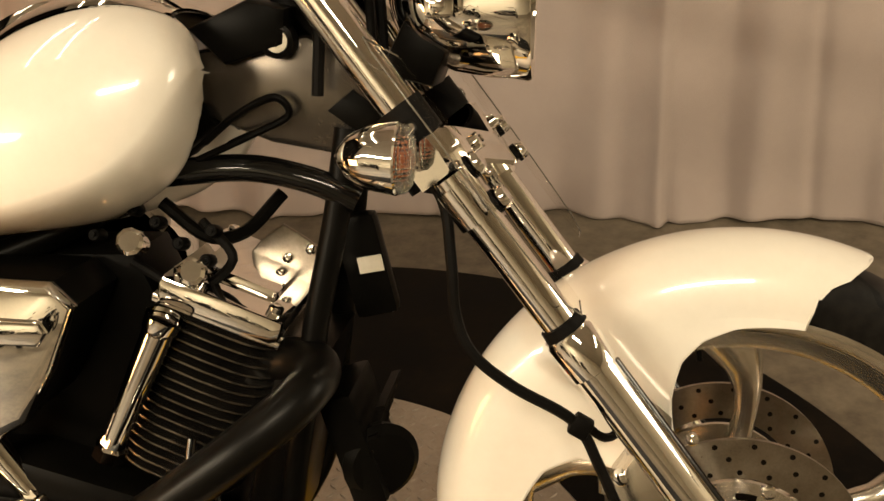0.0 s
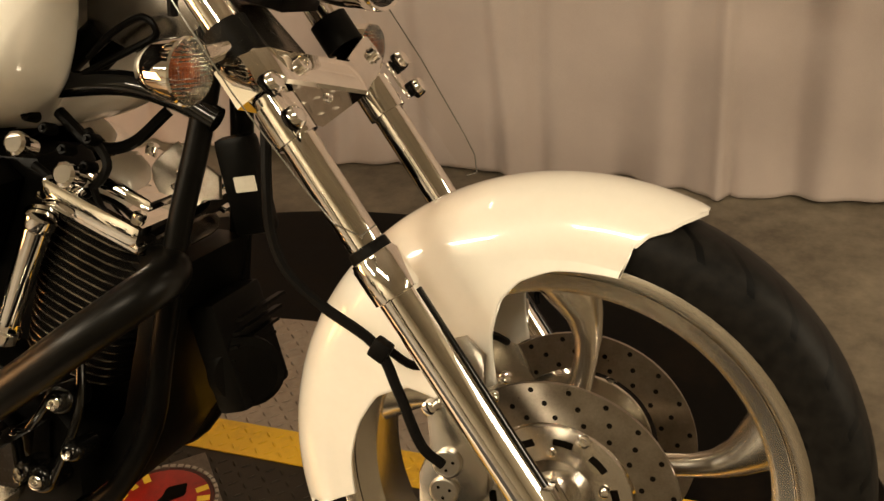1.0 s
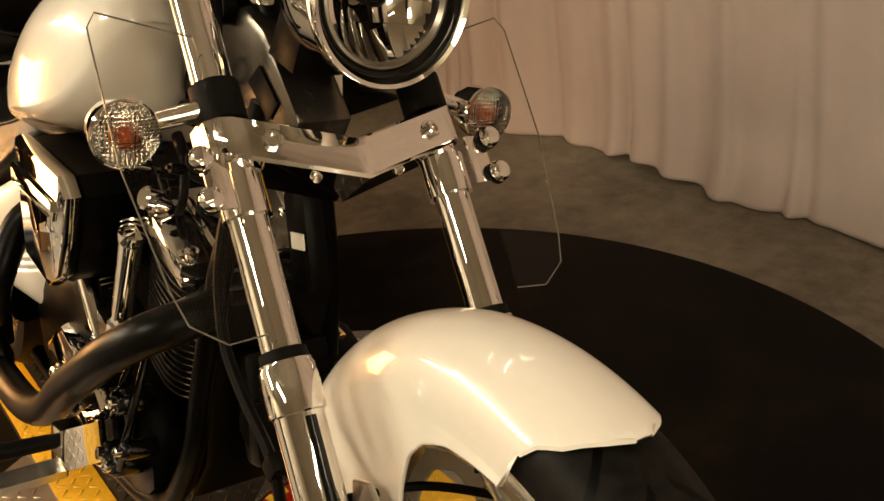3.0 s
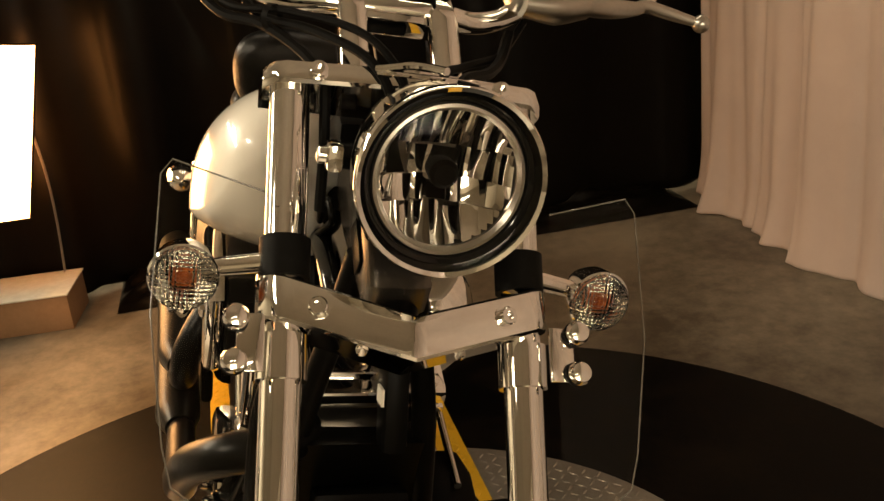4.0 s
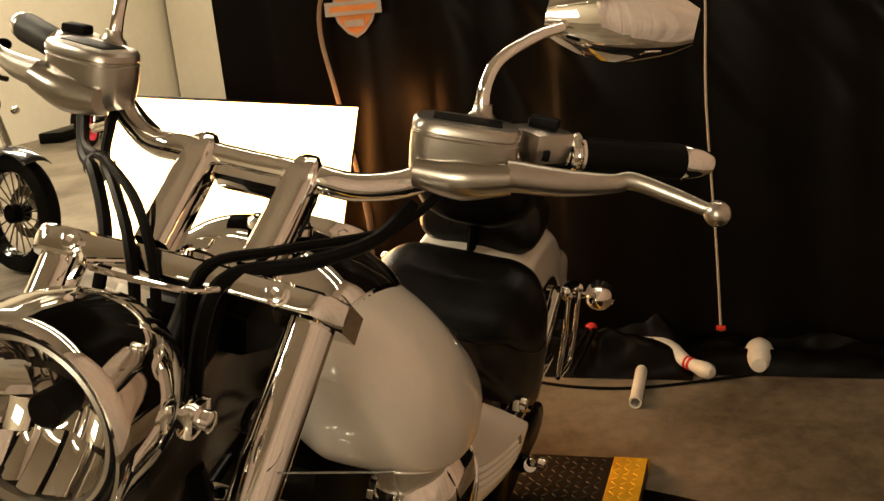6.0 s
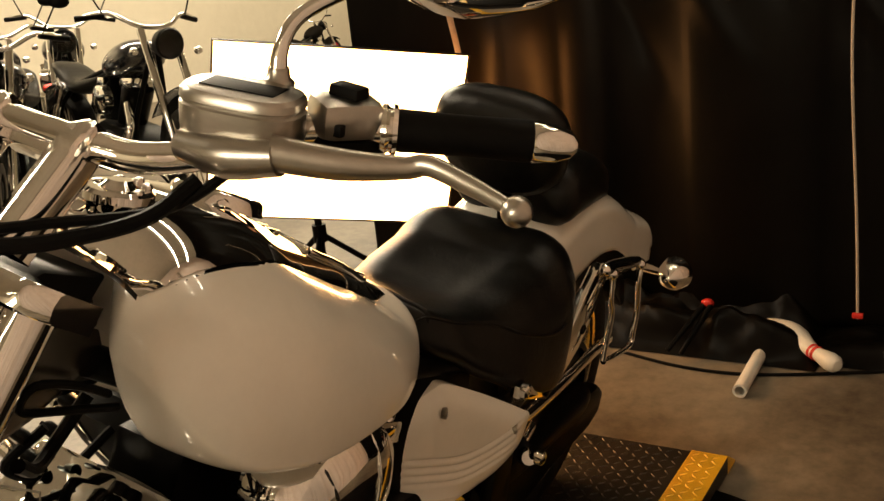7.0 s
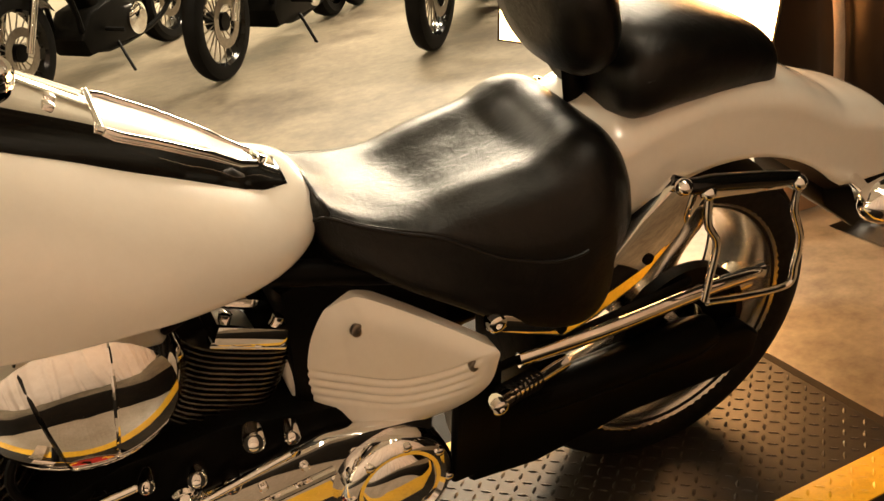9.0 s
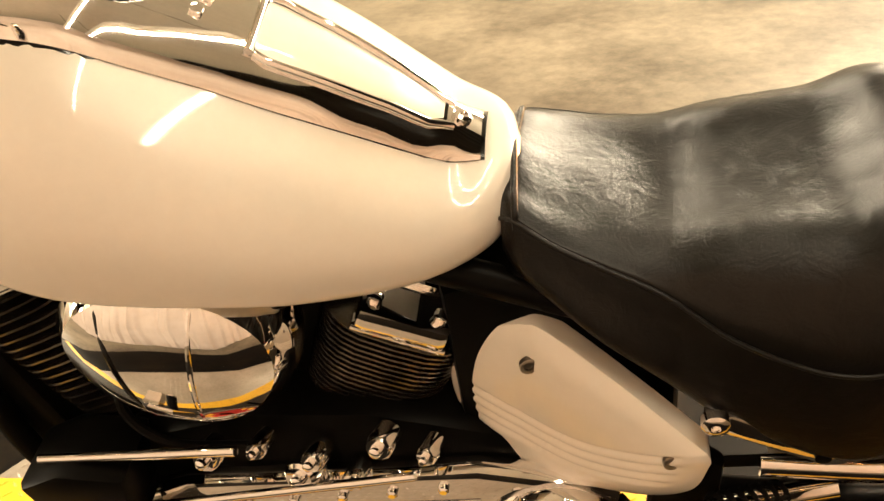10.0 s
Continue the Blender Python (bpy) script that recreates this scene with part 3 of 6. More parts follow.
def fender_sheet(centre, angles, edge, crown_at, half, lip, rows=16, deep=0.058, square=0.75):
    """A mudguard round a wheel: a crowned top and skirts down to the edge radius at each angle."""
    grid = []
    for a in angles:
        e, crown = edge(a), crown_at(a)
        shoulder = crown - deep
        prof = []
        for k in range(rows + 1):
            q = k / rows * math.pi / 2
            prof.append((half * math.sin(q) ** 0.9, shoulder + (crown - shoulder) * math.cos(q) ** square))
        low = min(e, shoulder)
        n_skirt = 10
        skirt = [(half + lip * (j / n_skirt), shoulder + (low - shoulder) * j / n_skirt) for j in range(1, n_skirt + 1)]
        cut = max(e, 0)
        prof = [(y, max(r, cut)) for y, r in prof] + [(y, max(r, min(cut, shoulder))) for y, r in skirt]
        if e > shoulder:
            keep = [(y, r) for y, r in prof[:rows + 1] if r > e + 1e-6]
            last = keep[-1] if keep else (0.0, e)
            prof = [(y, r) if r > e + 1e-6 else (last[0], last[1]) for y, r in prof]
        line = [(-y, r) for y, r in prof[:0:-1]] + prof
        ca, sa = math.cos(radians(a)), math.sin(radians(a))
        grid.append([(centre[0] + r * ca, y, centre[2] + r * sa) for y, r in line])
    return sheet(grid)


EDGE = [(67, .366), (70, .352), (73.5, .334), (76.5, .312), (77.5, .280), (92, .274), (100, .262), (106, .243), (112, .205), (118, .15), (142, .15), (148, .21), (157, .238), (168, .250), (180, .256), (190, .256), (192, .285), (194.5, .335)]


def front_edge(a):
    return float(np.interp(a, [e[0] for e in EDGE], [e[1] for e in EDGE]))


angles = sorted(set(list(np.arange(67.0, 194.6, 1.5)) + [76.5, 77.0, 77.5, 194.5]))
fender = part("front_fender", fender_sheet(FRONT, angles, front_edge, lambda a: 0.367 - 0.00012 * max(0.0, a - 100), 0.071, 0.003, deep=0.080, square=0.95), WHITE, bike, "glossy white front fender")
thicken(fender, 0.004)


def fork():
    for s in (-1, 1):
        y = s * 0.125
        leg = part("fork_leg", rod(on_fork(0.34, y), on_fork(0.605, y), 0.0235, 0.025, 28), CHROME, bike, "chromed fork leg")
        part("collar", lathe([(-0.012, 0.024), (-0.01, 0.0285), (0.034, 0.0285), (0.037, 0.0265), (0.040, 0.0265), (0.040, 0.02)], on_fork(0.603, y), UP, 28), CHROME, leg)
        part("dust_seal", lathe([(0, 0.019), (0, 0.0245), (0.012, 0.0235), (0.014, 0.019)], on_fork(0.635, y), UP, 24), RUBBER, leg)
        part("tube_cover", rod(on_fork(0.64, y), on_fork(0.80, y), 0.0205, None, 28), CHROME, leg)
        part("clamp_ring", lathe([(0, 0.021), (0, 0.0255), (0.045, 0.0255), (0.045, 0.021)], on_fork(0.755, y), UP, 28), CHROME, leg)
        part("rubber_sleeve", lathe([(0, 0.02), (0, 0.026), (0.042, 0.026), (0.042, 0.02)], on_fork(0.838, y), UP, 28), RUBBER, leg)
        part("upper_cover", rod(on_fork(0.84, y), on_fork(1.01, y), 0.0215, None, 28), CHROME, leg)
        part("axle_clamp", slab([(0.875, 0.325), (0.925, 0.325), (0.94, 0.36), (0.915, 0.40), (0.88, 0.40), (0.868, 0.36)], y - s * 0.02, y + s * 0.014, 0.006), CHROME, leg)
        # black strip painted as the dark reflection along the lower leg
        part("dark_reflection", sweep([on_fork(0.36, y) + AHEAD * 0.02, on_fork(0.59, y) + AHEAD * 0.021], 0.007, 10), BLACK, leg)


fork()


def chevron(name, zc, height, reach, depth, half, inner_top, bevel=0.004, label=""):
    """A clamp whose front face runs to a prow in the middle."""
    f = on_fork(zc, 0)
    pts = []
    n = 14
    for k in range(-n, n + 1):
        u = k / n
        y = u * half
        out = reach * (1 - abs(u)) + 0.030
        if abs(u) > 0.86:
            out -= 0.022 * ((abs(u) - 0.86) / 0.14) ** 2
        drop = inner_top * (1 - abs(u))
        pts.append((y, out, drop))
    bm = bmesh.new()
    rings = []
    for y, out, drop in pts:
        base = f + Vector((0, y, 0)) - UP * drop
        rings.append([bm.verts.new(base + AHEAD * a + UP * h) for a, h in ((out, height / 2 - 0.003), (out + 0.002, 0.0), (out, -height / 2 + 0.003), (out - 0.004, -height / 2), (-depth, -height / 2), (-depth, height / 2), (out - 0.004, height / 2))])
    for a, b in zip(rings, rings[1:]):
        for k in range(7):
            bm.faces.new((a[k], a[(k + 1) % 7], b[(k + 1) % 7], b[k]))
    bm.faces.new(rings[0][::-1])
    bm.faces.new(rings[-1])
    return part(name, bm, CHROME, bike, label, smooth_deg=30)


lower = chevron("lower_clamp", 0.822, 0.046, 0.016, 0.028, 0.150, 0.044, label="polished V-shaped lower fork clamp")
for s in (-1, 1):
    o = on_fork(0.822, s * 0.095) + AHEAD * 0.0365 - UP * 0.016
    part("socket_bolt", lathe([(-0.004, 0.012), (0.001, 0.012), (0.001, 0.0095), (0.007, 0.0095), (0.0085, 0.008), (0.0085, 0.0045), (0.004, 0.004), (0.004, 0)], o, AHEAD + Vector((0, s * 0.25, 0)), 20), CHROME, lower)
    o = on_fork(0.815, s * 0.05) + AHEAD * 0.02 - UP * 0.042
    part("stop_bolt", lathe([(0, 0.006), (0.006, 0.006), (0.007, 0.004), (0.007, 0)], o, -UP + AHEAD, 12), CHROME, lower)
upper = chevron("upper_clamp", 1.015, 0.026, 0.012, 0.040, 0.155, 0.0, label="polished upper fork clamp")
for s in (-1, 1):
    o = on_fork(1.015, s * 0.100) + AHEAD * 0.032
    part("socket_bolt", lathe([(-0.004, 0.011), (0.004, 0.011), (0.005, 0.009), (0.010, 0.009), (0.011, 0.007), (0.011, 0.004), (0.006, 0.004), (0.006, 0)], o, AHEAD, 20), CHROME, upper)
part("steering_stem", rod(on_fork(0.80, 0) - AHEAD * 0.05, on_fork(1.02, 0) - AHEAD * 0.05, 0.026), SATIN, bike)
part("stem_nut", lathe([(0, 0.026), (0.012, 0.026), (0.016, 0.02), (0.016, 0)], on_fork(1.025, 0) - AHEAD * 0.02, UP, 20), CHROME, bike)


def headlight():
    o, d = (0.663, 0.003, 0.976), Vector((0.997, 0, -0.03))
    bowl = [(-0.155, 0), (-0.153, 0.022), (-0.140, 0.045), (-0.115, 0.066), (-0.080, 0.080), (-0.045, 0.086), (-0.012, 0.088), (0.002, 0.090), (0.006, 0.088), (0.004, 0.084), (-0.006, 0.083), (-0.012, 0.080)]
    h = part("headlight", lathe(bowl, o, d, 64), CHROME, bike, "round chromed headlight")
    part("bezel", lathe([(-0.012, 0.0835), (-0.004, 0.079), (-0.008, 0.074), (-0.013, 0.072), (-0.018, 0.080)], o, d, 64, closed=True), BLACK, h, "black inner bezel")
    part("lens_ring", lathe([(-0.014, 0.0735), (-0.008, 0.071), (-0.007, 0.068), (-0.012, 0.0645), (-0.020, 0.066)], o, d, 64, closed=True), BRUSHED, h)
    glass = part("lens", lathe([(-0.013, 0.067), (-0.009, 0.05), (-0.006, 0.025), (-0.005, 0)], o, d, 48), GLASS, h, "clear glass lens")
    glass.visible_shadow = False
    # fluted reflector: upright mirror facets stepped on a bowl
    bm = bmesh.new()
    rnd = random.Random(5)
    tiers = ((-0.068, -0.030, (-0.067, -0.050, -0.036, -0.020, -0.004, 0.011, 0.026, 0.041, 0.054, 0.067), 0.30),
             (-0.030, -0.006, (-0.067, -0.044, -0.026, -0.012, 0.012, 0.026, 0.048, 0.067), 0.55),
             (-0.006, 0.024, (-0.067, -0.052, -0.030, -0.014, 0.016, 0.029, 0.044, 0.056, 0.067), 0.55),
             (0.024, 0.068, (-0.067, -0.046, -0.032, -0.024, -0.010, 0.002, 0.014, 0.026, 0.040, 0.067), 0.30))
    for z0, z1, edges, tilt in tiers:
        for y0, y1 in zip(edges, edges[1:]):
            step, lean, pitch = rnd.uniform(-0.004, 0.003), rnd.uniform(-tilt, tilt), rnd.uniform(-tilt, tilt)
            bulge = rnd.choice((0.0012, 0.0022, -0.0018))
            for n in range(5):
                ya, yb = y0 + (y1 - y0) * n / 5, y0 + (y1 - y0) * (n + 1) / 5
                for m in range(6):
                    za, zb = z0 + (z1 - z0) * m / 6, z0 + (z1 - z0) * (m + 1) / 6
                    if ((ya + yb) / 2) ** 2 + ((za + zb) / 2) ** 2 > 0.0675 ** 2:
                        continue
                    q = []
                    for yy, zz in ((ya, za), (yb, za), (yb, zb), (ya, zb)):
                        bow = bulge * (1 - ((2 * yy - y0 - y1) / (y1 - y0)) ** 2)
                        q.append((-0.066 + 0.036 * (yy * yy + zz * zz) / 0.066 ** 2 + step + bow + lean * (yy - y0) * 0.6 + pitch * (zz - z0) * 0.4, yy, zz))
                    bm.faces.new([bm.verts.new(Vector(o) + Vector(v)) for v in q])
    bmesh.ops.remove_doubles(bm, verts=bm.verts, dist=0.00005)
    part("reflector", bm, CHROME, h, "fluted mirror reflector", smooth_deg=25)
    part("reflector_shell", lathe([(-0.07, 0), (-0.07, 0.04), (-0.05, 0.069), (-0.018, 0.069)], o, d, 40), STEEL, h)
    part("bulb_shield", lathe([(-0.062, 0.012), (-0.038, 0.0145), (-0.031, 0.014), (-0.027, 0.010), (-0.027, 0)], o, d, 24), MAT_BLACK, h, "dark bulb shield")
    for s in (-1, 1):
        part("mount_ear", block((0.575, s * 0.092, 0.972), (0.03, 0.016, 0.028), 0.006), CHROME, h)
        part("mount_bolt", lathe([(0, 0.009), (0.008, 0.009), (0.01, 0.006), (0.01, 0)], (0.575, s * 0.099, 0.972), (0, s, 0), 14), CHROME, h)
    part("visor_rib", sweep(curve_through([(0.52, -0.05, 1.052), (0.56, -0.02, 1.064), (0.60, 0, 1.067)], 4), 0.004, 8), CHROME, h)
    part("bracket", slab([(0.50, 0.90), (0.56, 0.885), (0.58, 0.93), (0.53, 0.955)], -0.05, 0.05, 0.006), SATIN, bike)


headlight()


def signal(c, d, stem_to, amber, parent, r=0.034, long=0.055):
    """A bullet-shaped turn signal with a moulded clear lens."""
    c, d = Vector(c), Vector(d).normalized()
    h = part("turn_signal", lathe([(-long, 0), (-long + 0.003, r * 0.22), (-long * 0.75, r * 0.62), (-long * 0.4, r * 0.90), (0, r), (0.006, r * 1.03), (0.008, r * 0.98)], c, d, 32), CHROME, parent, "chromed bullet turn signal")
    part("lens", lathe([(0.006, r * 0.99), (0.014, r * 0.95), (0.019, r * 0.78), (0.021, r * 0.4), (0.0215, 0)], c, d, 32), LENS, h, "clear moulded lens")
    part("bulb", ball(c - d * 0.004, (r * 0.36, r * 0.36, r * 0.36), u=12, v=8), AMBER if amber else STEEL, h, "amber bulb")
    part("stem", rod(c - d * 0.012, stem_to, 0.009, 0.011, 14), CHROME, h)


for s in (-1, 1):
    signal((0.545, s * 0.222, 0.832), (1, s * 0.02, -0.05), on_fork(0.852, s * 0.14), True, bike)


def deflectors():
    """Clear plates along the fork, each held by two round-headed bolts."""
    p0 = Vector((0.628, 0, 0.80))
    for s in (-1, 1):
        line = [(0.150, 0.150), (0.240, 0.176), (0.250, 0.160), (0.250, 0.02), (0.232, -0.10), (0.222, -0.135), (0.19, -0.158), (0.150, -0.155)]
        bm = bmesh.new()
        f = bm.faces.new([bm.verts.new(p0 + UP * v + Vector((0, s * u, 0))) for u, v in line])
        r = bmesh.ops.extrude_face_region(bm, geom=[f])
        bmesh.ops.translate(bm, vec=AHEAD * 0.003, verts=[g for g in r["geom"] if isinstance(g, bmesh.types.BMVert)])
        d = part("wind_deflector", bm, ACRYLIC, bike, "clear acrylic wind deflector plate", smooth_deg=0)
        d.visible_shadow = False
        # Pale rod painted as the glint along the plate's edge.
        rim = [p0 + AHEAD * 0.0015 + UP * v + Vector((0, s * u, 0)) for u, v in line]
        part("edge_glint", sweep(rim, 0.0009, 6), EDGE_GLINT, d, "pale rod painted as a glint on the edge")
        for v in (0.022, -0.020):
            c = p0 + UP * v + Vector((0, s * 0.173, 0))
            part("button_bolt", lathe([(0.003, 0.0125), (0.006, 0.0125), (0.011, 0.010), (0.013, 0.005), (0.013, 0)], c, AHEAD, 20), CHROME, d)
            part("backing_washer", lathe([(-0.004, 0), (-0.004, 0.013), (0.0, 0.013)], c, AHEAD, 20), RUBBER, d)
        part("bracket", block(p0 + Vector((0, s * 0.158, 0)) - AHEAD * 0.006, (0.004, 0.026, 0.056), 0.001, m=pose(0, 0, 0, 0, -35.8, 0)), CHROME, d)


deflectors()


def handlebar():
    bar = [(0.318, 0.0, 1.082), (0.315, 0.07, 1.082), (0.300, 0.11, 1.078), (0.275, 0.150, 1.085), (0.255, 0.19, 1.105), (0.235, 0.235, 1.122), (0.195, 0.30, 1.130), (0.128, 0.402, 1.131)]
    full = [(x, -y, z) for x, y, z in bar[:0:-1]] + bar
    hb = part("handlebar", sweep(curve_through(full, 6), 0.0145, 16), CHROME, bike, "chromed handlebar")
    for s in (-1, 1):
        m = Matrix.Diagonal((1, s, 1, 1))
        top, base = Vector((0.318, s * 0.055 + 0.011, 1.086)), Vector((0.405, s * 0.053 + 0.011, 1.008))
        d = (top - base).normalized()
        side = Vector((0, 1, 0))
        fwd = side.cross(d)
        bm = bmesh.new()
        rings = []
        for t, wy, wx in ((0, 0.017, 0.020), (0.80, 0.0165, 0.019), (0.90, 0.015, 0.019), (1.06, 0.013, 0.016), (1.14, 0.008, 0.009)):
            q = base + (top - base) * t
            rings.append([bm.verts.new(q + side * wy * a + fwd * wx * b) for a, b in ((-1, -0.7), (-0.7, -1), (0.7, -1), (1, -0.7), (1, 0.7), (0.7, 1), (-0.7, 1), (-1, 0.7))])
        for a, b in zip(rings, rings[1:]):
            for k in range(8):
                bm.faces.new((a[k], a[(k + 1) % 8], b[(k + 1) % 8], b[k]))
        bm.faces.new(rings[-1])
        part("riser", bm, CHROME, hb, "chromed handlebar riser", smooth_deg=50)
        # grip
        gi, go = Vector((0.192, s * 0.305, 1.130)), Vector((0.130, s * 0.400, 1.131))
        gd = (go - gi).normalized()
        g = part("grip", lathe([(-0.004, 0.018), (0, 0.0185), (0.05, 0.0178), (0.113, 0.0185), (0.115, 0.016)], gi, gd, 28), RUBBER, hb, "black leather-look grip")
        part("grip_end", lathe([(0.112, 0.0165), (0.116, 0.0185), (0.134, 0.0165), (0.148, 0.012), (0.153, 0.006), (0.153, 0)], gi, gd, 28), CHROME, g, "polished bullet end cap")
        part("grip_ring", lathe([(-0.016, 0.0165), (-0.016, 0.021), (-0.012, 0.0225), (-0.009, 0.019), (-0.006, 0.0225), (-0.002, 0.021), (-0.002, 0.017)], gi, gd, 28), CHROME, g)
        # switch housing
        turn = pose(0, 0, 0, 0, 0, -s * 33)
        sh = part("switch_housing", block(gi - gd * 0.047 + Vector((0, 0, 0.009)), (0.056, 0.050, 0.034), 0.011, m=turn), BRUSHED, hb, "brushed metal switch housing")
        part("lower_shell", block(gi - gd * 0.047 - Vector((0, 0, 0.020)), (0.053, 0.048, 0.028), 0.008, m=turn), SATIN, sh, "black lower shell")
        part("switch", block(gi - gd * 0.045 + Vector((0.026, s * 0.004, 0.004)), (0.008, 0.022, 0.011), 0.002), RUBBER, sh)
        part("switch_cap", block(gi - gd * 0.045 + Vector((0, 0, 0.030)), (0.02, 0.03, 0.012), 0.004), RUBBER, sh)
        # reservoir
        oc = Vector((0.276, s * 0.205, 1.135))
        outline = []
        for q in np.linspace(0, 2 * math.pi, 36, endpoint=False):
            c, d = math.cos(q), math.sin(q)
            outline.append((0.033 * math.copysign(abs(c) ** 0.7, c), 0.052 * math.copysign(abs(d) ** 0.62, d)))
        bm = loft([[oc + Vector((x * k, s * y * k, h)) for x, y in outline] for h, k in ((-0.040, 0.62), (-0.036, 0.84), (-0.026, 0.95), (-0.006, 0.99), (0.009, 1.0), (0.0105, 0.965), (0.0125, 0.965), (0.014, 1.0), (0.020, 0.99), (0.0235, 0.93), (0.0245, 0.80))])
        bmesh.ops.rotate(bm, cent=oc, matrix=Matrix.Rotation(s * radians(14), 3, "Z"), verts=bm.verts)
        res = part("reservoir", bm, BRUSHED, hb, "brushed metal lever reservoir", smooth_deg=35)
        part("reservoir_lid", block(oc + Vector((0, 0, 0.0245)), (0.030, 0.066, 0.002), 0.001, m=pose(0, 0, 0, 0, 0, s * 14)), RUBBER, res)
        part("reservoir_screw", lathe([(0, 0.005), (0.003, 0.005), (0.003, 0.002), (0.001, 0.002), (0.001, 0)], (0.2895, s * 0.262, 1.122), (0.9, s * 0.4, 0), 14), STEEL, res)
        part("lever_base", sweep(curve_through([(0.309, s * 0.170, 1.108), (0.304, s * 0.215, 1.108), (0.294, s * 0.258, 1.116)], 4), [0.016, 0.022, 0.017], 14, flat=0.8), BRUSHED, res)
        lever = curve_through([(0.297, s * 0.252, 1.120), (0.272, s * 0.302, 1.118), (0.247, s * 0.346, 1.121), (0.240, s * 0.364, 1.126), (0.240, s * 0.400, 1.121), (0.245, s * 0.440, 1.115)], 6)
        lv = part("lever", sweep(lever, [0.0155, 0.0135, 0.0095, 0.0090, 0.0085, 0.0065], 14, flat=0.75), BRUSHED, hb, "brushed metal hand lever")
        part("lever_ball", ball((0.246, s * 0.447, 1.114), (0.0125, 0.0125, 0.0125)), BRUSHED, lv)
        # mirror
        stem = curve_through([(0.236, s * 0.208, 1.155), (0.232, s * 0.206, 1.185), (0.215, s * 0.212, 1.212), (0.175, s * 0.235, 1.235), (0.145, s * 0.255, 1.246)], 5)
        mr = part("mirror", sweep(stem, [0.0085, 0.0068, 0.0065, 0.0065, 0.006], 12), CHROME, hb, "chromed mirror")
        head = []
        for k in range(9):
            t = k / 8
            y = 0.235 + 0.150 * t
            hgt = 0.008 + 0.040 * math.sin(min(1, t * 1.25 + 0.12) * math.pi * 0.62) * (1 - 0.25 * t - 0.45 * t ** 6)
            dep = 0.004 + 0.020 * math.sin(math.pi * (0.08 + 0.84 * t))
            zc = 1.252 + 0.012 * t
            xc = 0.128 - 0.045 * t
            head.append([(xc + dep * math.cos(q) * 0.8, s * y, zc + hgt * math.sin(q)) for q in np.linspace(0, 2 * math.pi, 18, endpoint=False)])
        part("mirror_head", loft(head), CHROME, mr)
        part("mirror_base", lathe([(0, 0.014), (0.008, 0.014), (0.012, 0.010), (0.02, 0.009), (0.02, 0)], (0.236, s * 0.208, 1.150), (0, 0, 1), 18), BRUSHED, mr)
    part("bar_clamp", block((0.318, 0.011, 1.072), (0.032, 0.075, 0.028), 0.005, m=pose(0, 0, 0, 0, 40, 0)), CHROME, hb)
    return hb


bars = handlebar()


def hose(name, points, r, material=RUBBER, label="", parent=bike):
    return part(name, sweep(curve_through(points, 6), r, 8), material, parent, label)


hose("brake_hose", [(0.27, -0.19, 1.115), (0.33, -0.16, 1.075), (0.40, -0.10, 1.07), (0.46, -0.045, 1.05), (0.485, -0.02, 1.0), (0.49, -0.02, 0.90)], 0.0055, label="black brake hose")
hose("throttle_cable", [(0.25, -0.24, 1.11), (0.32, -0.19, 1.08), (0.37, -0.13, 1.085), (0.44, -0.05, 1.075), (0.478, -0.005, 1.02), (0.49, 0.0, 0.92)], 0.0048, label="black throttle cable")
hose("throttle_cable", [(0.25, -0.245, 1.105), (0.31, -0.20, 1.07), (0.36, -0.15, 1.065), (0.42, -0.095, 1.03), (0.445, -0.085, 0.97), (0.44, -0.08, 0.88)], 0.0065, label="thick black cable sleeve")
hose("clutch_cable", [(0.285, 0.155, 1.085), (0.33, 0.135, 1.055), (0.40, 0.10, 1.045), (0.46, 0.055, 1.04), (0.485, 0.045, 1.0), (0.49, 0.045, 0.90)], 0.0072, label="thick black cable sleeve")
hose("wiring_sleeve", [(0.26, 0.18, 1.10), (0.31, 0.14, 1.06), (0.40, 0.07, 1.05), (0.47, 0.03, 1.04), (0.48, 0.03, 0.95)], 0.005)
part("cable_tie", lathe([(-0.004, 0.0155), (0.004, 0.0155)], (0.36, -0.145, 1.075), (0.6, 0.7, 0), 12), RUBBER, bike)
part("cable_guide", sweep(curve_through([(0.49, -0.03, 1.043), (0.53, -0.045, 1.05), (0.53, 0.045, 1.05), (0.49, 0.06, 1.04)], 5), 0.0028, 8), CHROME, bike, "chromed wire cable guide")
hose("brake_hose", [(0.53, -0.06, 0.815), (0.577, -0.12, 0.775), (0.588, -0.140, 0.715), (0.592, -0.142, 0.655), (0.610, -0.142, 0.612), (0.652, -0.142, 0.577), (0.715, -0.142, 0.54), (0.742, -0.142, 0.49), (0.768, -0.140, 0.43), (0.79, -0.13, 0.405)], 0.0062, label="black front brake hose")
part("hose_clip", block((0.722, -0.142, 0.535), (0.022, 0.016, 0.024), 0.004, m=pose(0, 0, 0, 0, 30, 0)), RUBBER, bike)
hose("brake_hose", [(0.722, -0.14, 0.54), (0.755, -0.10, 0.505), (0.80, -0.02, 0.52), (0.80, 0.10, 0.47)], 0.005)


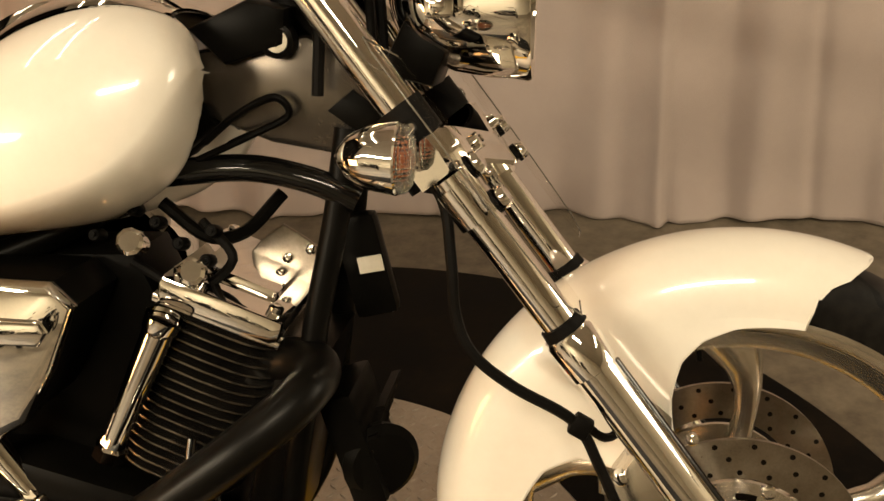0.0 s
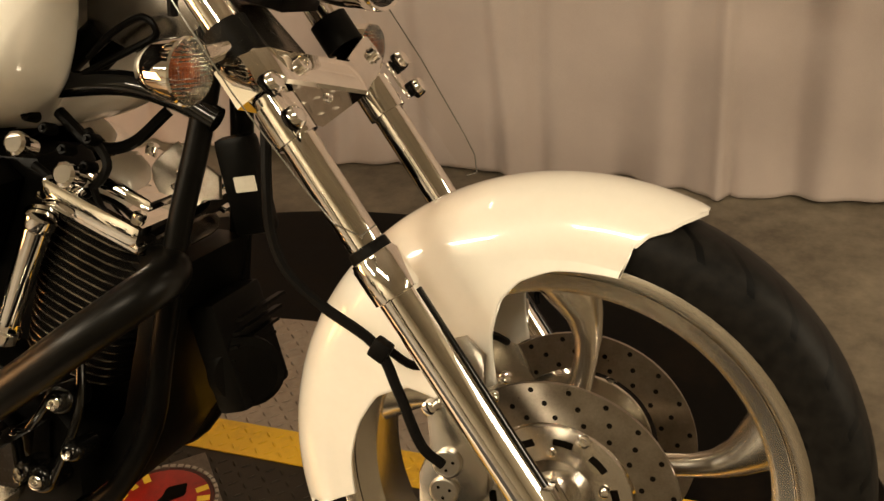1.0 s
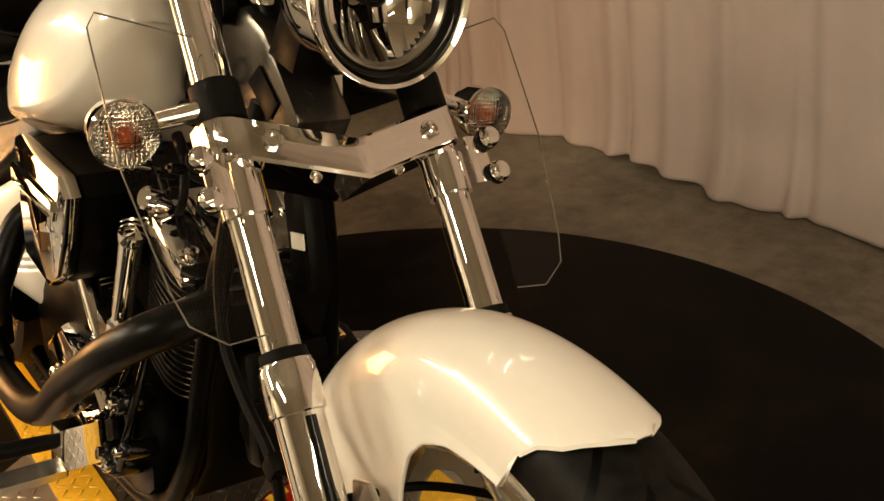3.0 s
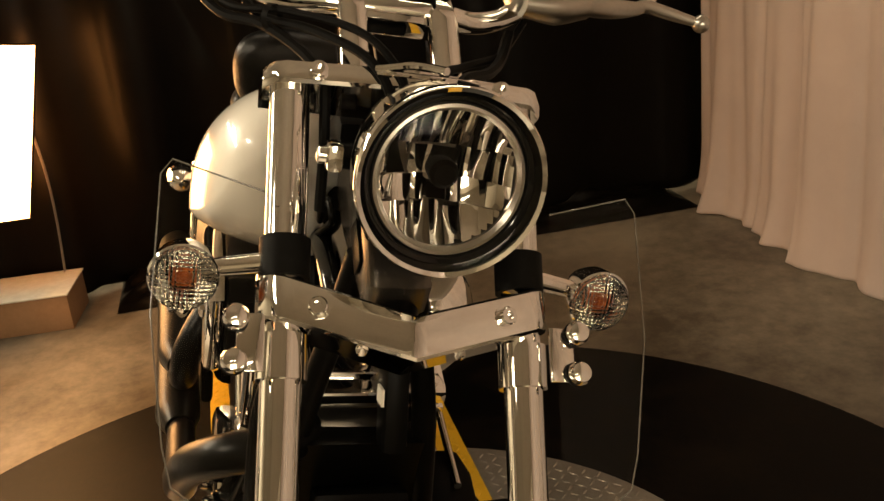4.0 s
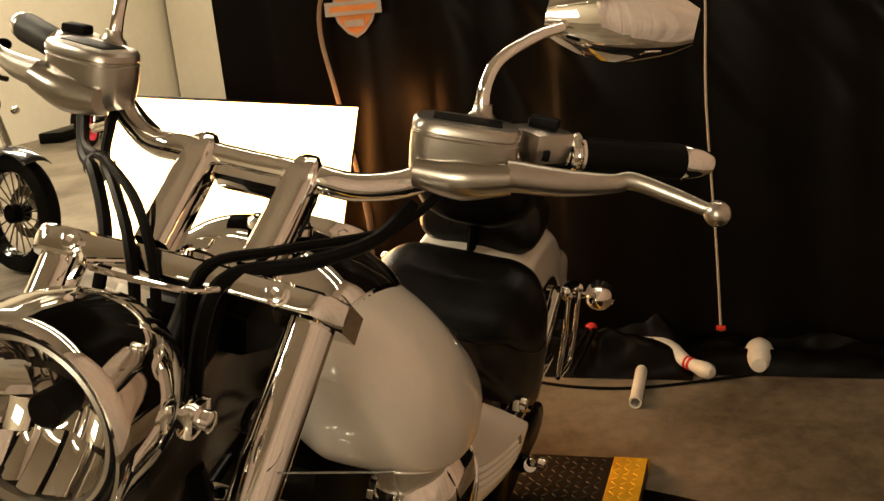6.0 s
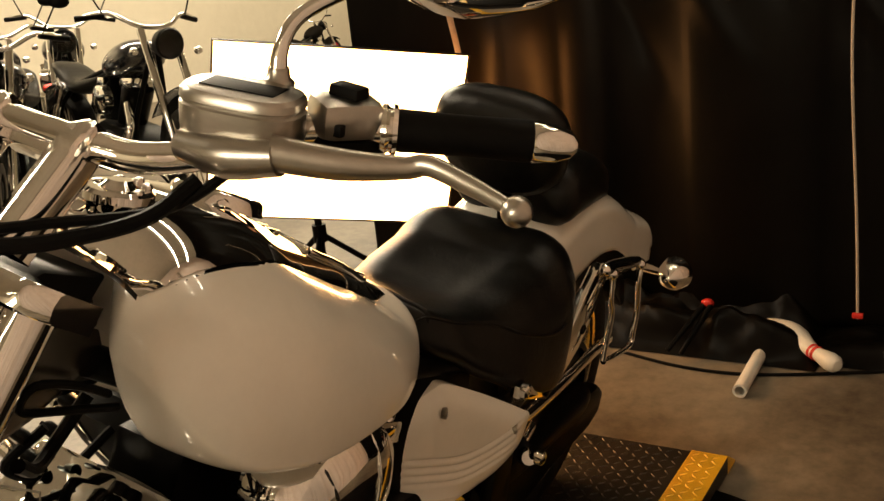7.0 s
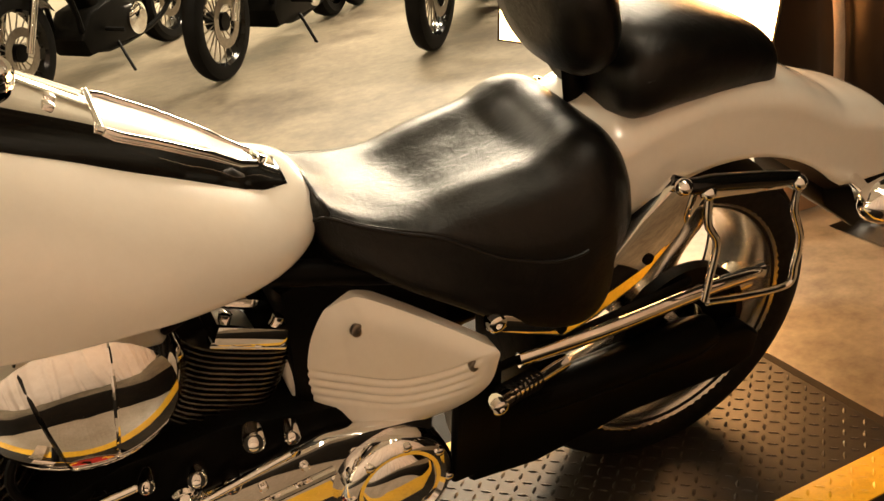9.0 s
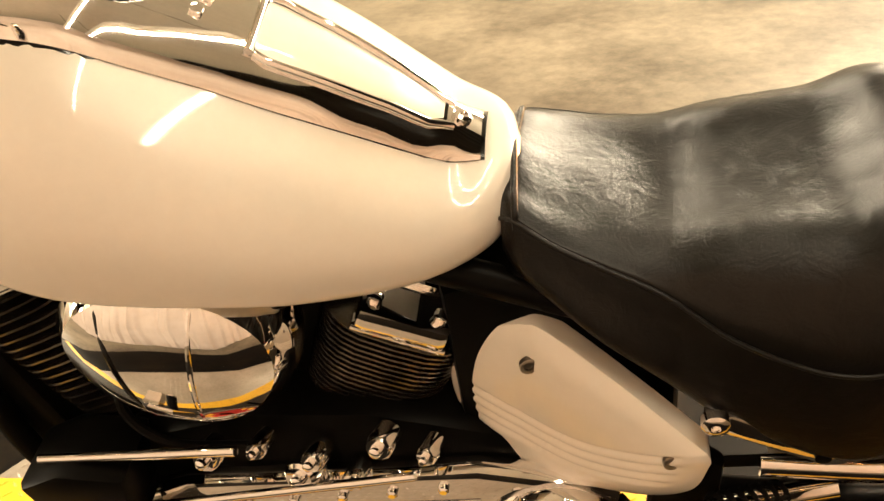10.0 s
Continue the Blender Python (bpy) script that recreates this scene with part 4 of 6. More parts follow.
def calipers():
    for s in (-1, 1):
        y = s * 0.092
        c = part("brake_caliper", slab([(0.748, 0.335), (0.80, 0.325), (0.832, 0.36), (0.838, 0.425), (0.815, 0.475), (0.78, 0.488), (0.758, 0.455), (0.762, 0.41), (0.748, 0.375)], y - 0.024, y + 0.03 if s > 0 else y + 0.024, 0.007), CAST, bike, "cast alloy brake caliper")
        for x, z in ((0.786, 0.397), (0.782, 0.361)):
            o = (x, y + s * 0.026, z)
            cap = part("piston_cap", lathe([(-0.004, 0.0175), (0.003, 0.0175), (0.004, 0.015), (0.003, 0.014), (0.003, 0)], o, (0, s, 0), 24), BRUSHED, c)
            for k in range(3):
                a = 2.1 * k + 0.4
                part("cap_pin", lathe([(0.003, 0.002), (0.0036, 0.002), (0.0036, 0)], (x + 0.008 * math.cos(a), o[1], z + 0.008 * math.sin(a)), (0, s, 0), 8), MAT_BLACK, cap)
        for x, z in ((0.766, 0.465), (0.826, 0.452)):
            part("caliper_bolt", lathe([(0, 0.008), (0.012, 0.008), (0.014, 0.005), (0.014, 0)], (x, y + s * 0.022, z), (0, s, 0), 12), CHROME, c)
        mp = part("mount_plate", slab([(0.774, 0.44), (0.822, 0.43), (0.822, 0.525), (0.800, 0.545), (0.772, 0.535)], y - 0.004, y + 0.004, 0.003), BRUSHED, c, "bright drilled mounting plate")
        for x, z in ((0.782, 0.510), (0.803, 0.482)):
            part("plate_hole", lathe([(-0.0046, 0), (-0.0046, 0.0065), (0.0046, 0.0065), (0.0046, 0)], (x, y, z), (0, 1, 0), 16), MAT_BLACK, mp)


calipers()
for x, z in ((0.842, 0.475), (0.855, 0.50)):
    part("fender_bolt", lathe([(0, 0.007), (0.006, 0.007), (0.008, 0.004), (0.008, 0)], (x - 0.01, -0.088, z), (0, -1, 0), 12), CHROME, fender)


# the forks lean a little more than the frame
FRONT_LEAN = pose(0, 0, 0.787, -2.4) @ pose(0, 0, -0.787)
for ob in bike.children:
    if ob not in (wheel_front, fender) and not ob.name.startswith("brake_caliper"):
        ob.matrix_basis = FRONT_LEAN @ ob.matrix_basis
bars.matrix_basis = pose(0, -0.010, 0.016) @ bars.matrix_basis

# tank
# rows of x, half width, top, height of the widest line, bottom
SKEW = 0.14
TANK = [(-0.268, 0.02, 0.725, 0.709, 0.696), (-0.262, 0.052, 0.732, 0.704, 0.676), (-0.245, 0.086, 0.738, 0.698, 0.658), (-0.2, 0.122, 0.746, 0.694, 0.652), (-0.15, 0.15, 0.778, 0.702, 0.655), (-0.1, 0.173, 0.812, 0.714, 0.669), (-0.05, 0.192, 0.843, 0.726, 0.687), (0.0, 0.204, 0.877, 0.738, 0.705), (0.05, 0.211, 0.912, 0.748, 0.713), (0.1, 0.215, 0.947, 0.758, 0.719), (0.15, 0.214, 0.97, 0.768, 0.725), (0.2, 0.206, 0.984, 0.782, 0.737), (0.245, 0.195, 0.985, 0.802, 0.757), (0.282, 0.178, 0.973, 0.835, 0.785), (0.304, 0.160, 0.955, 0.868, 0.824), (0.315, 0.142, 0.936, 0.888, 0.858), (0.319, 0.130, 0.922, 0.898, 0.878), (0.321, 0.116, 0.9045, 0.902, 0.8995)]


def tank_ring(x, half, top, wide_z, bottom, n=112):
    ring = []
    for a in np.linspace(0, 2 * math.pi, n, endpoint=False):
        c, q = math.cos(a), math.sin(a)
        e = 2 / 2.55 if q > 0 else 2 / 2.1
        y = half * math.copysign(abs(c) ** e, c)
        # the two halves of the tank leave a notch for the neck between them
        notch = 0.085 * max(0.0, 1 - abs(y) / 0.088) ** 1.2 * min(1.0, max(0.0, (x - 0.17) / 0.14))
        ring.append((x - notch, y, wide_z - SKEW * y + (top - wide_z if q > 0 else wide_z - bottom) * math.copysign(abs(q) ** e, q)))
    return ring


xs = list(np.linspace(-0.268, -0.2, 9)) + list(np.linspace(-0.18, 0.21, 24)) + list(np.linspace(0.22, 0.321, 24))
tank = part("fuel_tank", loft([tank_ring(x, *v) for x, v in zip(xs, spread(TANK, xs))]), WHITE, bike, "glossy pearl white teardrop fuel tank", smooth_deg=180)


def console():
    """The raised chrome ridge along the tank's top, with a black gasket, a white insert and the speedometer."""
    def tank_top(x, y):
        half, top, wz, bot = spread(TANK, [x])[0]
        return wz + (top - wz) * max(0.0, 1 - abs(y / half) ** 2.55) ** (1 / 2.55)

    rise = [(-0.232, 0.006), (-0.21, 0.020), (-0.15, 0.027), (-0.05, 0.028), (0.10, 0.026), (0.20, 0.020), (0.26, 0.012), (0.290, 0.004)]
    wide = [(-0.232, 0.036), (-0.18, 0.047), (-0.10, 0.066), (0.0, 0.083), (0.08, 0.102), (0.15, 0.113), (0.20, 0.112), (0.24, 0.108), (0.27, 0.103), (0.290, 0.094)]

    def at(keys, x):
        return float(np.interp(x, [k[0] for k in keys], [k[1] for k in keys]))

    def ridge(x):
        return tank_top(x, at(wide, x)) * 0.35 + tank_top(x, 0) * 0.65 + at(rise, x)

    def strip(x0, x1, keys, level, n=44, sides=14):
        grid = []
        for x in np.linspace(x0, x1, n):
            hw, rim = at(keys, x), at(wide, x)
            row = []
            for u in np.linspace(-1, 1, 2 * sides + 1):
                u = math.copysign(abs(u) ** 0.6, u)
                y, v = u * hw, min(1.0, abs(u * hw / rim))
                edge = tank_top(x, rim) - 0.001
                row.append((x, y, max(edge + (ridge(x) - edge) * (1 - v ** 2.6) ** 0.8, tank_top(x, y) + 0.003 * (1 - v ** 8)) - SKEW * y + level))
            grid.append(row)
        return sheet(grid)

    part("console_gasket", strip(-0.236, 0.293, [(a, b + 0.0035) for a, b in wide], -0.0005), BLACK, bike, "thin black gasket under the console", smooth_deg=60)
    c = part("console", strip(-0.232, 0.290, wide, 0.0015), CHROME, bike, "polished chrome tank console", smooth_deg=70)
    hollow = [(-0.2, 0.010), (-0.185, 0.019), (-0.12, 0.031), (-0.05, 0.040), (-0.038, 0.036)]
    part("insert_groove", strip(-0.201, -0.037, [(a, b + 0.003) for a, b in hollow], 0.0022), BLACK, c, "dark groove round the insert", smooth_deg=60)
    part("insert", strip(-0.198, -0.040, hollow, 0.0032), WHITE, c, "white painted console insert", smooth_deg=60)
    for k in (-1, 1):
        part("insert_rim", sweep([(x, k * (at(hollow, x) + 0.005), ridge(x) - 0.0015 - SKEW * k * (at(hollow, x) + 0.005)) for x in np.linspace(-0.206, -0.040, 16)], [0.0062, 0.0058, 0.005], 12, flat=0.8), CHROME, c)
    part("insert_rim", sweep([(-0.036, y, ridge(-0.036) + 0.0005 - SKEW * y) for y in np.linspace(-0.044, 0.044, 9)], 0.0045, 10), CHROME, c)
    part("end_bolt", lathe([(0, 0.010), (0.006, 0.010), (0.008, 0.007), (0.008, 0.004), (0.004, 0.004), (0.004, 0)], (-0.213, 0, ridge(-0.213) - 0.001), (-0.45, 0, 0.90), 20), CHROME, c)
    up = Vector((-0.42, 0, 0.908))
    o = Vector((0.085, 0, ridge(0.085) - 0.004))
    g = part("speedometer", lathe([(0, 0.056), (0.014, 0.054), (0.018, 0.050), (0.016, 0.046), (0.010, 0.045), (0.010, 0)], o, up, 40), CHROME, c, "round chromed speedometer")
    part("dial", lathe([(0.0105, 0), (0.0105, 0.0445)], o, up, 40), GREYPRINT, g, "pale grey dial")
    glass = part("dial_glass", lathe([(0.015, 0.0455), (0.018, 0.02), (0.0185, 0)], o, up, 32), GLASS, g)
    glass.visible_shadow = False
    for k in range(3):
        part("tell_tale", block(Vector((0.005 + 0.004 * abs(k - 1), (k - 1) * 0.022, ridge(0.005) + 0.001)), (0.012, 0.016, 0.006), 0.002, m=pose(0, 0, 0, 0, -25, 0)), CHROME, c)
    cap = part("fuel_cap", lathe([(0, 0.036), (0.008, 0.036), (0.012, 0.032), (0.012, 0.02), (0.020, 0.012), (0.020, 0)], (0.225, 0.0, ridge(0.225) + 0.006), (-0.2, 0, 0.98), 36), CHROME, c, "chromed fuel cap")
    for k in range(8):
        a = k * math.pi / 4
        part("cap_lug", block(Vector((0.225 + 0.028 * math.cos(a), 0.028 * math.sin(a), ridge(0.225) + 0.016)), (0.010, 0.010, 0.010), 0.003), CHROME, cap)


console()

# plate over the steering neck and the frame
part("neck_cover", slab([(0.29, 0.955), (0.36, 0.985), (0.405, 0.975), (0.40, 0.935), (0.33, 0.915)], -0.055, 0.055, 0.008), SATIN, bike, "black neck cover")
part("frame_neck", slab([(0.29, 0.93), (0.42, 0.945), (0.47, 0.925), (0.555, 0.835), (0.53, 0.795), (0.37, 0.825), (0.28, 0.86)], -0.036, 0.036, 0.012), NECK, bike, "glossy grey metallic frame neck")
part("neck_emblem", slab([(0.47, 0.885), (0.515, 0.85), (0.49, 0.825), (0.44, 0.862)], -0.040, -0.037, 0.002), SATIN, bike)
lock = part("ignition_lock", lathe([(0, 0.021), (0.016, 0.019), (0.018, 0.014)], (0.391, -0.036, 0.94), (0, -1, 0), 24), SATIN, bike, "ignition lock")
part("lock_face", lathe([(0.013, 0.0135), (0.0165, 0.0125), (0.0165, 0)], (0.391, -0.036, 0.94), (0, -1, 0), 20), BRUSHED, lock)
part("key_slot", block((0.391, -0.0535, 0.94), (0.002, 0.002, 0.012)), MAT_BLACK, lock)
for s in (-1, 1):
    part("frame_tube", sweep(curve_through([(0.46, s * 0.03, 0.84), (0.445, s * 0.05, 0.74), (0.42, s * 0.075, 0.62), (0.395, s * 0.09, 0.48), (0.36, s * 0.10, 0.34), (0.25, s * 0.11, 0.22), (0.0, s * 0.12, 0.20), (-0.35, s * 0.12, 0.22)], 5), 0.0155, 14), SATIN, bike, "black frame tube")
    part("frame_rail", sweep(curve_through([(0.30, s * 0.03, 0.86), (0.10, s * 0.05, 0.72), (-0.2, s * 0.09, 0.64), (-0.45, s * 0.11, 0.56), (-0.62, s * 0.13, 0.50)], 5), 0.018, 12), SATIN, bike, "black frame rail")
    hose("cable_loop", [(0.30, s * -0.055, 0.83), (0.34, s * -0.06, 0.86), (0.385, s * -0.058, 0.88), (0.40, s * -0.055, 0.86), (0.36, s * -0.055, 0.84), (0.29, s * -0.055, 0.81)], 0.0045, SATIN)
part("neck_tube", sweep(curve_through([(0.22, -0.045, 0.79), (0.34, -0.05, 0.80), (0.42, -0.05, 0.785), (0.47, -0.045, 0.76)], 5), 0.016, 12), BLACK, bike)
rad = part("regulator", block((0.450, 0, 0.45), (0.045, 0.12, 0.15), 0.01, m=pose(0, 0, 0, 0, -16, 0)), SATIN, bike, "finned black regulator")
for k in range(7):
    part("fin", block((0.492 - 0.0058 * (7 - k), 0, 0.39 + 0.02 * k), (0.012, 0.11, 0.004), m=pose(0, 0, 0, 0, -16, 0)), SATIN, rad)
part("neck_gusset", block((0.462, 0.024, 0.665), (0.055, 0.030, 0.13), 0.010, m=pose(0, 0, 0, 0, -12, 0)), SATIN, bike, "black gusset box behind the fork")
part("warning_label", block((0.470, 0.007, 0.670), (0.030, 0.003, 0.020), m=pose(0, 0, 0, 0, -10, 0)), LABEL, bike, "paper label with unreadable print")
part("horn", lathe([(0, 0.045), (0.02, 0.05), (0.03, 0.04), (0.03, 0)], (0.47, -0.02, 0.43), (0.5, -0.85, 0), 28), SATIN, bike, "black round horn")
bracket = part("side_bracket", slab([(0.285, 0.648), (0.33, 0.695), (0.358, 0.714), (0.38, 0.70), (0.42, 0.672), (0.418, 0.64), (0.392, 0.636), (0.375, 0.622), (0.36, 0.608), (0.315, 0.635)], 0.028, 0.034, 0.0015, 1), STEEL, bike, "brushed steel engine mounting plate", smooth_deg=0)
for x, z in ((0.392, 0.683), (0.362, 0.672), (0.328, 0.655)):
    part("plate_bolt", lathe([(0, 0.007), (0.004, 0.007), (0.006, 0.004), (0.006, 0)], (x, 0.028, z), (0, -1, 0), 12), CHROME, bracket)


# engine
def engine():
    e = part("crankcase", slab([(-0.20, 0.20), (0.20, 0.19), (0.27, 0.25), (0.27, 0.34), (0.20, 0.42), (0.06, 0.46), (-0.08, 0.46), (-0.24, 0.42), (-0.32, 0.34), (-0.30, 0.24)], -0.125, 0.125, 0.02), SATIN, bike, "black V-twin engine crankcase")
    for base, top, shift in (((0.225, 0, 0.42), (0.310, 0, 0.628), 0.012), ((-0.065, 0, 0.42), (-0.128, 0, 0.555), -0.012)):
        b, t = Vector(base), Vector(top)
        d = (t - b).normalized()
        cyl = part("cylinder", rod(b, t, 0.062, 0.062, 28), SATIN, bike, "black finned engine cylinder")
        side = Vector((0, 1, 0))
        fwd = side.cross(d)
        n = 17
        for k in range(n):
            q = b.lerp(t, (k + 0.5) / n)
            size = 0.083 + 0.012 * (k / n)
            ring = []
            for a in np.linspace(0, 2 * math.pi, 28, endpoint=False):
                c, s = math.cos(a), math.sin(a)
                ring.append(fwd * size * math.copysign(abs(c) ** 0.6, c) * 0.98 + side * (size + 0.012) * math.copysign(abs(s) ** 0.6, s))
            bm = bmesh.new()
            lo = [bm.verts.new(q + v - d * 0.0014) for v in ring]
            hi = [bm.verts.new(q + v + d * 0.0014) for v in ring]
            for i in range(28):
                j = (i + 1) % 28
                bm.faces.new((lo[i], lo[j], hi[j], hi[i]))
            bm.faces.new(lo[::-1])
            bm.faces.new(hi)
            part("fin", bm, FIN_EDGE, cyl, smooth_deg=30)
        # rocker cover
        m = Matrix((fwd, side, d)).transposed().to_4x4()
        rc = part("rocker_cover", block(t + d * 0.022, (0.150 if shift > 0 else 0.100, 0.225, 0.032), 0.010, m=m), CHROME, bike, "chromed rocker cover")
        part("cover_step", block(t + d * 0.040, (0.100 if shift > 0 else 0.070, 0.120, 0.018), 0.008, m=m), CHROME, rc)
        for sy in (-1, 1):
            part("cover_lip", block(t + d * 0.008 + side * sy * 0.100, (0.156 if shift > 0 else 0.104, 0.020, 0.010), 0.003, m=m), CHROME, rc)
            for sx in (-1, 1):
                part("cover_bolt", lathe([(0, 0.009), (0.010, 0.009), (0.012, 0.006), (0.012, 0)], t + d * 0.036 + side * sy * 0.092 + fwd * sx * (0.058 if shift > 0 else 0.036), d, 12), CHROME, rc)
        # one wide tapered cover over both pushrods
        foot, head = (Vector((0.173, -0.122, 0.475)), Vector((0.257, -0.122, 0.640))) if shift > 0 else (Vector((0.075, -0.118, 0.40)), Vector((-0.02, -0.118, 0.54)))
        pr = part("pushrod_tube", rod(foot, head, 0.0135, 0.0190, 20), CHROME, bike, "chromed pushrod tube")
        part("tube_nut", lathe([(0, 0.020), (0.016, 0.020), (0.019, 0.016), (0.03, 0.0145)], foot - (head - foot).normalized() * 0.006, head - foot, 8), CHROME, pr)
        part("tube_cap", lathe([(-0.014, 0.0185), (-0.008, 0.0215), (0.006, 0.0215)], head, head - foot, 20), CHROME, pr)
    return e


FIN_EDGE = surface("machined_black_fin", (0.06, 0.054, 0.047), (0.22, 0.20, 0.17), 0.24, metal=0.9, scale=20, fine=200)
case = engine()
# lower castings on both flanks
part("cam_cover", slab([(-0.08, 0.24), (0.06, 0.21), (0.18, 0.25), (0.20, 0.34), (0.12, 0.41), (0.0, 0.42), (-0.09, 0.36)], -0.165, -0.125, 0.012), CHROME, case, "chromed cam cover")
cover = part("clutch_cover", lathe([(0, 0.088), (0.035, 0.088), (0.048, 0.080), (0.052, 0.070), (0.046, 0.064), (0.046, 0.058), (0.054, 0.050), (0.058, 0.030), (0.058, 0)], (-0.285, 0.135, 0.285), (0, 1, 0), 48), CHROME, bike, "round chromed clutch cover")
for k in range(8):
    a = k * math.pi / 4 + 0.2
    part("cover_bolt", lathe([(0, 0.007), (0.008, 0.007), (0.010, 0.004), (0.010, 0)], (-0.285 + 0.076 * math.cos(a), 0.180, 0.285 + 0.076 * math.sin(a)), (0, 1, 0), 12), CHROME, cover)
part("primary_cover", slab([(-0.34, 0.21), (0.22, 0.20), (0.265, 0.25), (0.25, 0.33), (0.15, 0.375), (-0.10, 0.39), (-0.20, 0.40), (-0.36, 0.37)], 0.125, 0.158, 0.014), CHROME, bike, "chromed primary case cover")
part("rib", sweep([(-0.20, 0.16, 0.345), (0.15, 0.16, 0.315)], 0.006, 8), CHROME, bike)
for k in range(7):
    part("case_bolt", lathe([(0, 0.0065), (0.008, 0.0065), (0.010, 0.004), (0.010, 0)], (-0.16 + 0.06 * k, 0.156, 0.375 - 0.008 * k), (0, 1, 0), 12), CHROME, case)
part("shift_rod", rod((0.22, 0.185, 0.365), (-0.14, 0.185, 0.432), 0.0055, None, 10), CHROME, bike, "chromed shift rod")
part("shift_lever", rod((0.30, 0.17, 0.44), (0.05, 0.185, 0.475), 0.006, None, 10), CHROME, bike, "chromed shift lever")
for x, y, z, r in ((0.10, 0.17, 0.44, 0.016), (0.04, 0.165, 0.45, 0.012), (-0.02, 0.165, 0.43, 0.014), (-0.10, 0.165, 0.455, 0.016), (-0.15, 0.165, 0.44, 0.012), (0.00, 0.165, 0.40, 0.02), (-0.06, 0.165, 0.395, 0.013)):
    part("fitting", lathe([(-0.03, r), (0, r), (0.004, r * 0.8), (0.004, r * 0.45), (0.012, r * 0.4), (0.014, r * 0.2), (0.014, 0)], (x, y, z), (0.2, 1, 0.3), 14), CHROME, bike)
hose("fuel_hose", [(0.12, 0.12, 0.60), (0.18, 0.15, 0.52), (0.14, 0.16, 0.46), (0.05, 0.15, 0.44)], 0.006)
hose("fuel_hose", [(-0.02, 0.12, 0.62), (-0.04, 0.15, 0.66), (-0.08, 0.14, 0.67), (-0.12, 0.10, 0.66)], 0.006)
hose("wiring_sleeve", [(0.29, -0.06, 0.74), (0.33, -0.08, 0.70), (0.27, -0.07, 0.66), (0.20, -0.06, 0.69)], 0.006)
hose("wiring_sleeve", [(0.37, 0.0, 0.76), (0.33, -0.03, 0.72), (0.29, -0.05, 0.72), (0.24, -0.05, 0.76)], 0.008, SATIN)
for x, z in ((0.245, 0.745), (0.27, 0.72), (0.31, 0.735), (0.22, 0.76), (0.30, 0.70), (0.17, 0.73)):
    part("fitting", lathe([(-0.02, 0.008), (0, 0.008), (0.003, 0.006), (0.003, 0.003), (0.008, 0.003), (0.008, 0)], (x, -0.085, z), (0.1, -1, 0.3), 12), SATIN, bike)
# Added black block; keeps the space ahead of the engine dark.
part("front_filler", slab([(0.432, 0.585), (0.40, 0.47), (0.366, 0.33), (0.31, 0.25), (0.24, 0.25), (0.31, 0.36), (0.345, 0.48), (0.372, 0.585)], -0.082, 0.082, 0.010), SATIN, bike, "black block added to fill the gap between the frame tubes")
# Added black block; stops bright floor and curtain showing between the cylinders.
part("engine_filler", slab([(-0.06, 0.42), (0.21, 0.43), (0.25, 0.58), (0.20, 0.70), (-0.06, 0.70), (-0.10, 0.55)], -0.055, 0.055, 0.012), SATIN, bike, "black block added to fill the gap between the cylinders")
part("throttle_body", block((0.10, -0.03, 0.64), (0.09, 0.08, 0.08), 0.018), SATIN, bike, "black throttle body between the cylinders")
BOX = [(-0.06, 0.712), (0.160, 0.702), (0.186, 0.675), (0.150, 0.600), (0.115, 0.540), (0.06, 0.508), (-0.06, 0.520)]
duct = part("intake_cover", slab(BOX, -0.190, -0.160, 0.012), CHROME, bike, "polished intake side cover")
part("intake_box", slab([(x * 0.96 + 0.002, z * 0.96 + 0.024) for x, z in BOX], -0.160, -0.060, 0.006), SATIN, duct, "flat black intake box under the tank")
part("cover_band", slab([(-0.06, 0.672), (0.150, 0.664), (0.158, 0.650), (0.146, 0.634), (-0.06, 0.640)], -0.198, -0.16, 0.006), CHROME, duct)
for x, z in ((0.226, 0.726), (0.294, 0.692)):
    part("valve_nut", lathe([(-0.02, 0.012), (0, 0.012), (0.004, 0.016), (0.014, 0.016), (0.017, 0.012), (0.017, 0)], (x, -0.105, z), (0.1, -1, 0.4), 10), CHROME, bike)


def air_cleaner():
    """A faceted teardrop shell with two bands."""
    c = Vector((0.072, 0.120, 0.632))
    rings = []
    for h, k in ((0.0, 0.96), (0.025, 1.0), (0.05, 0.96), (0.072, 0.84), (0.088, 0.62), (0.096, 0.34), (0.098, 0.08)):
        ring = []
        for a in np.linspace(0, 2 * math.pi, 36, endpoint=False):
            ca, sa = math.cos(a), math.sin(a)
            rx = 0.125 if ca > 0 else 0.122
            rz = 0.092 if sa > 0 else 0.118
            x, z = rx * ca * k, rz * sa * k
            z += 0.15 * x * 0.4
            ring.append((c.x + x, c.y + h, c.z + z))
        rings.append(ring)
    a = part("air_cleaner", loft(rings), CHROME, bike, "polished chrome air cleaner shell with two bands", smooth_deg=24)
    for off, lean in ((0.045, 0.10), (-0.030, -0.18)):
        pts = []
        for q in np.linspace(-1.25, 1.25, 17):
            z = math.sin(q) * 0.098
            x = off + lean * z
            k = max(0.05, 1 - (x / 0.123) ** 2 - (z / (0.092 if z > 0 else 0.118)) ** 2)
            pts.append((c.x + x, c.y + 0.02 + 0.080 * k ** 0.42, c.z + z + 0.06 * x))
        part("band", sweep(pts, 0.0028, 8), BLACK if off > 0 else CHROME, a)
    part("back_plate", lathe([(0, 0), (0, 0.104), (0.012, 0.104)], (c.x, c.y - 0.012, c.z), (0, 1, 0), 36), CHROME, a)
    return a


air_cleaner()

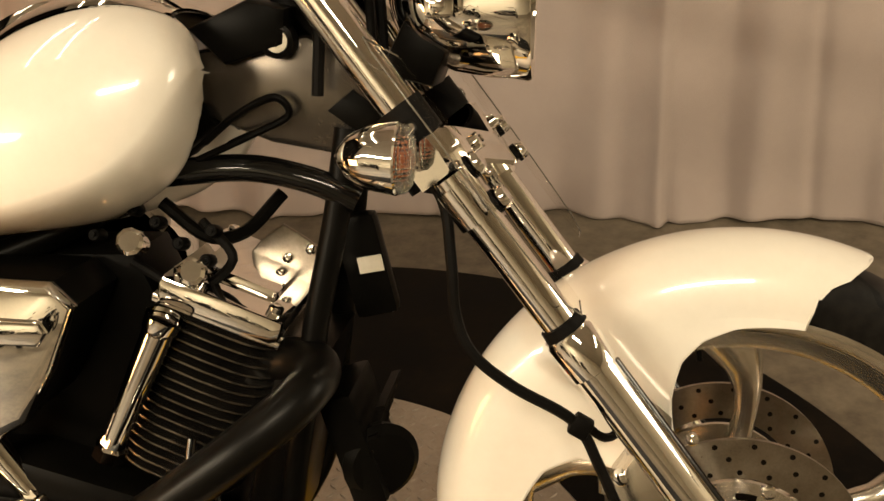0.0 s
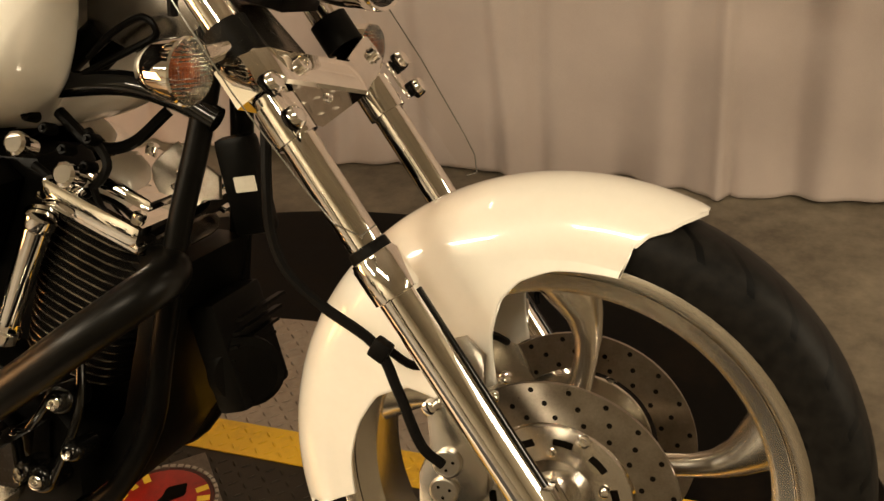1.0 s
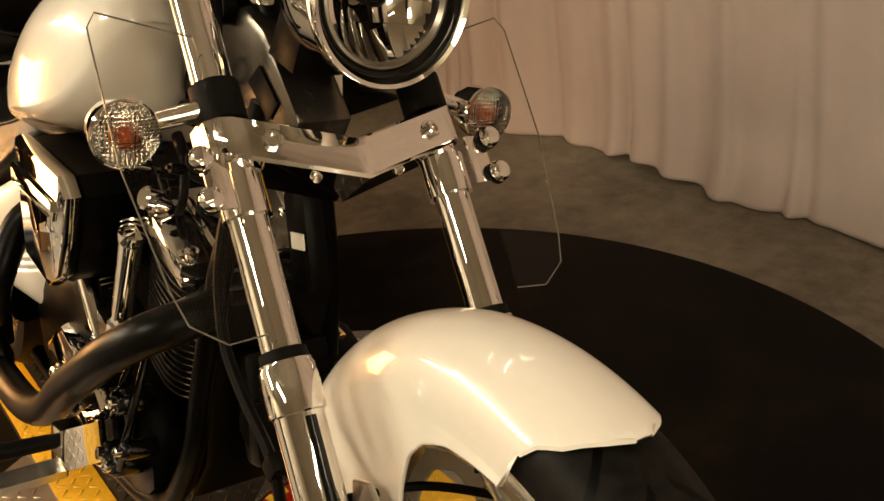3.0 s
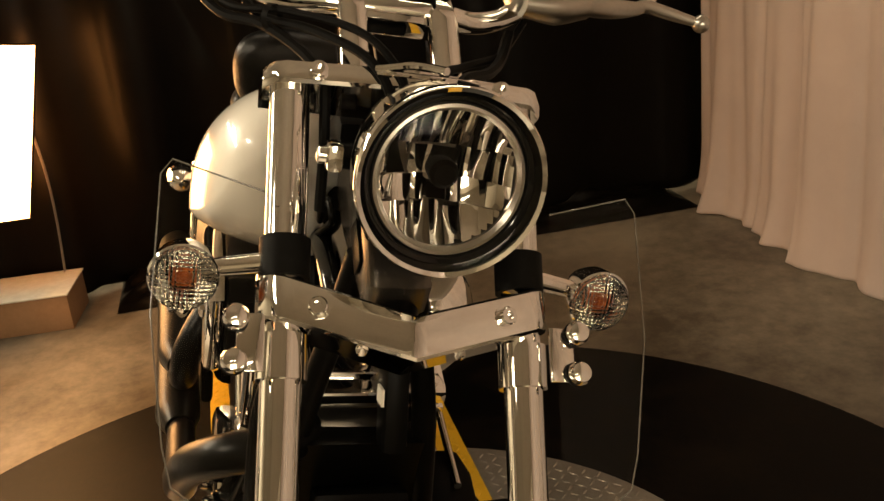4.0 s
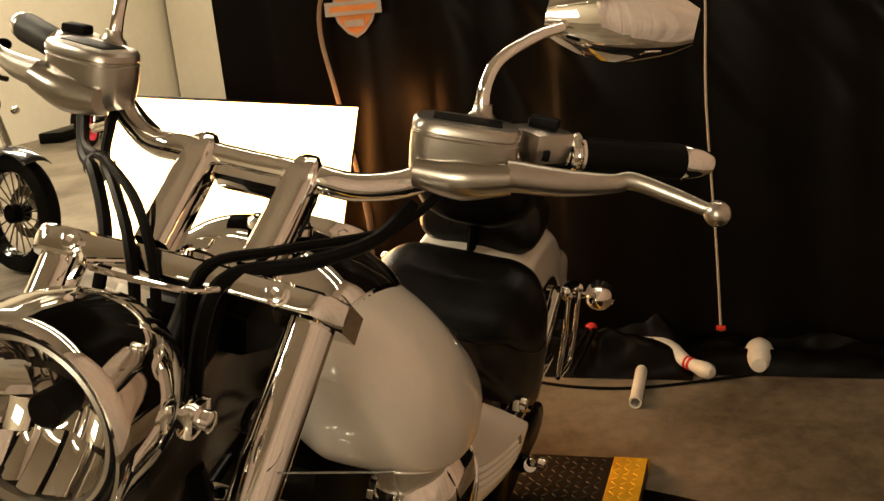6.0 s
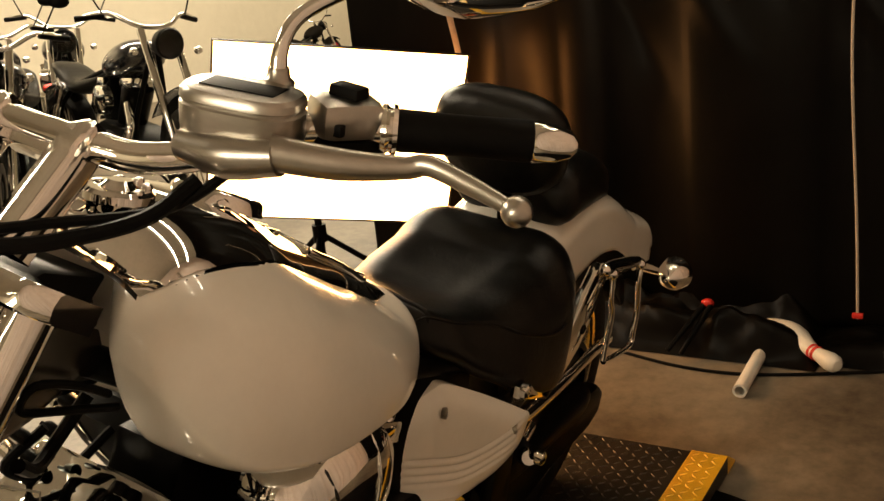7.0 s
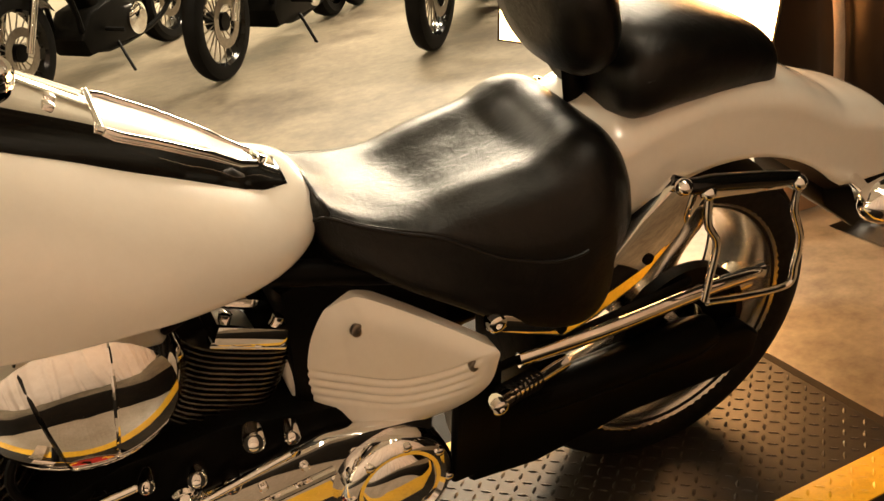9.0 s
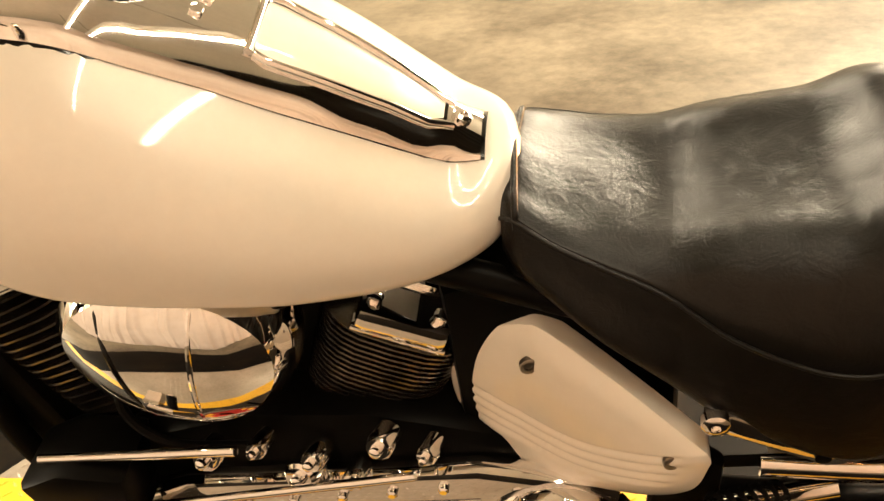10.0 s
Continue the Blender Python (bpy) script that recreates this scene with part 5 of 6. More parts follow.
# exhaust on the right flank
pipe = part("exhaust_pipe", sweep(curve_through([(0.345, -0.05, 0.565), (0.405, -0.08, 0.580), (0.432, -0.120, 0.582), (0.420, -0.165, 0.568), (0.37, -0.197, 0.530), (0.30, -0.21, 0.478), (0.21, -0.215, 0.415), (0.10, -0.215, 0.335), (-0.05, -0.215, 0.275), (-0.25, -0.215, 0.255)], 7), 0.026, 20), EXHAUST, bike, "black exhaust header pipe")
part("exhaust_pipe", sweep(curve_through([(-0.19, -0.08, 0.56), (-0.22, -0.15, 0.53), (-0.20, -0.205, 0.44), (-0.24, -0.215, 0.36), (-0.36, -0.215, 0.33)], 7), 0.026, 20), EXHAUST, bike, "black exhaust header pipe")
for z, x0 in ((0.262, -0.22), (0.335, -0.34)):
    part("muffler", sweep([(x0, -0.218, z), (x0 - 0.05, -0.222, z), (-1.02, -0.235, z + 0.02), (-1.04, -0.235, z + 0.02)], [0.027, 0.042, 0.046, 0.040], 24), EXHAUST, bike, "long black muffler")
# bolts, caps and pipes on the right flank of the crankcase
for k, (x, z) in enumerate([(0.30, 0.350), (0.29, 0.42), (0.05, 0.300), (0.10, 0.260), (0.15, 0.330), (0.18, 0.275), (0.22, 0.360), (0.245, 0.300), (0.20, 0.410), (0.12, 0.395), (0.0, 0.34)]):
    r = (0.009, 0.013, 0.007)[k % 3]
    cap = part("flank_cap", lathe([(-0.05, r * 1.5), (-0.006, r * 1.5), (0, r * 1.2), (0.002, r * 0.9), (0.002, 0)], (x, -0.172, z), (0.15, -1, 0.2), 18), BLACK, bike, "glossy black engine cap")
    part("cap_bolt", lathe([(0.002, r * 0.75), (0.010, r * 0.75), (0.012, r * 0.5), (0.012, r * 0.25), (0.007, r * 0.25), (0.007, 0)], (x, -0.172, z), (0.15, -1, 0.2), 12), CHROME, cap)
for a, b, c in (((0.30, 0.48), (0.31, 0.40), (0.26, 0.30)), ((0.28, 0.50), (0.27, 0.42), (0.20, 0.33))):
    part("oil_line", sweep(curve_through([(a[0], -0.13, a[1]), (b[0], -0.16, b[1]), (c[0], -0.165, c[1])], 6), 0.006, 10), BLACK, bike, "black oil line")
# controls
for s in (-1, 1):
    peg = part("foot_peg", rod((0.20, s * 0.235, 0.335), (0.205, s * 0.345, 0.345), 0.011, 0.013, 14), RUBBER, bike, "rubber foot peg")
    part("peg_bracket", slab([(0.17, 0.29), (0.23, 0.30), (0.24, 0.37), (0.19, 0.36)], s * 0.13, s * 0.235, 0.006), CHROME, peg)
    part("pedal", slab([(0.235, 0.315), (0.275, 0.318), (0.28, 0.332), (0.24, 0.332)], s * 0.235, s * 0.37, 0.006), CAST, bike, "cast foot pedal")
    part("peg_tip", lathe([(0, 0.0135), (0.006, 0.0135), (0.009, 0.01), (0.009, 0)], (0.2055, s * 0.345, 0.345), (0, s, 0), 14), CHROME, peg)
part("side_stand", sweep(curve_through([(0.02, 0.13, 0.19), (0.03, 0.22, 0.12), (0.04, 0.30, 0.075)], 4), 0.011, 12), SATIN, bike, "black side stand")
box_ = part("sidecase_boot", slab([(0.20, 0.36), (0.31, 0.37), (0.325, 0.42), (0.27, 0.445), (0.19, 0.435)], 0.10, 0.20, 0.012), SATIN, bike)


def side_cover():
    """White panel under the seat: a bulged sheet with four ribs."""
    line = [(-0.262, 0.588), (-0.285, 0.590), (-0.35, 0.553), (-0.425, 0.502), (-0.441, 0.488), (-0.440, 0.470), (-0.425, 0.425), (-0.38, 0.385), (-0.30, 0.352), (-0.25, 0.338), (-0.222, 0.345), (-0.195, 0.385), (-0.178, 0.435), (-0.176, 0.485), (-0.195, 0.535), (-0.225, 0.568)]
    for s in (1, -1):
        cx, cz = -0.30, 0.465
        dense = curve_through([(x, 0, z) for x, z in line + line[:1]], 14)[:-1]
        grid = []
        for k in np.linspace(1, 0, 54):
            row = []
            for p in dense + dense[:1]:
                x, z = cx + (p.x - cx) * k, cz + (p.z - cz) * k
                y = 0.118 + (0.49 if x < -0.25 else 0.34) * (-0.268 - x) + (0.0 if x < -0.25 else -0.0027)
                bulge = 0.022 * (1 - k ** 4)
                zr = z - 0.43 - 0.33 * math.sqrt((x + 0.31) ** 2 + 0.0009) + 0.0099
                groove = 0.0
                if -0.024 < zr < 0.036:
                    groove = -0.0050 * (0.5 - 0.5 * math.cos((zr + 0.024) / 0.015 * 2 * math.pi)) ** 1.5 * max(0.0, min(1, (1 - k) * 5 - 0.75))
                row.append((x, s * (y + bulge + groove), z))
            grid.append(row)
        bm = sheet(grid)
        bmesh.ops.remove_doubles(bm, verts=bm.verts, dist=0.0001)
        rim = [v for v in bm.verts if v.is_boundary]
        r = bmesh.ops.extrude_edge_only(bm, edges=[e for e in bm.edges if e.is_boundary])
        bmesh.ops.translate(bm, vec=(0, -s * 0.03, 0), verts=[g for g in r["geom"] if isinstance(g, bmesh.types.BMVert)])
        c = part("side_cover", bm, WHITE, bike, "glossy white ribbed side cover", smooth_deg=50)
        for x, y, z in ((-0.268, 0.136, 0.550), (-0.406, 0.197, 0.474)):
            b = part("cover_bolt", lathe([(-0.004, 0.0095), (0.002, 0.0095), (0.003, 0.008), (0.003, 0.004), (0.0012, 0.0035), (0.0012, 0)], (x, s * y, z), (-0.25, s, 0.1), 20), STEEL, c)


side_cover()

# seat
# rows of x, middle height, height half way out, half width and height of the seam, half width and height of the skirt's hem
SEAT = [(-0.702, 0.655, 0.650, 0.115, 0.620, 0.112, 0.595), (-0.694, 0.688, 0.680, 0.138, 0.622, 0.136, 0.570), (-0.672, 0.714, 0.711, 0.166, 0.620, 0.165, 0.535), (-0.645, 0.722, 0.722, 0.180, 0.614, 0.180, 0.500), (-0.615, 0.717, 0.719, 0.188, 0.604, 0.190, 0.474), (-0.59, 0.702, 0.708, 0.190, 0.592, 0.194, 0.465), (-0.567, 0.690, 0.698, 0.189, 0.588, 0.195, 0.465), (-0.53, 0.686, 0.694, 0.185, 0.592, 0.192, 0.474), (-0.46, 0.680, 0.687, 0.170, 0.618, 0.182, 0.508), (-0.40, 0.672, 0.677, 0.145, 0.652, 0.166, 0.548), (-0.34, 0.688, 0.684, 0.124, 0.672, 0.150, 0.588), (-0.30, 0.704, 0.698, 0.112, 0.688, 0.132, 0.618), (-0.262, 0.726, 0.718, 0.092, 0.704, 0.105, 0.640), (-0.250, 0.722, 0.714, 0.078, 0.696, 0.088, 0.652)]


def seat_ring(x, zm, zt, ws, zs, wb, zb):
    """Half the cross-section, mirrored: a dished top, a rounded shoulder, a seam and a skirt that tucks in."""
    half = [(0, 0, zm), (0, 0.30 * ws, zm + 0.35 * (zt - zm)), (0, 0.58 * ws, zt), (0, 0.82 * ws, zs + 0.80 * (zt - zs)), (0, 0.96 * ws, zs + 0.36 * (zt - zs)), (0, ws, zs), (0, ws + 0.3 * (wb - ws) + 0.003, zs + 0.35 * (zb - zs)), (0, wb, zb + 0.018), (0, wb - 0.012, zb + 0.002), (0, wb - 0.05, zb)]
    side = [(x, p.y, p.z) for p in curve_through(half, 4)]
    return [(x, -y, z) for x, y, z in side[:0:-1]] + side


xs = list(np.linspace(-0.702, -0.60, 18)) + list(np.linspace(-0.59, -0.27, 26)) + [-0.262, -0.256, -0.250]
rows = spread(SEAT, xs)
seat = part("seat", loft([seat_ring(x, *v) for x, v in zip(xs, rows)]), LEATHER, bike, "worn black leather solo seat with creases and a raised back", smooth_deg=180)
for s in (-1, 1):
    part("piping", sweep([(x, s * (v[2] + 0.001), v[3]) for x, v in zip(xs, rows) if x > -0.60], 0.0026, 8), LEATHER, seat)
part("nose_welt", sweep([(-0.262 - 0.004 * abs(y) / 0.1, y, z + 0.001) for x, y, z in seat_ring(-0.262, *spread(SEAT, [-0.262])[0])][14:-14], 0.0036, 8), LEATHER, seat)

# passenger pad
PAD = [(-0.70, 0.105, 0.800, 0.715), (-0.72, 0.125, 0.828, 0.70), (-0.78, 0.128, 0.838, 0.70), (-0.86, 0.120, 0.825, 0.695), (-0.93, 0.108, 0.800, 0.685), (-0.985, 0.09, 0.765, 0.67), (-1.01, 0.055, 0.72, 0.665)]
xs = list(np.linspace(-1.01, -0.95, 8)) + list(np.linspace(-0.94, -0.72, 14)) + [-0.71, -0.70]
pad = part("passenger_pad", loft([oval(x, *v, power=3.0, n=44) for x, v in zip(xs, spread(PAD[::-1], xs))]), LEATHER, bike, "black leather passenger pad", smooth_deg=180)
part("pad_strap", sweep([(-0.735, y, 0.832 - 1.1 * y * y * 3.2) for y in np.linspace(-0.125, 0.125, 15)], 0.014, 8, flat=0.25), LEATHER, pad)

# driver's backrest
o = Vector((-0.650, 0.0, 0.872))
tilt = Matrix.Rotation(radians(14), 4, "Y")
rings = []
for h, k in ((-0.042, 0.45), (-0.036, 0.80), (-0.018, 0.96), (0.0, 1.0), (0.018, 0.97), (0.034, 0.86), (0.042, 0.62), (0.045, 0.3)):
    ring = []
    for a in np.linspace(0, 2 * math.pi, 44, endpoint=False):
        c, s = math.cos(a), math.sin(a)
        y = 0.130 * math.copysign(abs(c) ** 0.72, c) * (1 + 0.10 * s)
        z = 0.100 * math.copysign(abs(s) ** 0.75, s)
        ring.append(o + (tilt @ Vector((-h, y * k, z * k))))
    rings.append(ring)
rest = part("backrest", loft([[v for v in r] for r in rings]), LEATHER, bike, "black leather driver backrest pad", smooth_deg=180)
part("backrest_post", sweep([(-0.672, 0, 0.84), (-0.682, 0, 0.77), (-0.690, 0, 0.68)], 0.018, 12, flat=0.5), SATIN, rest)
part("backrest_hinge", block((-0.680, 0, 0.785), (0.03, 0.07, 0.03), 0.006), SATIN, rest)

# rear wheel
def rear_wheel():
    c = REAR
    w = part("rear_wheel", lathe([(-0.085, 0.03), (0.085, 0.03)], c, (0, 1, 0), 24), CAST, bike, "polished cast alloy rear wheel")
    prof = [(-0.085, 0.215), (-0.096, 0.235), (-0.100, 0.255), (-0.094, 0.275), (-0.070, 0.289), (-0.035, 0.294), (0, 0.295), (0.035, 0.294), (0.070, 0.289), (0.094, 0.275), (0.100, 0.255), (0.096, 0.235), (0.085, 0.215)]
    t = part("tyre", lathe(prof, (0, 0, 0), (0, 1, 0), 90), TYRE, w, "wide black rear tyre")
    t.location = c
    rim = [(-0.090, 0.238), (-0.094, 0.232), (-0.088, 0.220), (-0.07, 0.208), (-0.03, 0.195), (0.03, 0.195), (0.07, 0.208), (0.088, 0.220), (0.094, 0.232), (0.090, 0.238), (0.04, 0.215), (-0.04, 0.215)]
    part("rim", lathe(rim, c, (0, 1, 0), 80, closed=True), CAST, w)
    part("hub", lathe([(-0.09, 0), (-0.09, 0.045), (-0.04, 0.06), (0.04, 0.06), (0.09, 0.05), (0.09, 0)], c, (0, 1, 0), 36), CAST, w)
    for k in range(5):
        a0 = radians(100 + 72 * k)
        pts, rad = [], []
        for s in np.linspace(0, 1, 8):
            r = 0.05 + 0.155 * s
            a = a0 + radians(18) * math.sin(s * 2.2)
            pts.append((c[0] + r * math.cos(a), 0.02, c[2] + r * math.sin(a)))
            rad.append(0.032 - 0.013 * math.sin(math.pi * s))
        part("spoke", sweep(pts, rad, 14, flat=1.2), CAST, w)
    part("pulley", lathe([(0.096, 0.05), (0.096, 0.125), (0.118, 0.125), (0.118, 0.112), (0.108, 0.108), (0.108, 0.05)], c, (0, 1, 0), 60, closed=True), SATIN, w, "black belt pulley")
    part("axle_nut", lathe([(0.09, 0.018), (0.145, 0.018), (0.148, 0.014), (0.148, 0)], c, (0, 1, 0), 6), CHROME, w)


rear_wheel()


def rear_edge(a):
    return float(np.interp(a, [27, 29, 32, 36, 40, 60, 100, 128, 140], [0.43, 0.405, 0.372, 0.345, 0.338, 0.330, 0.318, 0.316, 0.33]))


def rear_crown(a):
    return float(np.interp(a, [25, 29, 34, 40, 47, 56, 140], [0.522, 0.524, 0.514, 0.484, 0.456, 0.447, 0.446]))


# the rear fender's angles run from the tail (behind) over the top to the front
tail = fender_sheet((0, 0, 0), np.arange(27, 140, 1.5), rear_edge, rear_crown, 0.128, 0.010)
bmesh.ops.scale(tail, vec=(-1, 1, 1), verts=tail.verts)
bmesh.ops.translate(tail, vec=REAR, verts=tail.verts)
rear_fender = part("rear_fender", tail, WHITE, bike, "glossy white rear fender")
thicken(rear_fender, 0.004)
for s in (-1, 1):
    strut = part("fender_strut", slab([(-0.436, 0.510), (-0.437, 0.532), (-0.465, 0.528), (-0.541, 0.486), (-0.590, 0.515), (-0.633, 0.557), (-0.682, 0.606), (-0.735, 0.647), (-0.781, 0.625), (-0.788, 0.605), (-0.744, 0.553), (-0.688, 0.499), (-0.612, 0.463), (-0.555, 0.451)], s * 0.165, s * 0.186, 0.005), CHROME, bike, "chromed fender strut")
    part("strut_bolt", lathe([(0, 0.014), (0.010, 0.014), (0.013, 0.010), (0.013, 0.005), (0.008, 0.005), (0.008, 0)], (-0.446, s * 0.184, 0.524), (0, s, 0), 20), CHROME, strut)
    part("strut_bolt", lathe([(0, 0.008), (0.004, 0.008), (0.005, 0.005), (0.005, 0)], (-0.55, s * 0.186, 0.470), (0, s, 0), 14), SATIN, strut)
    part("strut_hole", lathe([(0, 0.009), (0.0015, 0.009), (0.0015, 0)], (-0.695, s * 0.1862, 0.535), (0, s, 0), 16), MAT_BLACK, strut)
    rail = part("bag_support_rail", sweep(curve_through([(-0.735, s * 0.175, 0.647), (-0.76, s * 0.188, 0.636), (-0.80, s * 0.19, 0.630), (-0.90, s * 0.19, 0.604), (-0.955, s * 0.188, 0.588)], 5), [0.009, 0.012, 0.013, 0.013, 0.011], 14), BLACK, bike, "black and chrome bag support rail")
    for x, z in ((-0.74, 0.645), (-0.784, 0.622), (-0.955, 0.583)):
        part("rail_knob", ball((x, s * 0.195, z), (0.013, 0.013, 0.013), u=14, v=10), CHROME, rail)
    part("rail_plate", slab([(-0.74, 0.632), (-0.95, 0.578), (-0.95, 0.566), (-0.79, 0.598), (-0.75, 0.612)], s * 0.165, s * 0.180, 0.003), CHROME, rail)
    part("support_wire", sweep(curve_through([(-0.784, s * 0.198, 0.620), (-0.786, s * 0.20, 0.57), (-0.806, s * 0.20, 0.53), (-0.800, s * 0.20, 0.47), (-0.795, s * 0.20, 0.43)], 5), 0.0062, 10), CHROME, rail)
    part("support_wire", sweep(curve_through([(-0.953, s * 0.198, 0.58), (-0.950, s * 0.20, 0.54), (-0.972, s * 0.20, 0.48), (-0.970, s * 0.20, 0.43), (-0.962, s * 0.20, 0.395), (-0.88, s * 0.20, 0.405), (-0.80, s * 0.20, 0.425)], 5), 0.0062, 10), CHROME, rail)
    arm = part("swing_arm", sweep([(-0.40, s * 0.12, 0.30), (-0.60, s * 0.135, 0.30), (-0.83, s * 0.135, 0.295), (-0.87, s * 0.135, 0.295)], [0.035, 0.032, 0.036, 0.028], 14), SATIN, bike, "black swing arm")
    part("belt_guard", sweep(curve_through([(-0.50, s * 0.150, 0.405), (-0.66, s * 0.155, 0.402), (-0.83, s * 0.155, 0.405), (-0.95, s * 0.155, 0.400)], 5), 0.014, 12, flat=0.7), CHROME, bike, "chromed belt guard")
    part("belt", sweep([(-0.33, s * 0.125, 0.37), (-0.83, s * 0.125, 0.405)], 0.010, 8, flat=0.4), RUBBER, bike)
    sh = part("rear_damper_link", sweep([(-0.425, s * 0.22, 0.415), (-0.52, s * 0.16, 0.365), (-0.58, s * 0.15, 0.37)], 0.013, 12), CHROME, bike, "chromed linkage rod")
    for k in range(7):
        part("boot_rib", lathe([(-0.004, 0.014), (0, 0.018), (0.004, 0.014)], Vector((-0.45, s * 0.20, 0.400)).lerp(Vector((-0.52, s * 0.158, 0.364)), k / 6), (-0.09, -s * 0.06, -0.045), 12), RUBBER, sh)
    part("peg_hanger", slab([(-0.37, 0.24), (-0.45, 0.24), (-0.46, 0.44), (-0.42, 0.475), (-0.39, 0.44)], s * 0.155, s * 0.180, 0.008), SATIN, bike, "black passenger peg hanger")
    part("hanger_bolt", lathe([(0, 0.012), (0.012, 0.012), (0.015, 0.008), (0.015, 0.004), (0.010, 0.004), (0.010, 0)], (-0.418, s * 0.235, 0.428), (0, s, 0), 18), CHROME, bike)
    signal((-1.105, s * 0.232, 0.520), (-1, s * 0.1, 0), (-1.16, s * 0.10, 0.49), True, bike, r=0.036, long=0.05)
part("pulley_cover", slab([(-0.41, 0.20), (-0.43, 0.335), (-0.56, 0.325), (-0.715, 0.312), (-0.85, 0.300), (-0.935, 0.290), (-0.965, 0.262), (-0.955, 0.215), (-0.90, 0.198), (-0.70, 0.205), (-0.52, 0.185)], 0.118, 0.160, 0.012), SATIN, bike, "black drive pulley cover")
part("plate_bracket", slab([(-1.13, 0.46), (-1.20, 0.44), (-1.24, 0.36), (-1.22, 0.35), (-1.14, 0.42)], -0.09, 0.09, 0.006), SATIN, bike, "black plate bracket")
part("tail_lamp", ball((-1.215, 0, 0.50), (0.03, 0.055, 0.025)), RED, bike, "red tail lamp")
part("inner_fender", slab([(-0.55, 0.42), (-0.46, 0.66), (-0.66, 0.70), (-0.72, 0.55), (-0.60, 0.40)], -0.10, 0.10, 0.02), SATIN, bike)
part("battery_box", slab([(-0.42, 0.36), (-0.18, 0.36), (-0.18, 0.62), (-0.30, 0.66), (-0.42, 0.58)], -0.105, 0.105, 0.02), SATIN, bike)


# ---- things round the turntable ----
def panel_frame(tl, tr, bl):
    tl, tr, bl = Vector(tl), Vector(tr), Vector(bl)
    x = (tr - tl)
    z = (tl - bl)
    y = x.cross(z).normalized()
    c = tl + x / 2 - z / 2
    m = Matrix((x.normalized(), y.normalized() * -1, y.cross(x.normalized() * -1).normalized())).transposed()
    return c, x.length, z.length, x.normalized(), z.normalized(), x.cross(z).normalized()


def softbox():
    c, wide, high, ux, uz, n = panel_frame((-1.28, -1.075, 1.005), (-1.755, -0.505, 0.872), (-1.265, -1.21, 0.478))
    if n.dot(Vector((1, 1, 0))) < 0:
        n = -n
    t = thing("softbox", "lit white softbox lamp with dark rim on a black tripod", "lamp")

    def quad(k, d):
        return [c + ux * wide / 2 * k * a + uz * high / 2 * k * b + n * d for a, b in ((-1, -1), (1, -1), (1, 1), (-1, 1))]

    bm = bmesh.new()
    bm.faces.new([bm.verts.new(p) for p in quad(1.0, 0.0)])
    d = part("diffuser", bm, DIFFUSER, t, "glowing white diffuser cloth", smooth_deg=0)
    bm = bmesh.new()
    rings = [[bm.verts.new(p) for p in q] for q in (quad(1.015, 0.004), quad(1.02, -0.012), quad(0.35, -0.26), quad(0.2, -0.30))]
    for a, b in zip(rings, rings[1:]):
        for k in range(4):
            bm.faces.new((a[k], a[(k + 1) % 4], b[(k + 1) % 4], b[k]))
    bm.faces.new(rings[-1])
    part("shell", bm, SATIN, t, "black cloth shell", smooth_deg=0)
    # Added glowing strip beside the shell; it brightens the backdrop.
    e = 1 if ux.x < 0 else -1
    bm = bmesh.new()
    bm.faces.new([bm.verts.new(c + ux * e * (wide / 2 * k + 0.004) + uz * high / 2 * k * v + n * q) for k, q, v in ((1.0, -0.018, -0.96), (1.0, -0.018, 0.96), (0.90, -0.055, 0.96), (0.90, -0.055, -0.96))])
    part("drape_glow", bm, DRAPE_GLOW, t, "added warm glowing strip that lights the backdrop", smooth_deg=0)
    hub = c - n * 0.24 - ux * wide * 0.13
    foot = Vector((hub.x, hub.y, FLOOR_Z))
    top = Vector((hub.x, hub.y, hub.z))
    part("pole", rod(foot + Vector((0, 0, 0.16)), top, 0.013, 0.011, 12), SATIN, t)
    part("head_joint", block(hub, (0.05, 0.05, 0.07), 0.008), SATIN, t)
    part("collar", lathe([(-0.03, 0.012), (-0.03, 0.024), (0.03, 0.024), (0.03, 0.012)], foot + Vector((0, 0, 0.36)), (0, 0, 1), 16), SATIN, t)
    for k in range(3):
        a = radians(25 + 120 * k)
        end = foot + Vector((0.42 * math.cos(a), 0.42 * math.sin(a), 0.008))
        leg = part("tripod_leg", rod(foot + Vector((0, 0, 0.36)), end, 0.010, 0.010, 10), SATIN, t)
        part("leg_brace", rod(foot + Vector((0, 0, 0.17)), (foot + Vector((0, 0, 0.36))).lerp(end, 0.55), 0.006, None, 8), SATIN, leg)
        part("foot_cap", rod(end - Vector((0, 0, 0.008)), end + Vector((0, 0, 0.02)), 0.014, 0.012, 10), RUBBER, leg)


softbox()


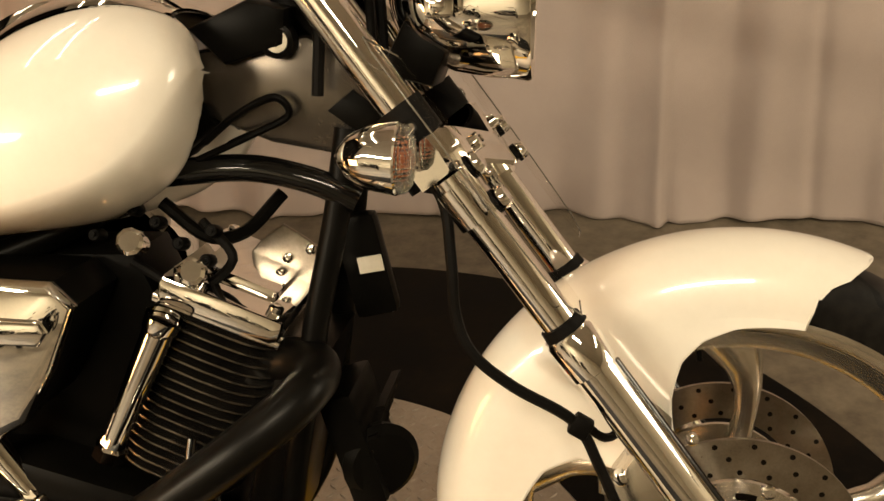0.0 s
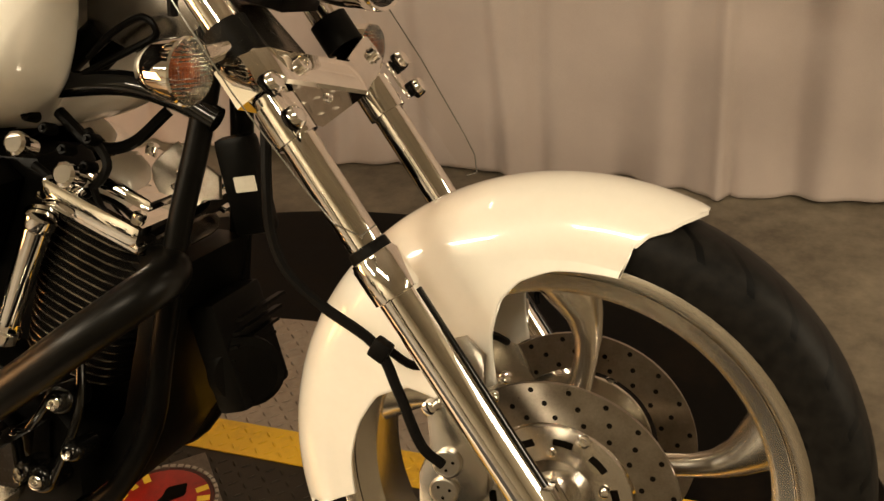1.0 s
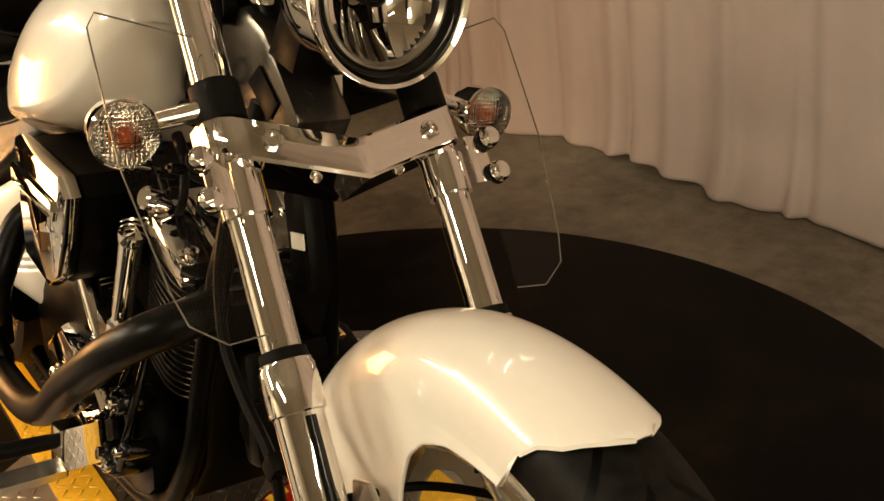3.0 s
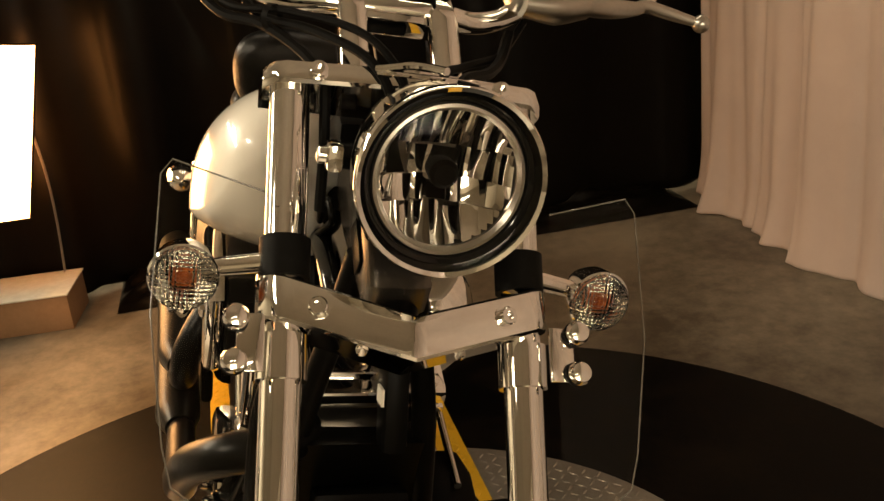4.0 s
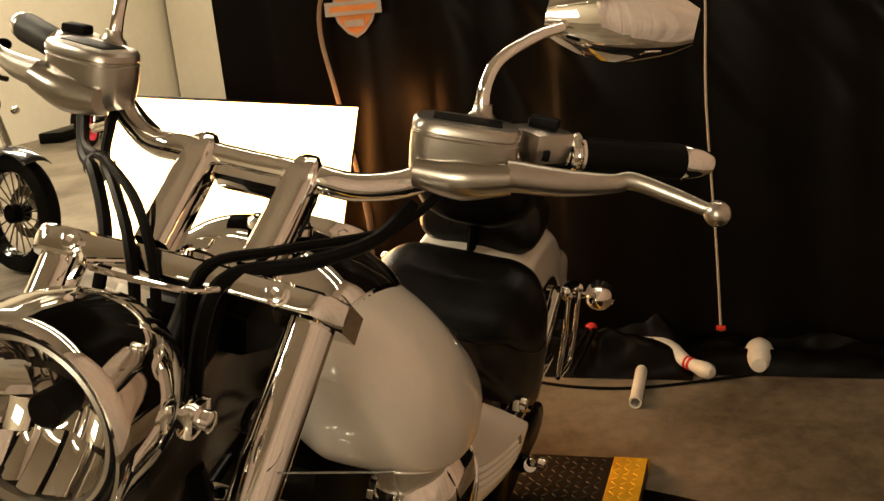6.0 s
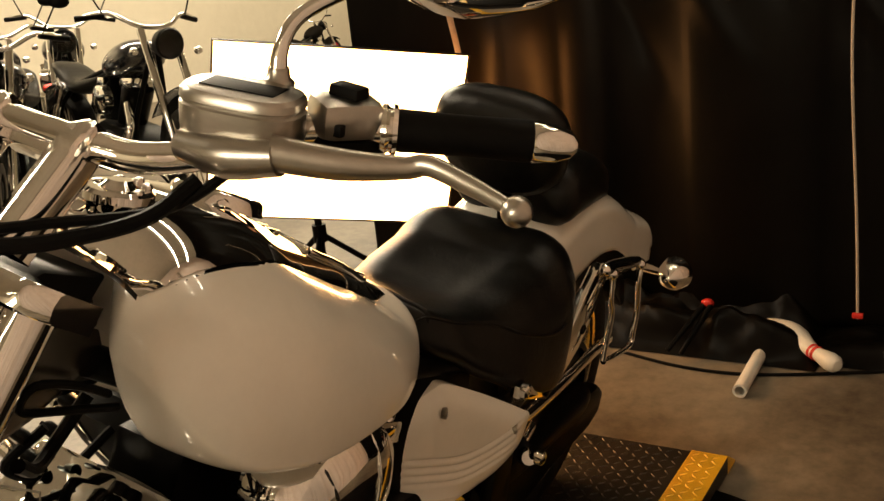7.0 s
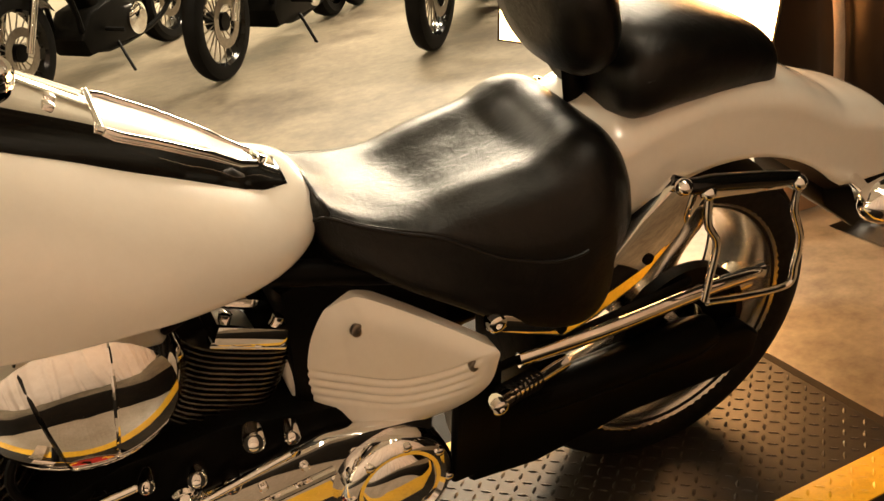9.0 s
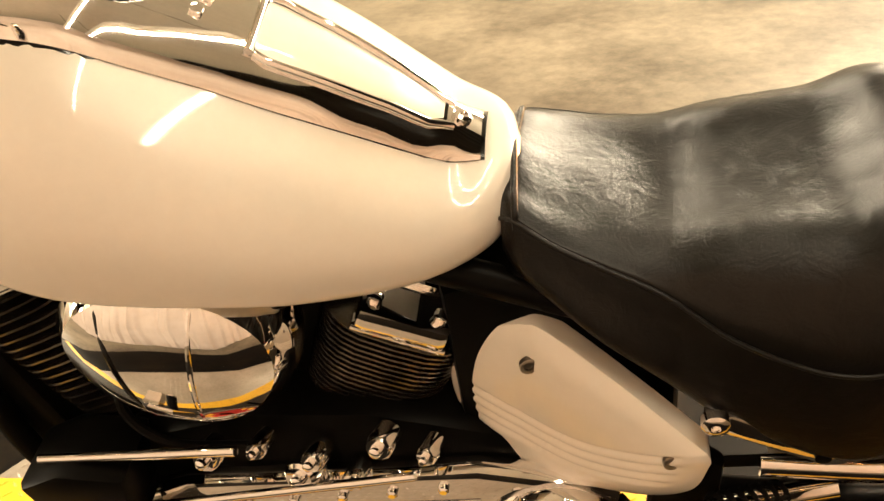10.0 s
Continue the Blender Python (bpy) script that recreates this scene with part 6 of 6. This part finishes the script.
def pin(m, label):
    """A bowling pin along its own z, with two red neck bands."""
    prof = [(0, 0), (0, 0.026), (0.004, 0.029), (0.05, 0.042), (0.10, 0.0535), (0.13, 0.0555), (0.17, 0.050), (0.21, 0.036), (0.25, 0.0245), (0.275, 0.0225), (0.30, 0.026), (0.335, 0.0315), (0.36, 0.029), (0.375, 0.018), (0.38, 0)]
    prof = [(0.85 * h, 0.85 * r) for h, r in prof]
    p = thing("bowling_pin", label, "bowling pin", m, "bowling pins on the floor")
    part("body", lathe(prof, (0, 0, 0), (0, 0, 1), 32), PVC, p)
    for h in (0.214, 0.2295):
        part("band", lathe([(h - 0.005, 0.0191), (h - 0.0042, 0.0223), (h + 0.0042, 0.0214), (h + 0.005, 0.0187)], (0, 0, 0), (0, 0, 1), 28), RED, p, "red neck band")


def lying(base, head, z):
    return look((base[0], base[1], z), (head[0], head[1], z - 0.012)) @ pose(0, 0, 0, 180, 0, 0)


pin(lying((-1.975, 0.325), (-1.757, 0.565), FLOOR_Z + 0.0445), "white bowling pin with red bands lying on the floor")
pin(lying((-1.827, 0.698), (-2.12, 0.700), FLOOR_Z + 0.034), "white bowling pin lying with its base outwards")

tube = thing("plastic_pipe", "short white plastic pipe with a dark clamp lying on concrete", "pipe")
part("pipe", lathe([(0, 0.014), (0, 0.019), (0.335, 0.019), (0.335, 0.014)], (-1.553, 0.348, FLOOR_Z + 0.0195), (-1, -0.03, 0), 24, closed=True), PVC, tube)
part("clamp", lathe([(0.25, 0.0192), (0.25, 0.0215), (0.262, 0.0215), (0.262, 0.0192)], (-1.553, 0.348, FLOOR_Z + 0.0195), (-1, -0.03, 0), 24), SATIN, tube)


def heap(name, x0, x1, y0, y1, height, seed, material, label, category):
    rnd = random.Random(seed)
    off = [rnd.uniform(0, 50) for _ in range(2)]
    grid = []
    for i in range(25):
        row = []
        for j in range(61):
            u, v = i / 24, j / 60
            x, y = x0 + (x1 - x0) * u, y0 + (y1 - y0) * v
            edge = min(1.0, 4.5 * min(u, 1 - u)) * min(1.0, 7 * min(v, 1 - v))
            n = noise.fractal(Vector((x * 6 + off[0], y * 2.6, off[1])), 0.9, 2.0, 4)
            ridge = abs(noise.noise(Vector((x * 11 + y * 3, y * 4 + off[0], 2))))
            row.append((x, y, FLOOR_Z + 0.003 + height * edge * max(0.02, 0.55 + 0.55 * n - 0.35 * ridge)))
        grid.append(row)
    return solo(name, sheet(grid), material, label, category, smooth_deg=70)


heap("crumpled_cloth", -2.10, -1.77, -0.45, 0.50, 0.20, 3, DRAPE, "crumpled black cloth heaped at the foot of the backdrop", "cloth")
heap("crumpled_cloth", -2.16, -1.82, 0.40, 1.72, 0.09, 8, DRAPE, "flat crumpled black cloth at the foot of the backdrop", "cloth")
clip = thing("clamp", "black spring clamp with a red tip on the crumpled cloth", "clamp")
part("jaw", rod((-1.84, 0.17, 0.10), (-1.70, 0.10, 0.0), 0.009, 0.007, 10), SATIN, clip)
part("jaw", rod((-1.84, 0.19, 0.10), (-1.73, 0.13, -0.02), 0.009, 0.007, 10), SATIN, clip)
part("tip", ball((-1.845, 0.18, 0.105), (0.014, 0.02, 0.014), u=12, v=8), RED, clip, "red rubber tip")


def floor_cable(points, r, material, label):
    return solo("cable", sweep(curve_through([(x, y, FLOOR_Z + r) for x, y in points], 8), r, 8), material, label, "cable", group="cables on the floor")


floor_cable([(-1.74, -0.05), (-1.69, 0.15), (-1.70, 0.35), (-1.80, 0.62), (-1.95, 0.95)], 0.005, RUBBER, "thin black cable trailing over the concrete")
floor_cable([(-1.78, -1.45), (-1.82, -1.28), (-1.75, -1.10), (-1.9, -0.95)], 0.006, SIGN_YELLOW, "yellow cable lying by the tripod")
floor_cable([(-2.538, -2.393), (-2.662, -2.412), (-2.518, -2.208), (-2.235, -1.896)], 0.004, STRAP, "thin tan cable curving over the concrete")

# strap, cord and emblem on the backdrop
solo("hanging_strap", sweep(curve_through([(-1.955, -0.50, 1.95), (-1.955, -0.60, 1.4), (-1.955, -0.69, 1.15), (-1.955, -0.655, 0.86), (-1.955, -0.60, 0.45), (-1.955, -0.615, 0.08), (-1.94, -0.64, FLOOR_Z + 0.01)], 6), 0.020, 8, flat=0.12), STRAP, "beige webbing strap hanging down the backdrop", "strap")
cord = thing("pull_cord", "thin pale cord with a paper tag hanging down the backdrop", "cord")
part("line", sweep(curve_through([(-1.95, 0.55, 2.0), (-1.945, 0.562, 1.2), (-1.945, 0.556, 0.8), (-1.94, 0.575, 0.35), (-1.94, 0.582, 0.06)], 8), 0.0042, 6), STRAP, cord)
part("tag", block((-1.93, 0.62, 0.045), (0.003, 0.055, 0.028), m=pose(14, 0, 0)), LABEL, cord, "white paper tag")
part("red_clip", block((-1.935, 0.583, 0.072), (0.016, 0.03, 0.014), 0.003), RED, cord)
shield = thing("shield_emblem", "orange and grey shield-shaped emblem on black cloth", "emblem", pose(-1.945, -0.557, 1.165))
line = [(0.0, -0.085), (0.03, -0.07), (0.062, -0.035), (0.075, 0.0), (0.07, 0.05), (0.085, 0.085), (0.05, 0.10), (0.0, 0.115), (-0.05, 0.10), (-0.085, 0.085), (-0.07, 0.05), (-0.075, 0.0), (-0.062, -0.035), (-0.03, -0.07)]


def emblem_plate(k, x):
    bm = slab([(a * k, b * k) for a, b in line], 0.0, 0.003)
    bmesh.ops.transform(bm, matrix=pose(x, 0, 0, 0, 0, 90) , verts=bm.verts)
    return bm


part("border", emblem_plate(1.0, 0.0), GREYPRINT, shield)
part("field", emblem_plate(0.86, 0.003), ORANGE, shield)
part("bar", block((0.0075, 0, 0.012), (0.003, 0.20, 0.045)), GREYPRINT, shield, "grey bar")
part("lettering_bar", block((0.0095, 0, 0.012), (0.0015, 0.165, 0.018)), ORANGE, shield, "orange bar")
part("lettering_bar", block((0.0075, 0, -0.038), (0.0015, 0.07, 0.022)), GREYPRINT, shield, "grey bar")

carton = thing("carton", "low brown cardboard box lying behind the lamp stand", "box", pose(-1.86, -0.83, FLOOR_Z, 0, 0, 84))
part("body", block((0, 0, 0.06), (0.52, 0.24, 0.12), 0.003), CARTON, carton)
part("lid", block((0, 0, 0.123), (0.53, 0.25, 0.006), 0.002), LABEL, carton, "pale lid")
bits = thing("work_glove", "crumpled pale work glove lying by the tripod", "glove", pose(-1.80, -0.99, FLOOR_Z, 0, 0, 25))
part("palm", ball((0, 0, 0.018), (0.06, 0.04, 0.018)), PVC, bits)
for k in range(4):
    part("finger", sweep([(0.04, -0.03 + 0.02 * k, 0.016), (0.10 + 0.012 * (k % 2), -0.035 + 0.024 * k, 0.012)], [0.012, 0.009], 8), PVC, bits)
wedge = solo("door_wedge", slab([(-0.045, 0), (0.035, 0), (0.035, 0.024), (-0.045, 0.008)], -0.014, 0.014, 0.003), RED, "small red plastic wedge at the curtain's hem", "wedge", pose(0.075, 1.80, FLOOR_Z, 0, 0, 60))

# Housing and stand of the added front lamp, out of view.
lamp_stand = thing("added_lamp_stand", "unseen black box lamp on a stand, added before the motorcycle", "lamp", pose(3.45, 0.2, FLOOR_Z, 0, 0, 0))
part("housing", block((0.06, 0, 1.47), (0.10, 1.16, 0.76), 0.02, m=pose(0, 0, 0, 0, -12, 0)), SATIN, lamp_stand)
part("pole", rod((0.12, 0, 0.0), (0.12, 0, 1.40), 0.016, 0.014, 12), SATIN, lamp_stand)
part("base", lathe([(0, 0), (0, 0.24), (0.02, 0.24), (0.03, 0.05), (0.03, 0)], (0.12, 0, 0), (0, 0, 1), 32), SATIN, lamp_stand)

# lamp housings on the ceiling; the fourth holds the lamp added by the east wall
for x, y, z, lx, ly in ((0.9, -2.6, 3.02, 1.36, 0.41), (-1.2, 0.55, 2.92, 0.07, 2.06), (-0.75, 0.55, 2.92, 0.07, 2.06), (4.3, 0.3, 3.32, 0.5, 2.1), (-3.4, -4.9, 3.42, 3.5, 0.56), (-7.5, -4.6, 3.52, 4.1, 0.66)):
    f = thing("ceiling_light", "long white ceiling light housing", "lamp", pose(x, y, z), "ceiling lights")
    part("housing", block((0, 0, 0.055), (lx, ly, 0.06), 0.006), PVC, f)
    for s in (-1, 1):
        part("hanger", rod((s * lx * 0.4 * (lx > ly), s * ly * 0.4 * (ly > lx), 0.08), (s * lx * 0.4 * (lx > ly), s * ly * 0.4 * (ly > lx), 3.70 - z), 0.006, None, 8), SATIN, f)


# ---- parked motorcycles in the showroom ----
def parked_bike(paint, rim, label, m, high=False):
    b = thing("parked_motorcycle", label, "motorcycle", m, "parked motorcycles")
    for name, x, r, w in (("front_wheel", 0.78, 0.32, 0.045), ("rear_wheel", -0.78, 0.31, 0.065)):
        wl = part(name, lathe([(-w, r - 0.085), (-w * 1.1, r - 0.04), (-w * 0.8, r - 0.012), (0, r), (w * 0.8, r - 0.012), (w * 1.1, r - 0.04), (w, r - 0.085)], (x, 0, r), (0, 1, 0), 40), RUBBER, b, "black tyred wheel")
        part("rim", lathe([(-w, r - 0.085), (-w * 0.6, r - 0.10), (w * 0.6, r - 0.10), (w, r - 0.085)], (x, 0, r), (0, 1, 0), 40), BLACK if rim is STEEL else rim, wl)
        part("hub", lathe([(-0.05, 0), (-0.05, 0.05), (0.05, 0.05), (0.05, 0)], (x, 0, r), (0, 1, 0), 18), SATIN, wl)
        for k in range(20):
            a = k * math.pi / 10
            part("spoke", rod((x + 0.04 * math.cos(a), 0, r + 0.04 * math.sin(a)), (x + (r - 0.095) * math.cos(a + 0.12), 0, r + (r - 0.095) * math.sin(a + 0.12)), 0.0045, 0.004, 6), rim, wl)
        part("brake_disc", lathe([(0.052, 0.09), (0.052, 0.14), (0.056, 0.14), (0.056, 0.09)], (x, 0, r), (0, 1, 0), 30, closed=True), STEEL, wl)
    part("fuel_tank", loft([oval(x, *v, power=2.3, n=28) for x, v in zip(np.linspace(-0.12, 0.38, 14), spread([(-0.12, 0.03, 0.79, 0.74), (-0.05, 0.10, 0.83, 0.70), (0.1, 0.145, 0.90, 0.69), (0.25, 0.15, 0.93, 0.72), (0.34, 0.11, 0.91, 0.77), (0.38, 0.03, 0.87, 0.82)], np.linspace(-0.12, 0.38, 14)))]), paint, b, smooth_deg=180)
    part("seat", loft([oval(x, *v, power=2.8, n=24) for x, v in zip(np.linspace(-0.85, -0.1, 14), spread([(-0.85, 0.06, 0.80, 0.74), (-0.7, 0.11, 0.79, 0.70), (-0.45, 0.14, 0.70, 0.60), (-0.25, 0.12, 0.71, 0.62), (-0.1, 0.06, 0.74, 0.68)], np.linspace(-0.85, -0.1, 14)))]), LEATHER, b, smooth_deg=180)
    for c, e, r in ((0.78, 40, 0.36), (-0.78, 20, 0.36)):
        g = []
        for a in np.arange(e, e + 105, 7):
            t = radians(a if c < 0 else 150 - (a - e))
            if c < 0:
                t = radians(180 - a)
            g.append([(c + (r - 0.02 * abs(u) ** 2) * math.cos(t), 0.085 * u, 0.32 + (r - 0.03 * abs(u) ** 2) * math.sin(t)) for u in np.linspace(-1, 1, 9)])
        thicken(part("fender", sheet(g), paint, b), 0.004)
    for s in (-1, 1):
        part("fork_leg", rod((0.78, s * 0.10, 0.32), (0.46, s * 0.10, 0.98), 0.024, 0.022, 12), CHROME if not high else SATIN, b)
        part("damper", rod((-0.72, s * 0.14, 0.38), (-0.55, s * 0.14, 0.66), 0.026, None, 12), CHROME, b)
        part("handle_grip", rod((0.33, s * 0.24, 1.06), (0.25, s * 0.38, 1.04), 0.017, None, 10), RUBBER, b)
        mr = part("mirror", rod((0.34, s * 0.26, 1.07), (0.30, s * 0.33, 1.22), 0.005, None, 6), SATIN, b)
        part("mirror_head", ball((0.30, s * 0.35, 1.235), (0.015, 0.055, 0.035), u=12, v=8), SATIN, mr)
        part("turn_signal", ball((0.56, s * 0.20, 0.86), (0.03, 0.024, 0.024), u=12, v=8), CHROME, b)
        part("foot_peg", rod((0.12, s * 0.14, 0.30), (0.12, s * 0.27, 0.30), 0.015, None, 8), RUBBER, b)
    part("handlebar", sweep(curve_through([(0.25, -0.38, 1.04), (0.34, -0.23, 1.07), (0.42, -0.09, 1.0), (0.42, 0.09, 1.0), (0.34, 0.23, 1.07), (0.25, 0.38, 1.04)], 5), 0.013, 10), CHROME, b)
    h = part("headlight", lathe([(-0.12, 0), (-0.11, 0.04), (-0.06, 0.08), (0, 0.088), (0.012, 0.08)], (0.60, 0, 0.90), (1, 0, -0.05), 28), SATIN, b)
    part("lens", lathe([(0.010, 0.08), (0.02, 0.04), (0.022, 0)], (0.60, 0, 0.90), (1, 0, -0.05), 28), LENS, h)
    if high:
        part("fairing", loft([oval(x, *v, power=2.6, n=24) for x, v in zip(np.linspace(0.40, 0.70, 8), spread([(0.40, 0.26, 1.12, 0.84), (0.5, 0.30, 1.18, 0.80), (0.6, 0.22, 1.08, 0.80), (0.70, 0.06, 0.98, 0.86)], np.linspace(0.40, 0.70, 8)))]), paint, b, smooth_deg=180)
    e = part("engine", slab([(-0.30, 0.17), (0.28, 0.17), (0.34, 0.28), (0.22, 0.42), (-0.05, 0.46), (-0.34, 0.38)], -0.13, 0.13, 0.03), SATIN, b, "black engine block")
    for x0, x1 in ((0.08, 0.20), (-0.04, -0.16)):
        part("cylinder", rod((x0, 0, 0.42), (x1, 0, 0.66), 0.085, 0.095, 18), SATIN, e)
        part("rocker_cover", block((x1, 0, 0.68), (0.15, 0.17, 0.06), 0.015), CHROME, e)
    part("round_cover", lathe([(0, 0.10), (0.02, 0.10), (0.035, 0.07), (0.035, 0)], (-0.22, 0.13, 0.29), (0, 1, 0), 28), CHROME, e)
    part("round_cover", lathe([(0, 0.08), (0.02, 0.08), (0.035, 0.05), (0.035, 0)], (0.05, -0.13, 0.32), (0, -1, 0), 28), CHROME, e)
    part("air_cleaner", lathe([(0, 0.09), (0.05, 0.085), (0.06, 0.05), (0.06, 0)], (0.02, -0.12, 0.58), (0, -1, 0), 28), CHROME, e)
    for z in (0.24, 0.32):
        part("exhaust_pipe", sweep(curve_through([(0.24, -0.10, 0.56), (0.34, -0.15, 0.42), (0.2, -0.18, z), (-0.3, -0.18, z - 0.01), (-0.95, -0.19, z + 0.01)], 5), [0.024, 0.024, 0.026, 0.042, 0.042], 12), CHROME if not high else SATIN, b)
    for s in (-1, 1):
        part("frame_tube", sweep(curve_through([(0.42, 0.02 * s, 0.86), (0.33, s * 0.09, 0.5), (0.2, s * 0.10, 0.19), (-0.4, s * 0.10, 0.19), (-0.7, s * 0.10, 0.34), (-0.5, s * 0.10, 0.62), (0.3, s * 0.03, 0.84)], 4), 0.017, 8), SATIN, b)
    part("side_stand", sweep([(0.0, 0.12, 0.20), (0.05, 0.25, 0.02), (0.10, 0.28, 0.006)], 0.010, 8), SATIN, b)
    part("hang_tag", block((0.44, 0.05, 0.98), (0.004, 0.07, 0.13), m=pose(15, -20, 30)), LABEL, b, "white price tag")
    part("tail_lamp", ball((-1.05, 0, 0.62), (0.03, 0.05, 0.03), u=12, v=8), RED, b)
    return b


def stand_at(fx, fy, hx, hy, lean=7):
    """The pose of a parked bike whose front wheel touches the floor at (fx, fy), heading (hx, hy)."""
    a = math.atan2(hy, hx)
    return pose(fx - 0.78 * math.cos(a), fy - 0.78 * math.sin(a), FLOOR_Z, 0, 0, math.degrees(a)) @ pose(0, 0, 0, -lean)


DARKPAINT = surface("dark_metallic_paint", (0.012, 0.012, 0.014), (0.02, 0.02, 0.022), 0.2, coat=0.8)
REDPAINT = surface("dark_red_paint", (0.05, 0.004, 0.003), (0.08, 0.006, 0.004), 0.2, coat=0.8)
dark_bike = parked_bike(DARKPAINT, STEEL, "black parked cruiser motorcycle with chromed engine on concrete", stand_at(-1.0, -4.05, 0.66, 0.75))
copy_thing(dark_bike, stand_at(-2.02, -3.50, 0.68, 0.73))
copy_thing(dark_bike, stand_at(0.02, -4.55, 0.66, 0.75))
copy_thing(dark_bike, stand_at(-3.7, -4.95, 0.60, 0.80))
red_bike = parked_bike(REDPAINT, STEEL, "dark red and black parked cruiser motorcycle on concrete", stand_at(-2.3, -5.4, 0.60, 0.80))
copy_thing(dark_bike, stand_at(-3.0, -4.80, 0.62, 0.78))
copy_thing(dark_bike, stand_at(-3.0, -3.06, 0.25, 0.97))
parked_bike(MAT_BLACK, PINK, "small black parked motorcycle with bright pink wheel rims", stand_at(-8.75, -6.15, -0.985, -0.18) @ Matrix.Scale(0.62, 4))
case_far = thing("floor_case", "long black case lying along the showroom wall", "case", pose(-8.4, -6.75, FLOOR_Z, 0, 0, 5))
part("body", block((0, 0, 0.06), (1.1, 0.3, 0.12), 0.02), SATIN, case_far)
